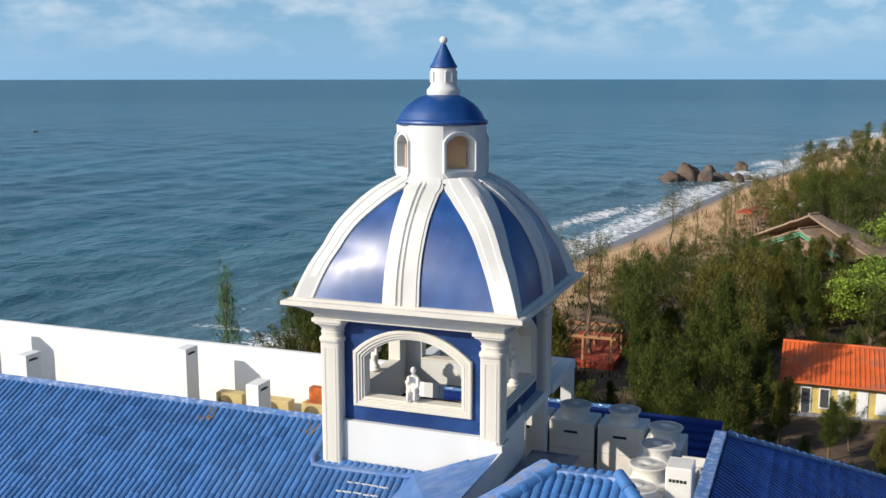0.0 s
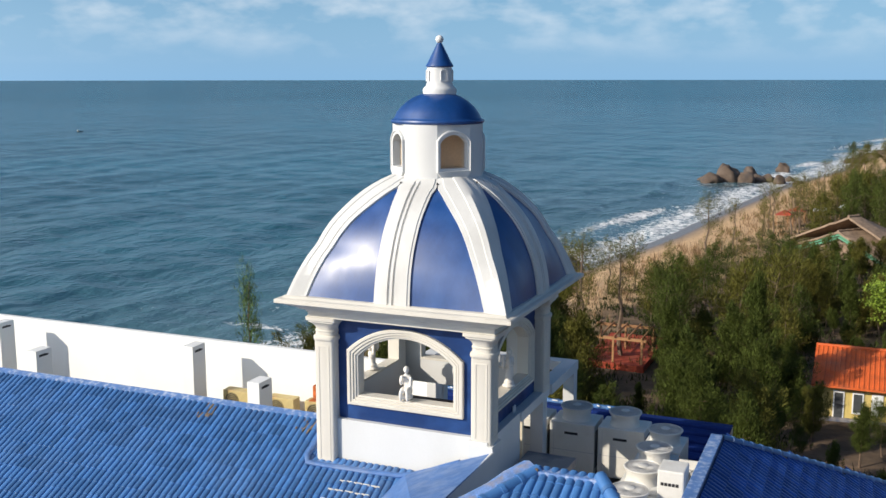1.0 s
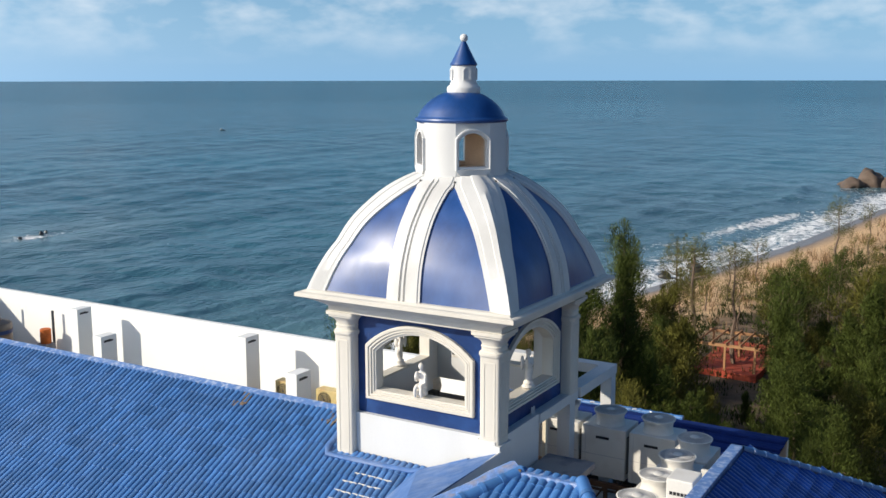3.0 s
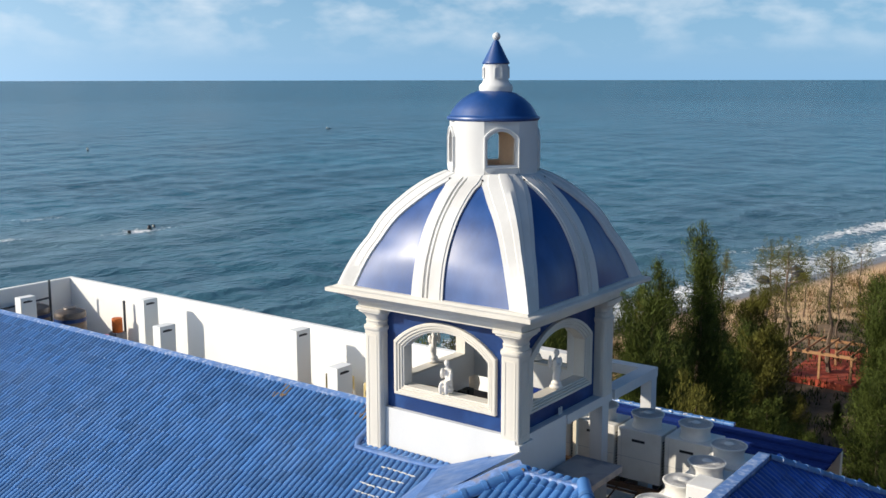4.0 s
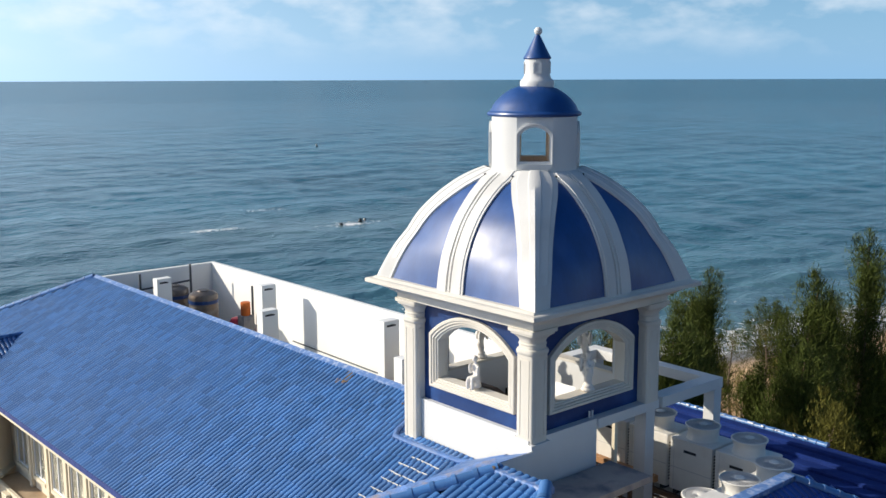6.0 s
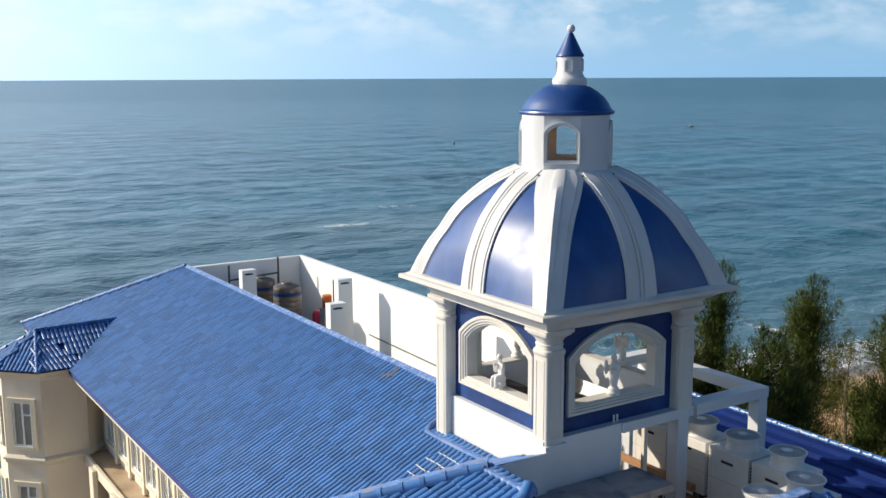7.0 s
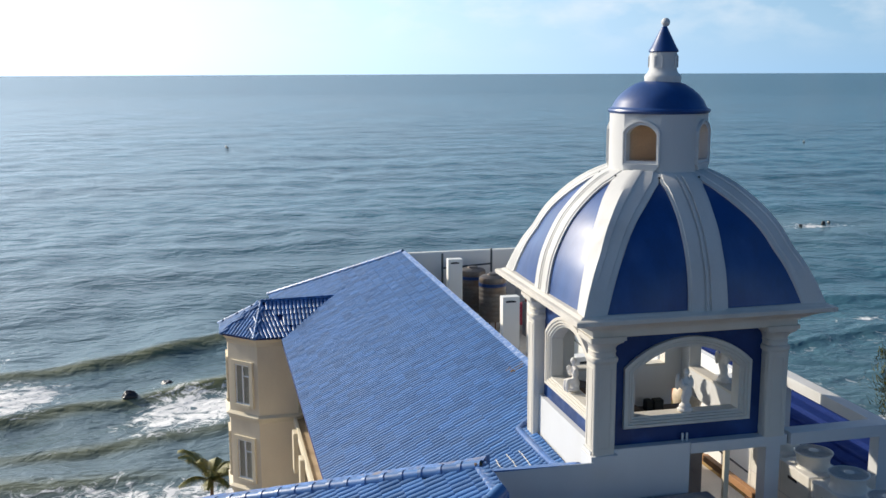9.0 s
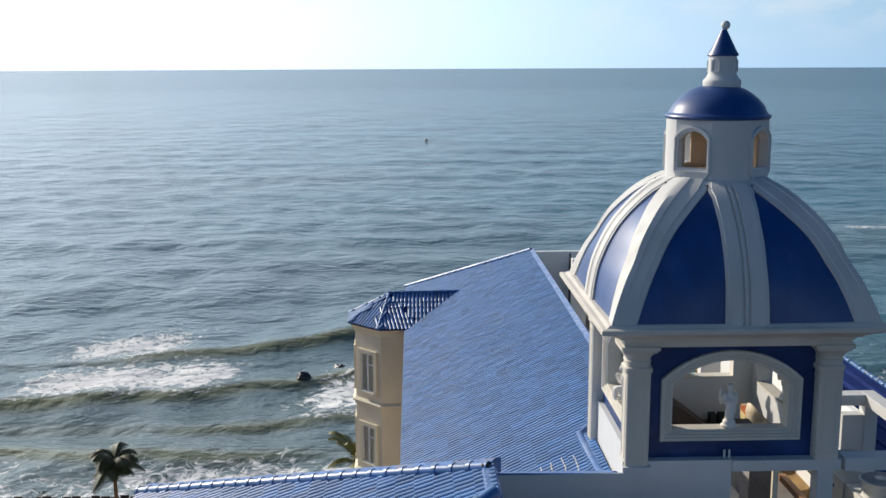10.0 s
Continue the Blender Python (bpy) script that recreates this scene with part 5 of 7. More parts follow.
def build_bay():
    bay = thing("bay_turret", "cream octagonal bay with tall windows and a blue tiled pyramid roof", "bay", kind="structure")
    part("wall", loft([octo(1.92, 6.0), octo(1.92, 18.05)], cap=True), CREAM, bay, "cream rendered wall")
    for z in (14.95, 12.0, 9.0):
        part("string_course", loft([octo(r, z + dz) for r, dz in ((1.90, -0.16), (1.98, -0.12), (1.98, -0.02), (2.07, 0.02), (2.07, 0.08), (2.00, 0.12), (1.92, 0.16))]), TRIMCREAM, bay, "pale moulded band")
    part("eave_moulding", loft([octo(r, z) for r, z in ((1.92, 17.77), (1.97, 17.81), (1.99, 17.93), (2.08, 18.03), (2.12, 18.11), (1.95, 18.13))]), TRIMCREAM, bay)
    ap = 1.92 * math.cos(math.pi / 8)
    for a in (-45, -90, -135):
        o = Vector((math.cos(radians(a)), math.sin(radians(a)), 0))
        for z in (15.45, 12.48, 9.4):
            window_unit(bay, Matrix.Translation(Vector((BAY[0], BAY[1], z)) + o * (ap + 0.01)) @ pose(0, 0, 0, 0, 0, a + 90))
    roof = new("roof")
    roof.parent = bay
    apex = Vector((BAY[0], BAY[1] - 0.43, 19.07))
    ring = octo(2.20, 18.13)
    inner_y = -3.8
    for i in range(8):
        p, q = ring[i], ring[(i + 1) % 8]
        mid = (p + q) / 2
        if mid.y > BAY[1] + 1.2:
            continue
        up = (apex - mid)
        along = (p - q) if (p - q).cross(up).z > 0 else (q - p)
        base = q if along == p - q else p
        wdt, Lh = along.length, up.length
        bm = bmesh.new()
        bm.faces.new([bm.verts.new(v - Vector((0, 0, 0.03))) for v in (p, q, apex)])
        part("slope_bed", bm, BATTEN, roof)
        f = slope_frame(base, along, up)
        tiled(roof, f, lambda x, y, wdt=wdt, Lh=Lh: (y / Lh) * wdt / 2 - 0.05 < x < wdt - (y / Lh) * wdt / 2 + 0.05, wdt, Lh - 0.1)
        ridge(roof, apex + Vector((0, 0, 0.04)), p + Vector((0, 0, 0.04)), CAP_SMALL, 0.3)
    # ridge and side slopes running back into the main slope
    back_p = Vector((BAY[0], inner_y, 19.13))
    for sg in (-1, 1):
        e0 = Vector((BAY[0] + sg * 2.033, BAY[1] + 0.84, 18.13))
        e1 = Vector((BAY[0] + sg * 2.033, -5.55, 18.15))
        bm = bmesh.new()
        bm.faces.new([bm.verts.new(v - Vector((0, 0, 0.03))) for v in (e0, apex, back_p, e1)])
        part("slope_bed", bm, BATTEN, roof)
        up = Vector((-sg * 2.033, 0, 0.96))
        along = Vector((0, 1, 0)) if sg > 0 else Vector((0, -1, 0))
        o = Vector((BAY[0] + sg * 2.033, BAY[1] - 0.6, 18.13)) if sg > 0 else Vector((BAY[0] - 2.033, -3.4, 18.13))
        f = slope_frame(o, along, up)
        Lh = up.length

        def ins(x, y, sg=sg, Lh=Lh, o=o):
            wy = o.y + sg * x
            t = y / Lh
            return wy > BAY[1] + 0.84 - t * 1.27 and wy < -5.75 + t * 2.0
        tiled(roof, f, ins, 3.4, Lh - 0.05)
    ridge(roof, back_p + Vector((0, 0, 0.05)), apex + Vector((0, 0, 0.06)), CAP_SMALL, 0.3)
    # facade under the long eave
    fac = thing("facade", "cream hotel facade with a row of balcony windows under the eave", "facade", kind="structure")
    part("wall", box(-26.0, 1.9, -4.9, -4.6, 3.0, 18.0), CREAM, fac)
    for i, x in enumerate(np.arange(-18.2, 0.5, 1.55)):
        window_unit(fac, pose(x, -4.91, 15.35), 1.05, 2.1)
        part("pilaster", box(x + 0.66, x + 0.90, -5.03, -4.9, 14.9, 17.9, 0.02), TRIMCREAM, fac)
    l = thing("balcony_ledge", "orange-brown tiled balcony ledge with white edge mouldings", "balcony", kind="structure")
    part("slab", box(-19.0, 1.9, -5.62, -4.9, 14.70, 14.88, 0.01), LEDGE, l)
    part("edge_moulding", box(-19.0, 1.9, -5.74, -5.62, 14.62, 14.98, 0.02), TRIMCREAM, l, "pale edge moulding")
    for x in np.arange(-17.6, 1.0, 2.6):
        part("bracket", box(x, x + 0.5, -5.9, -5.74, 13.4, 14.92, 0.03), TRIMCREAM, l)


build_bay()


# ---- terrace equipment ----
def build_tanks():
    t = thing("water_tank", "tarnished stainless steel water tank standing upright", "water tank", "water tanks by the end wall")
    body = [(0.05, 0.0), (0.50, 0.0)]
    z = 0.06
    for i in range(9):
        body += [(0.52, z), (0.535, z + 0.05), (0.535, z + 0.12), (0.52, z + 0.17)]
        z += 0.18
    body += [(0.51, z + 0.03), (0.42, z + 0.08), (0.22, z + 0.12), (0.2, z + 0.17), (0.05, z + 0.18)]
    part("shell", lathe(body, 36), STAINLESS, t, smooth=True)
    part("band", lathe([(0.53, 1.38), (0.545, 1.38), (0.545, 1.50), (0.53, 1.50)], 36, cap=False), BLUE, t, "dark blue label band")
    for a in np.linspace(0, 6.28, 7)[:-1]:
        part("leg", rod((0.42 * math.cos(a), 0.42 * math.sin(a), -0.45), (0.42 * math.cos(a), 0.42 * math.sin(a), 0.02), 0.03, 6), STEEL, t)
    t.matrix_basis = pose(-18.95, 2.1, FLOOR_Z + 0.45)
    copy_thing(t, pose(-20.5, 1.7, FLOOR_Z + 0.45))
    p = thing("tank_pipework", "dark steel pipes rising beside the water tanks", "pipes")
    for x, y, h in ((-20.9, 0.55, 20.6), (-20.9, 2.6, 20.75), (-17.9, 3.55, 20.2)):
        part("riser", rod((x, y, FLOOR_Z), (x, y, h), 0.045, 8), PIPE, p)
    part("cross_pipe", rod((-20.9, 0.55, 20.0), (-20.9, 2.6, 20.1), 0.035, 8), PIPE, p)
    part("cross_pipe", rod((-20.9, 1.2, 20.05), (-20.1, 1.6, 20.0), 0.03, 8), PIPE, p)
    v = thing("pressure_vessel", "small red enamel pressure vessel on the terrace", "pressure vessel")
    part("shell", moved(lathe([(0.02, 0), (0.18, 0.05), (0.25, 0.18), (0.25, 0.75), (0.18, 0.88), (0.02, 0.93)], 24), pose(0, 0, 0.25)), RED, v, smooth=True)
    for a in (0, 2.1, 4.2):
        part("leg", rod((0.2 * math.cos(a), 0.2 * math.sin(a), 0), (0.16 * math.cos(a), 0.16 * math.sin(a), 0.32), 0.02, 6), STEEL, v)
    v.matrix_basis = pose(-18.55, 3.2, FLOOR_Z)
    r = thing("rusted_drum", "rusted orange drum against the parapet", "drum")
    part("shell", lathe([(0.17, 0), (0.18, 0.02), (0.18, 0.22), (0.19, 0.24), (0.18, 0.26), (0.18, 0.48), (0.16, 0.5), (0.04, 0.48)], 28), RUSTY, r, smooth=True)
    r.matrix_basis = pose(-18.0, 3.3, FLOOR_Z + 1.32)
    st = part("drum_stand", box(-18.22, -17.78, 3.08, 3.52, FLOOR_Z, FLOOR_Z + 1.32, 0.02), CONCRETE)
    tagged(st, "grey concrete plinth under the rusted drum", "plinth")
    pp = part("wall_pipe", rod((-15.5, 3.74, FLOOR_Z + 0.75), (-2.2, 3.74, FLOOR_Z + 0.55), 0.022, 8), PIPE)
    tagged(pp, "thin dark pipe along the parapet", "pipe")


build_tanks()


def build_net():
    """A heap of net thrown along the parapet's foot, with loose cords over it."""
    nx, ny = 60, 12
    bm = bmesh.new()
    gx, gy = np.meshgrid(np.linspace(-15.9, -13.1, nx), np.linspace(3.24, 3.70, ny), indexing="ij")
    hump = np.sin(np.pi * np.linspace(0, 1, ny))[None, :] ** 0.6 * np.sin(np.pi * np.linspace(0, 1, nx))[:, None] ** 0.4
    gz = FLOOR_Z + 0.004 + hump * (0.21 + 0.08 * wobble(gx, gy, 5.0, 61) + 0.035 * wobble(gx, gy, 16.0, 62))
    gy = gy + hump * 0.05 * wobble(gx, gy, 6.0, 63)
    vs = [[bm.verts.new((gx[i, j], gy[i, j], max(gz[i, j], FLOOR_Z + 0.004))) for j in range(ny)] for i in range(nx)]
    for i in range(nx - 1):
        for j in range(ny - 1):
            bm.faces.new((vs[i][j], vs[i + 1][j], vs[i + 1][j + 1], vs[i][j + 1]))
    n = thing("fishing_net", "turquoise nylon net heaped along the foot of the parapet", "net")
    part("heap", bm, NET, n, smooth=True)
    rs = random.Random(9)
    for k in range(9):
        p = Vector((rs.uniform(-15.7, -13.9), rs.uniform(3.3, 3.45), FLOOR_Z + 0.24))
        cord = []
        for s in range(7):
            q = p + Vector((rs.uniform(0.02, 0.16), rs.uniform(-0.04, 0.09), rs.uniform(-0.04, 0.05)))
            q.z = max(q.z, FLOOR_Z + 0.03)
            cord.append(rod(p, q, 0.014, 5))
            p = q
        part("cord", merged(*cord), NET, n)


build_net()


def build_old_units():
    a = thing("old_condenser", "yellowed split air conditioning unit with a round front fan", "air conditioner", "old condensers by the parapet")
    W, D, H = 0.82, 0.34, 0.62
    part("casing", box(-W / 2, W / 2, -D / 2, D / 2, 0.08, H, 0.02), OLDAC, a)
    part("fan_opening", moved(lathe([(0.001, 0), (0.22, 0), (0.22, 0.01), (0.001, 0.012)], 24), pose(-0.12, -D / 2 - 0.001, 0.35, 90)), DARK, a)
    part("fan_guard", merged(*[moved(lathe([(q - 0.005, 0), (q + 0.005, 0), (q + 0.005, 0.012), (q - 0.005, 0.012), (q - 0.005, 0)], 20, cap=False), pose(-0.12, -D / 2 - 0.012, 0.35, 90)) for q in (0.06, 0.11, 0.16, 0.21)]), OLDAC, a)
    part("bracket", box(-0.32, -0.26, -D / 2, D / 2, 0, 0.08), STEEL, a)
    part("bracket", box(0.26, 0.32, -D / 2, D / 2, 0, 0.08), STEEL, a)
    pipes = []
    for q in (0.0, 0.05):
        pts = [Vector((W / 2, -0.05 + q, 0.3 - q)), Vector((W / 2 + 0.14, -0.08 + q, 0.32 - q)), Vector((W / 2 + 0.18, -0.05 + q, 0.12)), Vector((W / 2 + 0.3, 0.1 + q, 0.0))]
        pipes += [rod(pts[i], pts[i + 1], 0.014, 6) for i in range(3)]
    part("pipe", merged(*pipes), WHITE, a, "white insulated pipe")
    a.matrix_basis = pose(-7.4, 3.15, 18.86)
    copy_thing(a, pose(-6.0, 3.2, 18.82))
    copy_thing(a, pose(-4.3, 2.3, 19.18))
    for x, y, z in ((-7.4, 3.15, 18.86), (-6.0, 3.2, 18.82), (-4.3, 2.3, 19.18)):
        s = part("unit_plinth", box(x - 0.45, x + 0.45, y - 0.22, y + 0.22, FLOOR_Z, z, 0.01), CONCRETE)
        tagged(s, "stained concrete plinth under an old condenser", "plinth", "plinths by the parapet")
    r = thing("rusted_casing", "orange rusted metal casing standing behind an old condenser", "casing")
    part("shell", box(-4.76, -4.34, 2.62, 2.88, FLOOR_Z, 20.06, 0.05), RUSTY, r)
    q = part("rusted_cover", moved(box(-0.34, 0.36, -0.15, 0.15, 0, 0.02, 0.008), pose(-4.25, 2.3, 19.80)), RUSTY)
    tagged(q, "rusted orange cover sheet lying on an old condenser", "cover")
    n = part("blue_netting", box(-12.8, -9.6, 3.0, 3.5, FLOOR_Z, FLOOR_Z + 0.12, 0.05), surface("blue_green_netting", (0.04, 0.28, 0.36), 0.9, vary=0.4, scale=5, grain=30, bump=0.03))
    tagged(n, "heap of blue-green netting on the terrace floor", "netting")
    j = part("round_jar", moved(lathe([(0.10, 0), (0.18, 0.02), (0.27, 0.16), (0.31, 0.34), (0.29, 0.50), (0.21, 0.62), (0.20, 0.66), (0.16, 0.65)], 28), pose(-2.06, 1.86, 20.18) @ Matrix.Diagonal((1.12, 1.12, 1.0, 1))), surface("cream_glazed_jar", (0.62, 0.50, 0.34), 0.4, vary=0.15, scale=5, grain=20, bump=0.003), smooth=True)
    tagged(j, "large round cream jar on a plinth beside the old condensers", "jar")
    j = part("jar_plinth", box(-2.40, -1.80, 1.56, 2.16, FLOOR_Z, 20.18, 0.01), CONCRETE)
    tagged(j, "stained concrete plinth under a round jar", "plinth", "plinths by the parapet")
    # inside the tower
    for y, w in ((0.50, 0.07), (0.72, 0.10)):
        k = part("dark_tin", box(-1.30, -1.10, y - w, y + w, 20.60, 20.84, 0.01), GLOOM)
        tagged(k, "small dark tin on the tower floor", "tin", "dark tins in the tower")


build_old_units()


# ---- plaster figures on the sills ----
def figure(name, label, blobs, m):
    """A weathered plaster figure as one plain rounded mesh: ellipsoids (x, y, z, rx, ry, rz) fused together."""
    bm = bmesh.new()
    for x, y, z, a, b, c in blobs:
        bmesh.ops.create_uvsphere(bm, u_segments=12, v_segments=8, radius=1.0, matrix=Matrix.Translation((x, y, z)) @ Matrix.Diagonal((a, b, c, 1)))
    ob = part(name, bm, STATUE, smooth=True)
    md = ob.modifiers.new("fuse", "REMESH")
    md.mode, md.voxel_size, md.use_smooth_shade = "VOXEL", 0.016, True
    ob.matrix_basis = m
    tagged(ob, label, "statue", "statues on the tower sills")


SEATED = [(0, 0, 0.07, 0.14, 0.12, 0.08), (0.01, 0.02, 0.18, 0.11, 0.10, 0.10), (-0.04, -0.06, 0.22, 0.06, 0.14, 0.055), (0.07, -0.06, 0.24, 0.055, 0.14, 0.06), (-0.06, -0.15, 0.12, 0.04, 0.05, 0.13), (0.09, -0.16, 0.14, 0.04, 0.05, 0.13),
          (0.0, 0.03, 0.36, 0.085, 0.07, 0.13), (0, 0.02, 0.47, 0.10, 0.06, 0.06), (0.11, -0.02, 0.38, 0.032, 0.05, 0.12), (-0.10, -0.04, 0.40, 0.032, 0.06, 0.11), (-0.05, -0.09, 0.47, 0.03, 0.05, 0.07), (0, 0.0, 0.55, 0.035, 0.035, 0.05), (0, -0.01, 0.63, 0.058, 0.065, 0.075), (-0.09, 0.08, 0.12, 0.09, 0.07, 0.12)]
STANDING = [(0, 0, 0.04, 0.16, 0.14, 0.05), (0, 0, 0.11, 0.12, 0.11, 0.06), (0.0, 0.0, 0.24, 0.085, 0.08, 0.16), (0.03, 0, 0.36, 0.095, 0.085, 0.14), (0, 0.01, 0.47, 0.08, 0.07, 0.10), (0, 0.01, 0.57, 0.095, 0.065, 0.10), (0.10, -0.03, 0.55, 0.04, 0.05, 0.10), (-0.10, -0.03, 0.55, 0.04, 0.05, 0.11),
            (-0.05, -0.09, 0.52, 0.07, 0.035, 0.035), (0, 0.01, 0.68, 0.04, 0.04, 0.05), (0, 0, 0.76, 0.06, 0.065, 0.075), (-0.13, 0.08, 0.56, 0.05, 0.04, 0.16), (0.13, 0.08, 0.52, 0.05, 0.04, 0.15)]
figure("statue", "small seated white plaster statue on the sunlit sill", SEATED, pose(-0.06, -1.64, 21.552))
figure("statue", "small standing white plaster statue on a plinth", STANDING, pose(1.56, -0.04, 21.552, 0, 0, 90))
figure("statue", "small standing white plaster statue on the back sill", STANDING, pose(0.12, 1.53, 21.552, 0, 0, 200))
figure("statue", "small standing white plaster statue on the side sill", STANDING, pose(-1.66, 0.0, 21.552, 0, 0, -80))


# ---- trees ----
def crown_width(u, cone):
    """How wide the crown is at the height u from its foot (0) to its top (1)."""
    if cone:
        return 0.10 + 1.05 * (1 - u) ** 0.85 * min(1.0, 0.55 + 2.5 * u)
    return math.sin(math.pi * min(1, u * 0.80 + 0.18)) ** 0.7


def tree_mesh(seed, h, spread, leaf, dense, thin=False, blade=1.0, cone=False):
    """Trunk and limbs in one mesh; upright feathery plumes of narrow blades in another."""
    rs = random.Random(seed)
    wood, tips = [], []
    lean = Vector((rs.uniform(-0.06, 0.06), rs.uniform(-0.06, 0.06), 1))
    trunk = [Vector((0, 0, 0))]
    n = 7
    for i in range(1, n + 1):
        trunk.append(Vector((lean.x * h * i / n + rs.uniform(-0.15, 0.15), lean.y * h * i / n + rs.uniform(-0.15, 0.15), h * i / n)))
    r0 = 0.016 * h
    for i in range(n):
        wood.append(rod(trunk[i], trunk[i + 1], r0 * (1 - i / n) + 0.02, 6, r0 * (1 - (i + 1) / n) + 0.02))
    start = 0.24 if not thin else 0.5
    for b in range(dense):
        t = start + (0.98 - start) * (b / dense) + rs.uniform(-0.02, 0.02)
        k = min(n - 1, int(t * n))
        p = trunk[k].lerp(trunk[k + 1], t * n - k)
        a = rs.uniform(0, 2 * math.pi)
        env = crown_width((t - start) / (1 - start), cone)
        ln = spread * env * rs.uniform(0.5, 1.15)
        q = p + Vector((math.cos(a) * ln, math.sin(a) * ln, ln * rs.uniform(0.15, 0.6)))
        wood.append(rod(p, q, 0.035, 3, 0.012))
        plume = Vector((math.cos(a) * 0.25, math.sin(a) * 0.25, 1)) * rs.uniform(0.6, 1.3)
        # sprays along the limb, then a plume that rises from its end
        for f in ((0.5, 0.8, 1.0) if not thin else (0.7, 0.95)):
            tips.append((p.lerp(q, f) + Vector((rs.gauss(0, 0.15), rs.gauss(0, 0.15), rs.gauss(0, 0.12))), (q - p).normalized() * 0.7 + Vector((0, 0, 0.5)), 1.0, 0.30))
        for f, w in ((0.15, 0.30), (0.5, 0.22), (0.9, 0.12)):
            tips.append((q + plume * f, plume.normalized(), 1.0 - 0.3 * f, w))
    top = trunk[-1]
    for f in np.linspace(-1.6, 0.5, 9):
        tips.append((top + Vector((rs.gauss(0, 0.08), rs.gauss(0, 0.08), f)), Vector((rs.gauss(0, 0.3), rs.gauss(0, 0.3), 1)), 0.8, 0.10 + 0.12 * (0.5 - f) / 2))
    V, F = [], []
    for c, d, sc, w in tips:
        for _ in range(leaf):
            dirn = (d + Vector((rs.gauss(0, 0.5), rs.gauss(0, 0.5), rs.gauss(0.25, 0.4)))).normalized()
            ln = rs.uniform(0.14, 0.42) * sc * blade
            side = dirn.cross(Vector((rs.gauss(0, 1), rs.gauss(0, 1), rs.gauss(0, 1)))).normalized() * rs.uniform(0.009, 0.019) * blade * (1.3 if blade > 1.2 else 1.0)
            o = c + Vector((rs.gauss(0, w), rs.gauss(0, w), rs.gauss(0, w)))
            e = o + dirn * ln
            b = len(V)
            V += [tuple(o + side), tuple(e), tuple(o - side)]
            F.append((b, b + 1, b + 2))
    if not thin:
        # old dense growth within the crown
        for _ in range(int(dense * (240 if blade < 1.2 else ((230 if blade < 1.45 else 120) if blade < 1.6 else 45)))):
            t = rs.uniform(start + 0.03, 0.93)
            k = min(n - 1, int(t * n))
            env = crown_width((t - start) / (1 - start), cone)
            r = spread * 0.70 * env * rs.random() ** 0.7
            a = rs.uniform(0, 6.283)
            o = trunk[k].lerp(trunk[k + 1], t * n - k) + Vector((r * math.cos(a), r * math.sin(a), r * 0.3))
            d = Vector((rs.gauss(0, 0.45) + 0.3 * math.cos(a), rs.gauss(0, 0.45) + 0.3 * math.sin(a), 1)).normalized() * rs.uniform(0.15, 0.36) * blade
            side = d.cross(Vector((rs.gauss(0, 1), rs.gauss(0, 1), rs.gauss(0, 1)))).normalized() * (rs.uniform(0.012, 0.022) if blade < 1.2 else rs.uniform(0.016, 0.028) * blade)
            b = len(V)
            V += [tuple(o + side), tuple(o + d), tuple(o - side)]
            F.append((b, b + 1, b + 2))
    return merged(*wood), V, F


def leaf_part(name, V, F, material, parent):
    me = bpy.data.meshes.new(name)
    me.from_pydata(V, [], F)
    me.materials.append(material)
    ob = new(name, me)
    ob.parent = parent
    return ob


def make_tree(seed, h, spread, leaf, dense, mat, label, thin=False, blade=1.0, cone=False):
    t = thing("casuarina_tree", label, "tree", "trees by the beach")
    w, V, F = tree_mesh(seed, h, spread, leaf, dense, thin, blade, cone)
    part("trunk", w, BARK, t)
    leaf_part("crown", V, F, mat, t)
    return t


# the first six stand near the tower, the rest farther off with coarser sprays
SIZE = (15.0, 13.0, 17.5, 9.5, 12.0, 14.5, 12.0, 10.0, 9.0, 12.0, 13.0, 12.0, 6.0, 5.5)
KINDS = [make_tree(1, 15.0, 2.2, 105, 34, NEEDLE, "feathery dark green casuarina tree", cone=True), make_tree(2, 13.0, 2.3, 105, 32, NEEDLE2, "bushy olive casuarina tree"), make_tree(3, 17.5, 1.55, 80, 40, NEEDLE, "tall narrow green casuarina tree", cone=True),
         make_tree(4, 9.5, 2.4, 95, 26, NEEDLE, "low spreading green casuarina tree"), make_tree(5, 12.0, 1.7, 34, 22, NEEDLE2, "thin casuarina tree with bare lower limbs", True), make_tree(6, 14.5, 2.3, 105, 34, NEEDLE, "broad green casuarina tree", cone=True),
         make_tree(7, 12.0, 2.3, 9, 36, NEEDLE, "dark green casuarina tree in the grove", blade=1.8), make_tree(8, 10.0, 2.4, 9, 34, NEEDLE2, "olive casuarina tree in the grove", blade=1.8), make_tree(9, 9.0, 1.6, 5, 24, NEEDLE2, "sparse casuarina tree at the top of the beach", True, blade=1.7), make_tree(10, 12.0, 0.42, 15, 34, YOUNG, "slender young casuarina tree", True, blade=1.2),
         make_tree(11, 13.0, 2.3, 44, 32, NEEDLE, "dark green casuarina tree beside the resort path", blade=1.4, cone=True), make_tree(12, 12.0, 2.3, 44, 30, NEEDLE2, "olive casuarina tree beside the resort path", blade=1.4),
         make_tree(13, 6.0, 1.9, 22, 24, NEEDLE, "low dark green casuarina tree under the canopy", blade=1.5), make_tree(14, 5.5, 1.9, 22, 22, NEEDLE2, "low olive casuarina tree under the canopy", blade=1.5)]


def ground_z(x, y):
    d = float(x - shore(y))
    return 0.09 * d if d < 0 else min(0.13 * d, 1.7 + 0.012 * d)


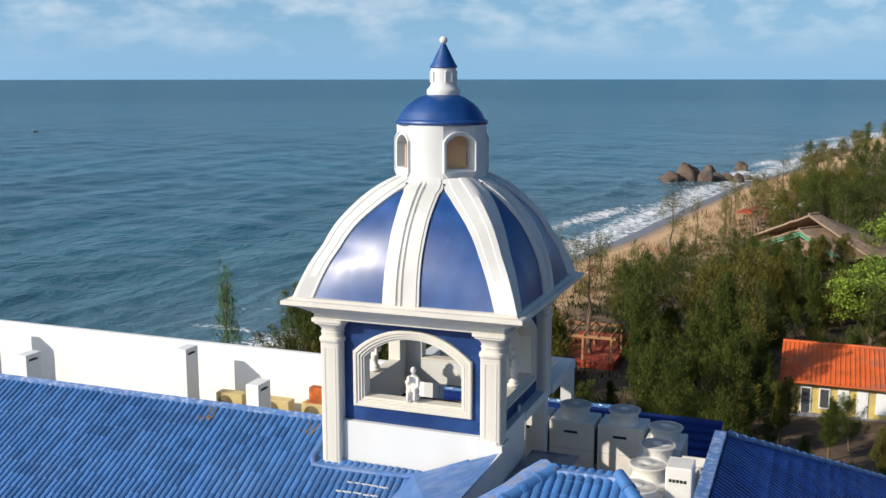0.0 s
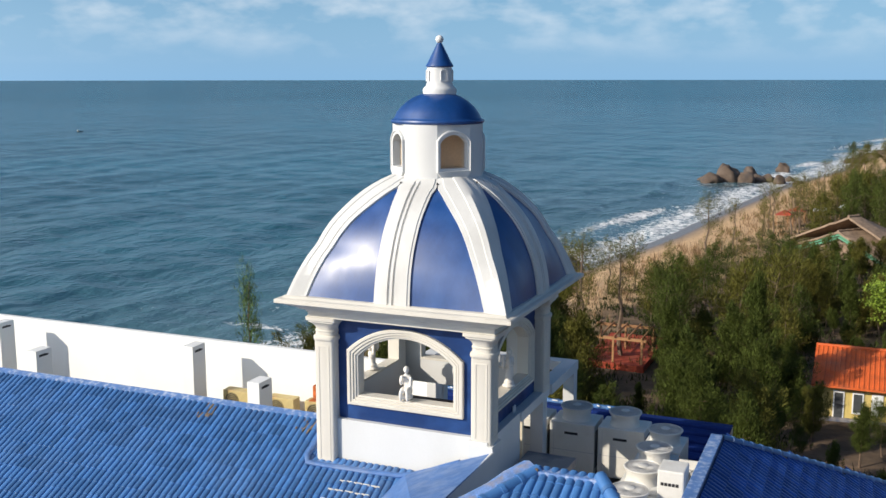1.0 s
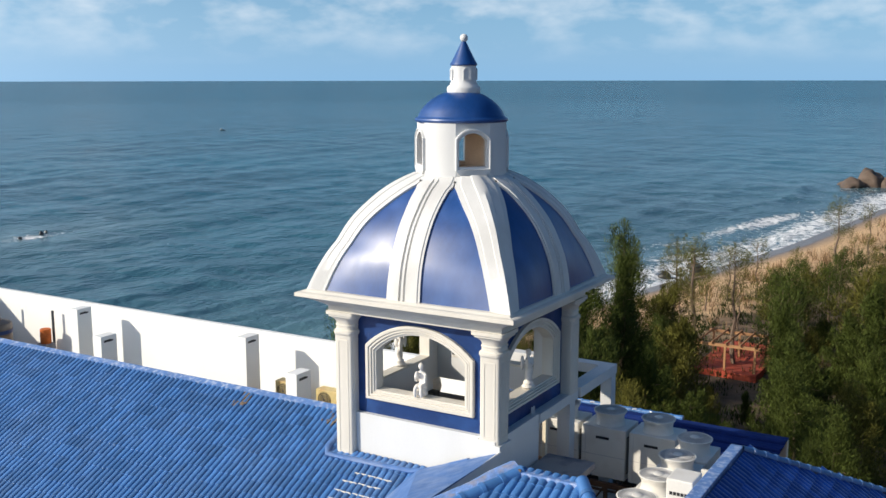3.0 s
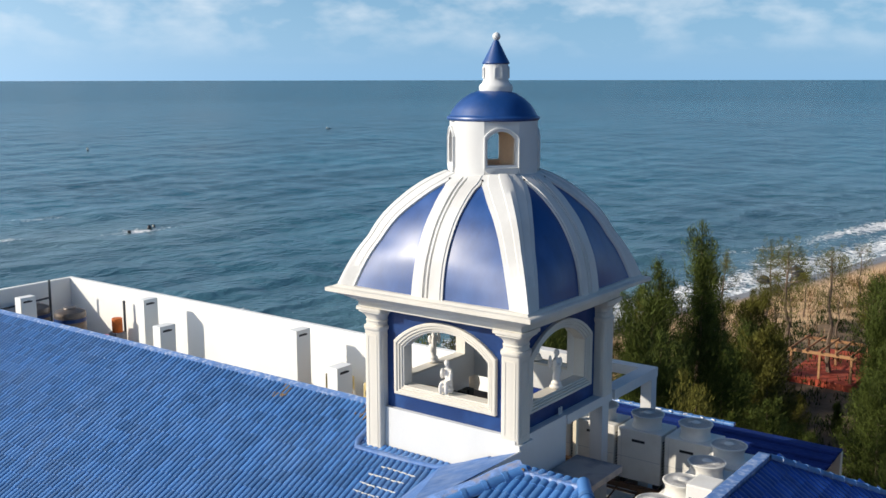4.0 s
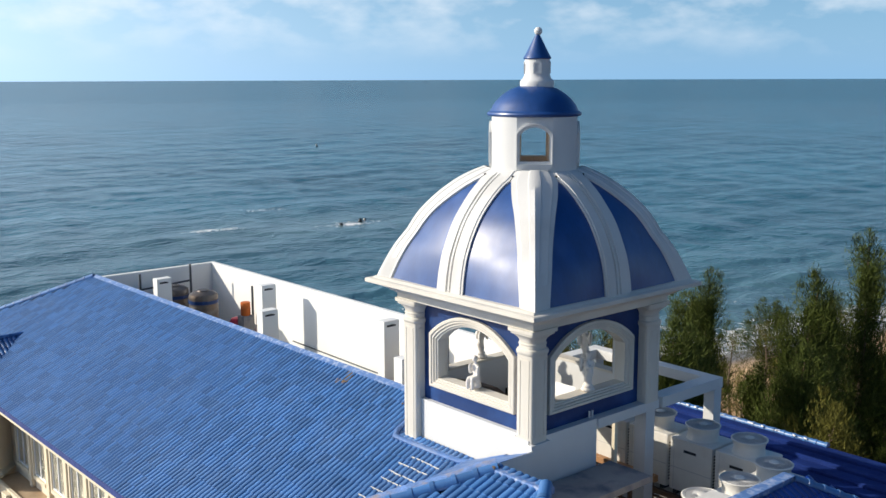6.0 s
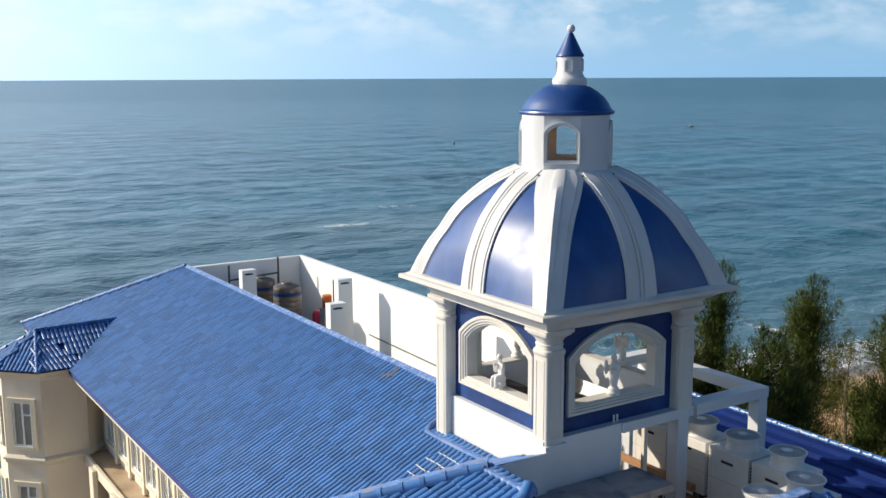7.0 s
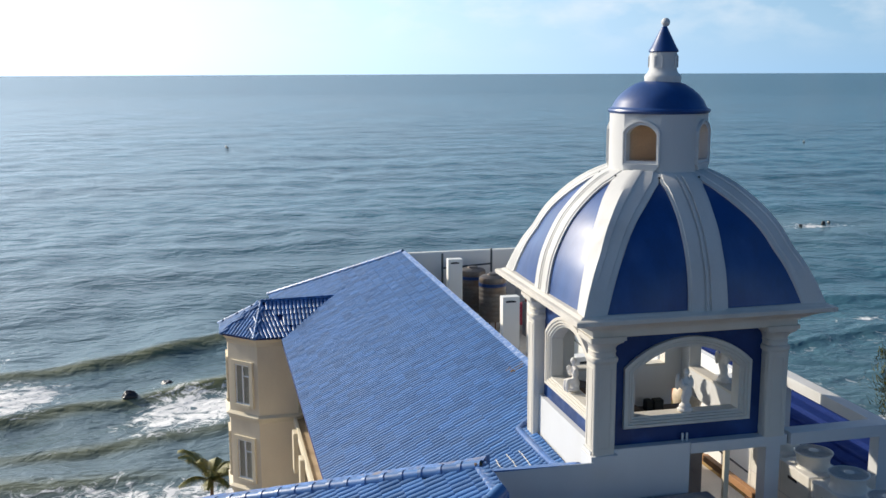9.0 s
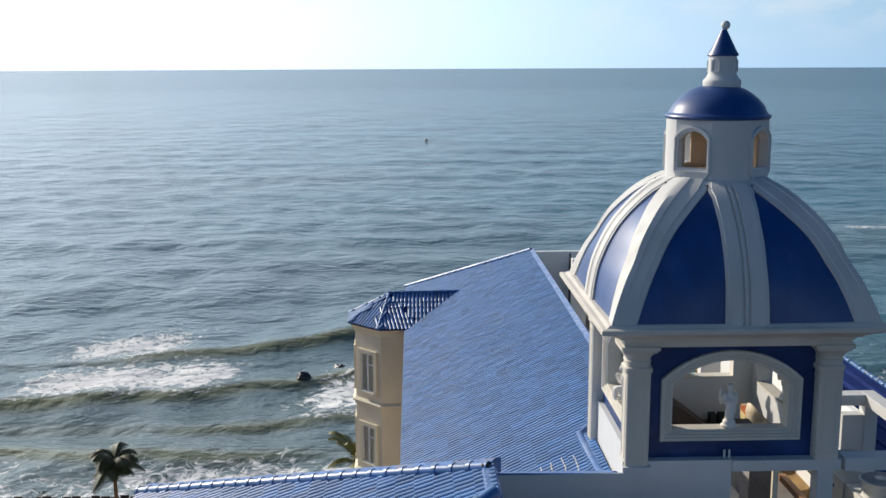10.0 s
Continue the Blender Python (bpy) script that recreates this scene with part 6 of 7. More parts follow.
def far_grove(far, rs):
    """The trees past the restaurant, too far off to count, in one mesh."""
    verts, polys, mats, at = [], [], [], 0
    look_up = {BARK: 0, NEEDLE: 1, NEEDLE2: 2}
    for x, y, k, s in far:
        m = np.array(pose(x, y, ground_z(x, y) - 0.1, 0, 0, rs.uniform(0, 360)) @ Matrix.Diagonal((s * 1.15, s * 1.15, s, 1)))
        for ch in KINDS[k].children:
            me = ch.data
            co = np.empty(len(me.vertices) * 3)
            me.vertices.foreach_get("co", co)
            verts.append(co.reshape(-1, 3) @ m[:3, :3].T + m[:3, 3])
            polys.extend(tuple(at + v for v in p.vertices) for p in me.polygons)
            mats.extend([look_up[me.materials[0]]] * len(me.polygons))
            at += len(me.vertices)
    me = bpy.data.meshes.new("far_grove")
    me.from_pydata(np.concatenate(verts).tolist(), [], polys)
    for mt in (BARK, NEEDLE, NEEDLE2):
        me.materials.append(mt)
    me.polygons.foreach_set("material_index", mats)
    tagged(new("far_grove", me), "distant grove of dark green and olive casuarina trees", "trees", kind="stuff")


def scatter_trees():
    rs = random.Random(17)
    # single trees that stand out against the water: place, kind, height of the top
    spots = [(-19.4, 21.9, 9, 18.2), (-13.2, 19.2, 2, 19.5), (-14.3, 18.6, 1, 16.3), (-9.6, 17.6, 5, 17.8), (-13.3, 25.7, 2, 18.3), (-7.3, 29.5, 2, 20.2), (-8.9, 26.5, 0, 18.3), (-11.4, 22.0, 0, 15.6), (-6.6, 21.5, 5, 16.6), (-4.4, 19.2, 1, 15.2), (-14.8, 67.6, 4, 13.8), (-17.5, 70.0, 4, 13.2),
             (-12.0, 71.0, 4, 13.0), (-20.0, 66.0, 4, 12.5), (-11.3, 116.0, 4, 12.5), (-5.6, 30.0, 0, 14.6), (1.6, 31.0, 5, 13.8), (-4.5, 38.0, 3, 8.5)]
    tries = 0
    while len(spots) < 400 and tries < 16000:
        tries += 1
        y = 15 + 250 * rs.random() ** 1.9
        sx = float(shore(y))
        x = sx + 16 + 70 * rs.random() ** 1.1
        west = max(16.7 - (y + 12.3) * 1.03, 7.4 - (y + 19.9) * 0.565) + 1.5
        if x < west or (x > 3.6 and y < 76) or (y < 17 and x > -5):
            continue
        if -14.5 < x < -9 and 66 < y < 78:
            continue
        w, v = (x - 5.0) * 0.656 + (y - 128.2) * 0.755, (x - 5.0) * 0.755 - (y - 128.2) * 0.656
        if -2.5 < w < 17 and abs(v) < 12.5:      # the restaurant's clearing
            continue
        if -9 < x < -5 and 36 < y < 60 and rs.random() < 0.6:
            continue
        if 3 < x < 22 and 74 < y < 92 and rs.random() < 0.8:
            continue
        gap = (3.1 if y < 28 else 3.9) if y < 60 else (3.7 if y < 120 else 4.0)
        if any((x - a) ** 2 + (y - b) ** 2 < gap * gap for a, b, _, _ in spots):
            continue
        beach = (x - sx) < 26
        if y < 62:
            k = rs.choice((4, 4, 3)) if beach else (rs.choice((0, 0, 1, 5, 3, 5, 2)) if y < 28 else rs.choice((10, 10, 11)))
        else:
            k = 8 if beach else rs.choice((6, 6, 7))
        top = (rs.uniform(9.5, 12.0) if beach else rs.uniform(10.5, 14.2)) if y < 60 else (rs.uniform(6.5, 10.0) if beach else rs.uniform(8.0, 12.0))
        if y < 140:                          # the canopy steps down towards the restaurant's clearing
            top = min(top, float(np.interp(y, (40, 60, 80, 100, 120, 135), (16.0, 14.0, 11.5, 9.6, 8.0, 7.0) if x < 9 else (16.0, 14.0, 10.0, 7.0, 5.4, 4.6))) * rs.uniform(0.70, 1.0))
        # a glade keeps the view to the pergola open
        line = 8.5 - (y + 19.0) * 0.222
        if abs(x - line) < 2.0 and 34 < y < 69:
            top = min(top, 28 - (y + 19.0) * 0.278 - 2.4)
            k = rs.choice((10, 11)) if y < 62 else k
        spots.append((x, y, k, top))
    # younger, lower trees fill the gaps between the tall ones
    added = 0
    for _ in range(3000):
        y = rs.uniform(22, 116)
        x = float(shore(y)) + rs.uniform(27, 66)
        west = max(16.7 - (y + 12.3) * 1.03, 7.4 - (y + 19.9) * 0.565) + 1.0
        if added >= 100 or x < west or (x > 3.6 and y < 76) or (-16 < x < -8 and 64 < y < 80) or any((x - a) ** 2 + (y - b) ** 2 < 4.4 for a, b, _, _ in spots):
            continue
        line = 8.5 - (y + 19.0) * 0.222
        if abs(x - line) < 2.0 and 30 < y < 69:
            continue
        added += 1
        spots.append((x, y, rs.choice((12, 12, 13)), rs.uniform(4.2, 7.2) if y < 80 else rs.uniform(3.6, 5.4)))
    # the wooded headland beyond the boulders
    for _ in range(48):
        y = rs.uniform(275, 470)
        spots.append((float(shore(y)) + 6 + 55 * rs.random() ** 1.3, y, rs.choice((6, 7, 7)), rs.uniform(6.5, 11.0)))
    # a looser stand between the restaurant and the bungalow
    spots += [(rs.uniform(2, 10.5), rs.uniform(84, 119), rs.choice((10, 11)), rs.uniform(6.0, 8.6)) for _ in range(16)]
    # trees before the bungalow, the low ones young
    spots += [(5.6, 53.0, 11, 7.0), (8.8, 50.5, 10, 6.6), (12.2, 47.0, 11, 6.2), (7.2, 46.0, 10, 5.4)]
    for _ in range(13):
        spots.append((rs.uniform(3.8, 15), rs.uniform(36, 55), 3, rs.uniform(3.8, 6.2)))
    spots = [(x, y, k, (top - ground_z(x, y)) / SIZE[k]) for x, y, k, top in spots]
    far = [q for q in spots if q[1] > 118 and q[2] in (6, 7, 8)]
    spots = [q for q in spots if q not in far]
    far_grove(far, rs)
    used = set()
    for x, y, k, s in spots:
        wide = rs.uniform(1.0, 1.3) * (0.5 if k == 9 else 1.0)
        m = pose(x, y, ground_z(x, y) - 0.1, 0, 0, rs.uniform(0, 360)) @ Matrix.Diagonal((s * wide, s * wide, s, 1))
        if k not in used:
            used.add(k)
            KINDS[k].matrix_basis = m
        else:
            c = copy_thing(KINDS[k], m)
            c.matrix_basis = m


scatter_trees()


def broadleaf(x, y, r, seed):
    rs = random.Random(seed)
    t = thing("broadleaf_tree", "bright green broad-leaved tree in the resort garden", "tree", "garden trees")
    wood = [rod((0, 0, 0), (0.2, 0.1, 3.2), 0.22, 7, 0.15)]
    V, F = [], []
    for i in range(90):
        a, u = rs.uniform(0, 6.28), rs.random() ** 0.5
        c = Vector((math.cos(a) * u * r, math.sin(a) * u * r, 4.4 + rs.uniform(-1.6, 1.0) + (1 - u * u) * 2.2))
        if i % 4 == 0:
            wood.append(rod((0.2, 0.1, 3.1), c, 0.06, 5, 0.02))
        for _ in range(60):
            o = c + Vector((rs.gauss(0, 0.42), rs.gauss(0, 0.42), rs.gauss(0, 0.22)))
            d = Vector((rs.gauss(0, 1), rs.gauss(0, 1), rs.gauss(0, 0.5))).normalized()
            s = d.cross(Vector((rs.gauss(0, 0.4), rs.gauss(0, 0.4), 1))).normalized() * 0.09
            b = len(V)
            V += [tuple(o), tuple(o + d * 0.16 + s), tuple(o + d * 0.34), tuple(o + d * 0.16 - s)]
            F.append((b, b + 1, b + 2, b + 3))
    part("trunk", merged(*wood), BARK, t)
    leaf_part("crown", V, F, LEAF, t)
    t.matrix_basis = pose(x, y, ground_z(x, y))


broadleaf(13.6, 92, 4.4, 3)
broadleaf(18.5, 97, 4.6, 4)
broadleaf(17.5, 128, 4.8, 5)
broadleaf(12.6, 84, 4.0, 6)


def scrub():
    """Dry shrubs between the beach and the trees, and low growth under the trees."""
    rs = random.Random(23)
    for name, mat, n, lab in (("dry_scrub", SHRUB, 420, "dry brown scrub along the top of the beach"), ("undergrowth", BRUSH, 2600, "dark green undergrowth below the trees")):
        V, F = [], []
        for _ in range(n):
            y = 16 + 250 * rs.random() ** 1.5
            x = float(shore(y)) + (rs.uniform(10, 22) if name == "dry_scrub" else rs.uniform(17, 62))
            if 4 < x < 34 and 48 < y < 74:
                continue
            z = ground_z(x, y)
            hh = rs.uniform(0.5, 2.2) if name == "dry_scrub" else rs.uniform(0.4, 1.1)
            for _ in range(26):
                o = Vector((x + rs.gauss(0, 0.5), y + rs.gauss(0, 0.5), z + rs.uniform(0, hh * 0.5)))
                d = Vector((rs.gauss(0, 0.35), rs.gauss(0, 0.35), 1)).normalized() * rs.uniform(0.3, hh)
                s = Vector((rs.gauss(0, 1), rs.gauss(0, 1), 0)).normalized() * (0.05 if name == "dry_scrub" else 0.06)
                b = len(V)
                V += [tuple(o - s), tuple(o + s), tuple(o + d)]
                F.append((b, b + 1, b + 2))
        me = bpy.data.meshes.new(name)
        me.from_pydata(V, [], F)
        me.materials.append(mat)
        tagged(new(name, me), lab, "scrub", kind="stuff")


scrub()


# ---- rocks ----
def boulder(x, y, z, a, b, c, seed, label, stone=ROCK):
    bm = bmesh.new()
    bmesh.ops.create_icosphere(bm, subdivisions=4, radius=1.0)
    off = Vector((seed * 3.1, seed * 1.7, seed))
    for v in bm.verts:
        n = v.co.normalized()
        k = 1 + 0.35 * noise.noise(n * 1.3 + off) + 0.12 * noise.noise(n * 3.5 + off)
        # worn flat faces
        for ax in ((0.3, 0.8, 0.5), (-0.8, 0.2, 0.55), (0.6, -0.7, 0.3)):
            e = Vector(ax).normalized().dot(n * k)
            if e > 0.78:
                k *= 0.78 / e * 0.6 + 0.4
        v.co = Vector((n.x * a * k, n.y * b * k, n.z * c * k))
    ob = part("boulder", bm, stone, smooth=False)
    ob.data.polygons.foreach_set("use_smooth", [True] * len(ob.data.polygons))
    ob.matrix_basis = pose(x, y, z, 0, 0, seed * 40)
    tagged(ob, label, "rock", "shore rocks")


for i, (x, y, a, b, c) in enumerate(((-27.5, 262, 4.2, 3.6, 4.6), (-31, 258, 4.2, 3.0, 2.2), (-23, 262, 2.6, 2.4, 2.6), (-20, 266, 2.2, 2, 1.6), (-17.5, 268, 2.4, 1.8, 1.5), (-14, 262, 1.9, 1.6, 2.0), (-24, 285, 2.3, 2, 2.0), (-16, 300, 2.0, 2, 2.4), (-33.5, 262, 2.0, 1.6, 1.0), (-9, 258, 1.6, 1.4, 1.2), (-12, 270, 1.4, 1.2, 1.0), (8, 360, 6, 4, 1.6), (16, 380, 8, 4, 1.8), (3, 340, 4, 3, 1.2))):
    boulder(x, y, 0.2, a, b, c, i + 1, "large brown weathered boulder at the water's edge")
for i, (x, y, a) in enumerate(((-69.8, -15.75, 0.66), (-30.5, 122, 1.3), (-32.5, 127, 1.0), (-34, 118, 0.8), (-142.6, 95.0, 0.34), (-144.0, 100.5, 0.42), (-145.2, 102.4, 0.28))):
    boulder(x, y, 0.25, a * 1.1, a, a * 0.95, i + 20, "dark wave-washed rock in the surf", WETROCK)
boulder(-72.8, -12.65, 0.18, 0.55, 0.85, 0.38, 44, "low dark rock awash in white surf", WETROCK)


# ---- resort houses ----
def gable_house(name, label, x0, x1, y0, y1, wall_h, ridge_h, roofmat, wallmat, wz):
    h = thing(name, label, "house")
    z = wz
    yc = (y0 + y1) / 2
    part("wall", box(x0, x1, y0, y1, z, z + wall_h), wallmat, h, "painted wall")
    ov = 0.7
    for sg, ye in ((-1, y0 - ov), (1, y1 + ov)):
        eave_z = z + wall_h - 0.1
        a, b = Vector((x0 - ov, ye, eave_z)), Vector((x1 + ov, ye, eave_z))
        c, d = Vector((x1 + ov, yc, z + ridge_h)), Vector((x0 - ov, yc, z + ridge_h))
        nrm = Vector((0, 0, 0.14))
        bm = bmesh.new()
        lo = [bm.verts.new(p) for p in (a, b, c, d)]
        hi = [bm.verts.new(p + nrm) for p in (a, b, c, d)]
        bm.faces.new(lo)
        bm.faces.new(hi)
        for i in range(4):
            bm.faces.new((lo[i], lo[(i + 1) % 4], hi[(i + 1) % 4], hi[i]))
        rf = part("roof", bm, roofmat, h, "orange tiled roof slope" if roofmat is ORANGE else "thatched roof slope")
        if roofmat is ORANGE:
            n = int((x1 - x0 + 2 * ov) / 0.35)
            for i in range(n):
                part("tile_roll", rod(a.lerp(b, (i + 0.5) / n) + nrm, d.lerp(c, (i + 0.5) / n) + nrm, 0.055, 5), ORANGE, rf)
    part("ridge_cap", rod((x0 - ov, yc, z + ridge_h + 0.15), (x1 + ov, yc, z + ridge_h + 0.15), 0.14, 8), roofmat, h)
    for xx in (x0, x1 - 0.12):
        part("gable", prism([(y0, z + wall_h), (y1, z + wall_h), (yc, z + ridge_h - 0.04)], lambda u, d, v: Vector((d, u, v)), xx, xx + 0.12), wallmat, h)
    return h


def thatch_gable(parent, half, eave, apex, x0, x1, hip=None):
    """One thatched gable roof over local x0..x1, with a lumpy surface, worn edges and a thick verge; it falls away behind hip."""
    for sg in (-1, 1):
        top, low = [], []
        for i in range(13):
            x = x0 + (x1 - x0) * i / 12
            crown = apex if hip is None or x < hip else apex + (eave - apex) * (x - hip) / (x1 - hip)
            a, b = [], []
            for k in range(11):
                u = k / 10
                rag = 0.22 * noise.noise(Vector((x * 0.9, sg * 5.0, half))) if k == 10 else 0.0
                z = crown + (eave - crown) * (u + rag * 0.1) + 0.16 * noise.noise(Vector((x * 0.7, sg * u * half * 0.7, apex)))
                a.append((x, sg * (half * u + rag), z))
                b.append((x, sg * (half * u + rag), z - 0.30))
            top.append(a)
            low.append(b[::-1])
        part("thatch_slope", loft([t + l for t, l in zip(top, low)], cap=True), THATCH, parent, "greyed thatched slope")
    end = hip or x1
    part("ridge_roll", merged(*[rod((x0 + (end - x0) * i / 8, 0, apex + 0.05 * (i % 2)), (x0 + (end - x0) * (i + 1) / 8, 0, apex + 0.05 * ((i + 1) % 2)), 0.20, 7) for i in range(8)]), THATCH, parent)


def beach_restaurant():
    """A large open thatched hall whose lower front gable stands before a higher one."""
    t = thing("beach_restaurant", "open beach restaurant under stepped greyed thatched roofs with green gable boards", "restaurant")
    thatch_gable(t, 11.0, 2.5, 7.0, 1.2, 15.0, 3.2)
    thatch_gable(t, 8.4, 2.0, 5.1, -0.6, 4.0)
    for x, drop, span, stuff in ((-0.42, 0.34, 8.0, GREEN), (-0.30, 0.75, 7.2, GREEN), (-0.34, 1.30, 6.4, THATCH)):
        sl = 3.1 / 8.4
        for sg in (-1, 1):
            part("barge_board", prism([(0, 5.1 - drop), (sg * span, 5.1 - drop - sl * span), (sg * span, 4.82 - drop - sl * span), (0, 4.82 - drop)], lambda u, d, v: Vector((d, u, v)), x, x + 0.10), stuff, t, "faded green barge board" if stuff is GREEN else "thatched inner verge")
    part("gable_screen", prism([(-6.6, 1.1), (6.6, 1.1), (0, 3.5)], lambda u, d, v: Vector((d, u, v)), 0.6, 0.7), THATCH, t, "woven gable screen")
    part("back_wall", box(13.2, 13.4, -9.0, 9.0, 0, 2.6), DARKROOM, t, "back wall with the hall's dimness in its colour")
    for x in (0.2, 4.8, 9.4, 14.0):
        for y in (-7.4, -2.5, 2.5, 7.4):
            part("post", rod((x, y, -0.5), (x, y, 2.2), 0.13, 7), BARK, t)
    t.matrix_basis = pose(5.0, 128.2, 2.0, 0, 0, 49)


def build_houses():
    h = gable_house("bungalow", "yellow bungalow under an orange tiled roof", 5.8, 24.0, 60.6, 70.5, 2.7, 4.3, ORANGE, YELLOW, 2.2)
    for i in range(9):
        x = 6.7 + i * 1.35
        k = "door" if i in (0, 3) else "window"
        lo = 2.2 if k == "door" else 2.75
        ob = part(k, box(x, x + 0.8, 60.52, 60.62, lo, 4.45), FRAME, h, "pale door" if k == "door" else "pale shuttered window")
        part("pane", box(x + 0.1, x + 0.7, 60.49, 60.52, lo + 0.15, 4.3), DARKROOM if i in (0, 1) else CURTAIN, ob)
    part("plinth", box(5.6, 24.2, 60.2, 60.6, 2.0, 2.35), CONCRETE, h)
    beach_restaurant()
    # The dimness under these thatched roofs is put into the wall colour.
    gable_house("thatched_annex", "low thatched annex beside the beach restaurant", 18.0, 30.0, 106, 115, 2.4, 4.0, THATCH, DARKROOM, 2.0)
    gable_house("far_pavilion", "far thatched pavilion among the trees", 20, 34, 200, 212, 4.0, 8.0, THATCH, DARKROOM, 2.0)
    f = part("red_paving", box(-14.9, -9.3, 67.9, 79.0, 1.4, 2.5, 0.03), BRICKRED)
    tagged(f, "raised red tiled paving below the timber pergola", "paving", kind="structure")
    p = thing("timber_pergola", "orange timber pergola frame beside the hut", "pergola")
    for x in (-14.6, -12.2, -9.6):
        for y in (68.4, 73.4):
            part("post", box(x - 0.09, x + 0.09, y - 0.09, y + 0.09, 2.5, 4.6), TIMBER, p)
    for y in (68.4, 73.4):
        part("beam", box(-15.0, -9.2, y - 0.1, y + 0.1, 4.6, 4.85), TIMBER, p)
    for x in np.arange(-14.6, -9.3, 1.25):
        part("rafter", box(x - 0.05, x + 0.05, 68.1, 73.7, 4.85, 5.0), TIMBER, p)
    for i, (x, y, m) in enumerate(((-3.6, 172, BRICKRED), (0.6, 174, FRAME), (2.2, 171, BRUSH), (-5.2, 166, BRICKRED), (4.4, 178, FRAME))):
        u = thing("beach_stall", "small canvas beach stall with a sloping top", "stall", "beach stalls")
        part("canopy", loft([[(sx * 1.5, sy * 1.3, 2.2) for sx, sy in ((-1, -1), (1, -1), (1, 1), (-1, 1))], [(sx * 0.2, sy * 0.2, 3.0) for sx, sy in ((-1, -1), (1, -1), (1, 1), (-1, 1))]], cap=True), m, u)
        for sx in (-1, 1):
            for sy in (-1, 1):
                part("pole", rod((sx * 1.4, sy * 1.2, 0), (sx * 1.4, sy * 1.2, 2.25), 0.05, 6), TIMBER, u)
        u.matrix_basis = pose(x, y, ground_z(x, y))


build_houses()


# ---- low shore in front of the hotel ----
def palm(x, y, h, seed, label, fronds, reach, lift, leaf):
    """A palm: fronds that start between the two angles of lift, each with two rows of leaflets."""
    rs = random.Random(seed)
    t = thing("palm_tree", label, "palm", "palms by the surf")
    segs = [rod((0.03 * i, 0, h * i / 6), (0.03 * (i + 1), 0, h * (i + 1) / 6), 0.16 - 0.012 * i, 8, 0.155 - 0.012 * i) for i in range(6)]
    part("trunk", merged(*segs), BARK, t)
    for k in range(fronds):
        a = k * 2.4 + rs.uniform(-0.3, 0.3)
        rise = rs.uniform(*lift)
        ln = rs.uniform(*reach)
        V, F = [], []
        pts = [Vector((math.cos(a) * ln * u, math.sin(a) * ln * u, h + rise * ln * u - 1.1 * ln * u * u * (0.55 + 0.3 * rise))) for u in np.linspace(0.02, 1, 12)]
        side = Vector((-math.sin(a), math.cos(a), 0))
        for i in range(11):
            p, q = pts[i], pts[i + 1]
            d = (q - p).normalized()
            for sg in (-1, 1):
                for s in (0.0, 0.33, 0.67):
                    o = p.lerp(q, s)
                    L = 0.60 * math.sin(math.pi * min(0.95, (i + s + 1.5) / 13)) + 0.1
                    tip = o + side * sg * L * 0.8 + d * L * 0.5 - Vector((0, 0, L * 0.45))
                    b = len(V)
                    V += [tuple(o), tuple(o + d * 0.09), tuple(tip)]
                    F.append((b, b + 1, b + 2))
            b = len(V)
            V += [tuple(p - side * 0.02), tuple(p + side * 0.02), tuple(q)]
            F.append((b, b + 1, b + 2))
        leaf_part("frond", V, F, leaf, t)
    t.matrix_basis = pose(x, y, ground_z(x, y))


palm(-33.3, -21.9, 6.0, 1, "dark wind-ragged palm tree with drooping fronds by the surf", 24, (0.9, 1.8), (-0.5, 1.5), PALMLEAF)
palm(-37.6, -9.0, 4.5, 4, "young yellow-green palm with upright fronds beside the bay", 16, (1.3, 2.0), (0.9, 2.8), YOUNGPALM)


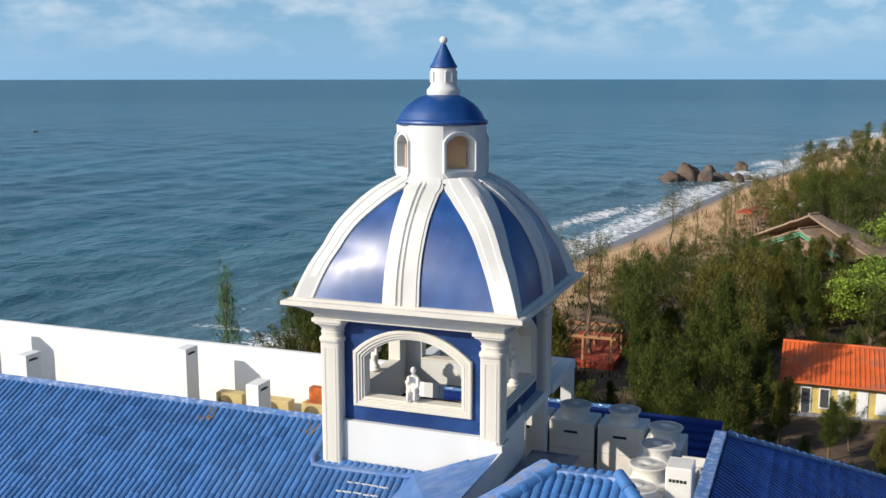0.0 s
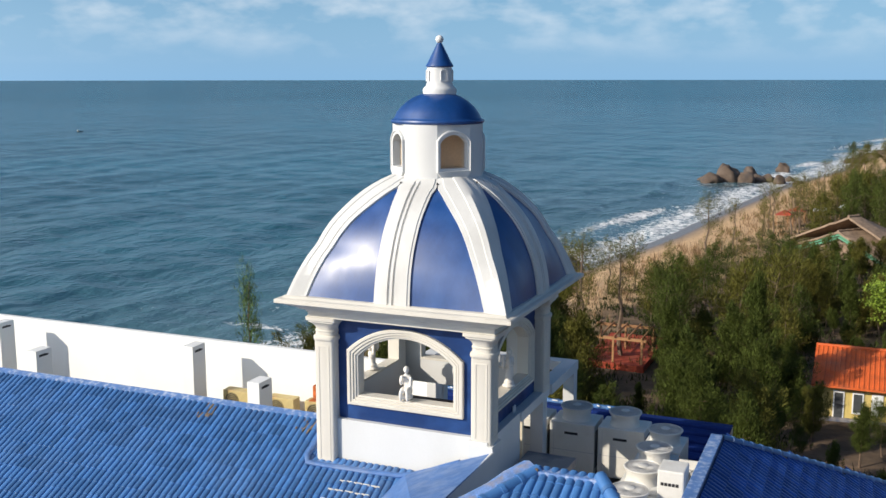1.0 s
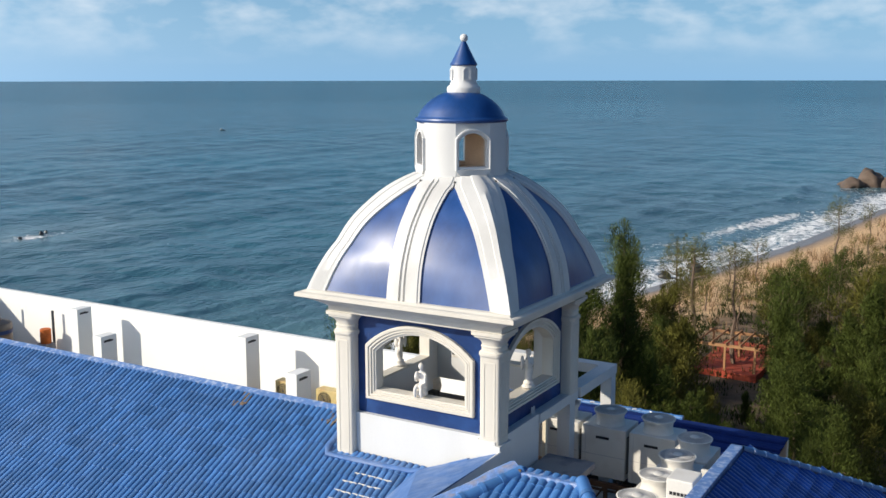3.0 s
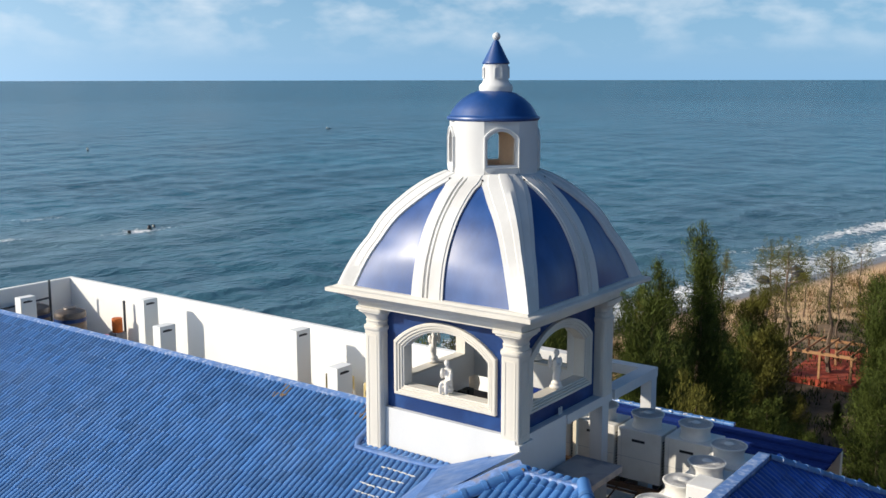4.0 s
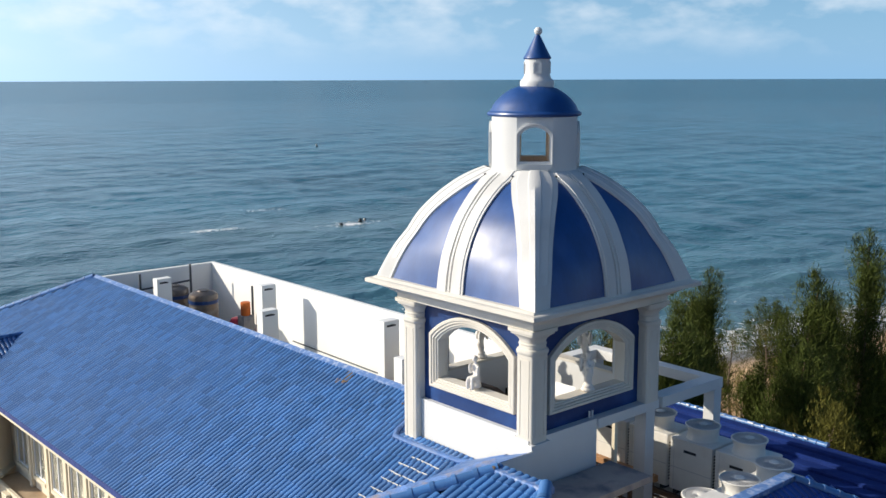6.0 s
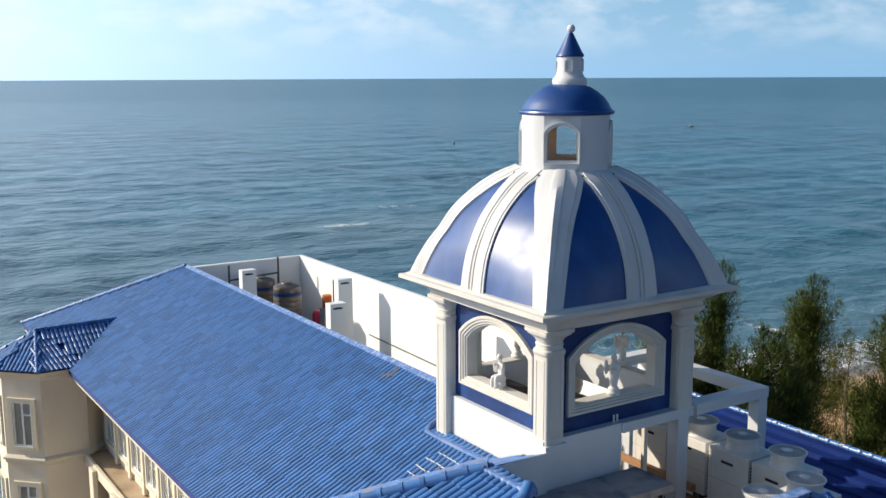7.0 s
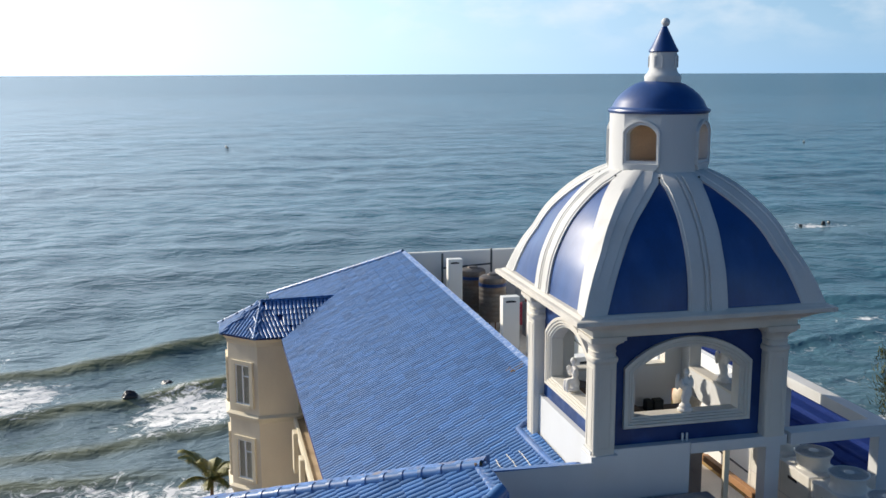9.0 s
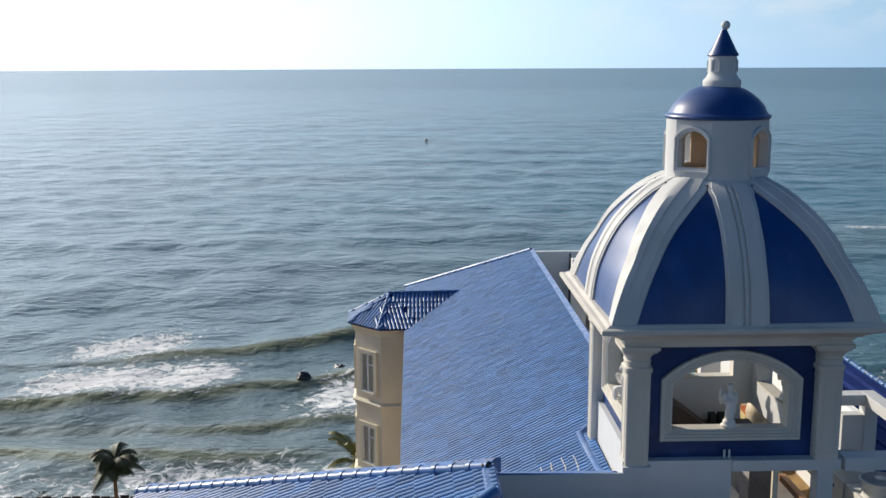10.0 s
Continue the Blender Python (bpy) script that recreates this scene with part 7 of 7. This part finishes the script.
def shore_bush(x, y, h, seed):
    """A wind-cut coastal bush: forked stems and many small leaves."""
    rs = random.Random(seed)
    t = thing("shore_bush", "wind-cut olive and tan bush near the surf", "bush", "bushes by the surf")
    wood, V, F = [], [], []
    for i in range(16):
        a, u = rs.uniform(0, 6.28), rs.random() ** 0.5
        c = Vector((math.cos(a) * u * h * 0.4, math.sin(a) * u * h * 0.4, h * rs.uniform(0.5, 1.0) * (1 - 0.3 * u)))
        wood.append(rod((0, 0, 0), c, 0.05, 5, 0.015))
        for _ in range(70):
            o = c + Vector((rs.gauss(0, 0.28), rs.gauss(0, 0.28), rs.gauss(-0.1, 0.32)))
            d = Vector((rs.gauss(0, 0.7), rs.gauss(0, 0.7), rs.gauss(0.4, 0.6))).normalized() * rs.uniform(0.15, 0.4)
            s = d.cross(Vector((rs.gauss(0, 1), rs.gauss(0, 1), 1))).normalized() * 0.035
            b = len(V)
            V += [tuple(o), tuple(o + d * 0.5 + s), tuple(o + d), tuple(o + d * 0.5 - s)]
            F.append((b, b + 1, b + 2, b + 3))
    part("stems", merged(*wood), BARK, t)
    leaf_part("foliage", V, F, NEEDLE2 if seed % 2 else SHRUB, t)
    t.matrix_basis = pose(x, y, ground_z(x, y) - 0.05)


for i, (x, y, h) in enumerate(((-38.6, -8.2, 2.8), (-36.5, -12.2, 2.6), (-36.6, -27.0, 3.0), (-37.2, -20.2, 3.3), (-35.4, -24.0, 2.6), (-36.0, -17.5, 2.6))):
    shore_bush(x, y, h, i + 51)


def shore_fence():
    f = thing("shore_fence", "low dark timber fence along the shore", "fence")
    for i in range(26):
        y = -32 + i * 0.55
        part("board", box(-36.4, -36.34, y, y + 0.48, 2.0, 3.8 + 0.06 * math.sin(i * 2.3)), DARK, f)
    part("rail", box(-36.34, -36.28, -32, -17.6, 3.2, 3.3), STEEL, f)


shore_fence()


# ---- boats far out ----
def boat(x, y, turn):
    b = thing("fishing_boat", "small dark fishing boat far out on the sea", "boat", "boats far out")
    hull = loft([[(-2.6, 0, 0.5), (-2.2, 0.5, 0.45), (1.6, 0.75, 0.5), (3.2, 0, 0.95), (1.6, -0.75, 0.5), (-2.2, -0.5, 0.45)], [(-2.2, 0, -0.2), (-1.8, 0.3, -0.2), (1.2, 0.4, -0.2), (2.3, 0, -0.1), (1.2, -0.4, -0.2), (-1.8, -0.3, -0.2)]], cap=True)
    part("hull", hull, DARK, b)
    part("cabin", box(-1.8, -0.4, -0.45, 0.45, 0.45, 1.5, 0.05), STEELBOX, b)
    part("mast", rod((0.3, 0, 0.4), (0.3, 0, 2.4), 0.05, 6), STEEL, b)
    b.matrix_basis = pose(x, y, 0.3, 0, 0, turn) @ Matrix.Diagonal((0.6, 0.6, 0.6, 1))


for x, y, turn in ((-362, -0.6, 20), (-367, 390, 60), (-330, 215, -30)):
    boat(x, y, turn)
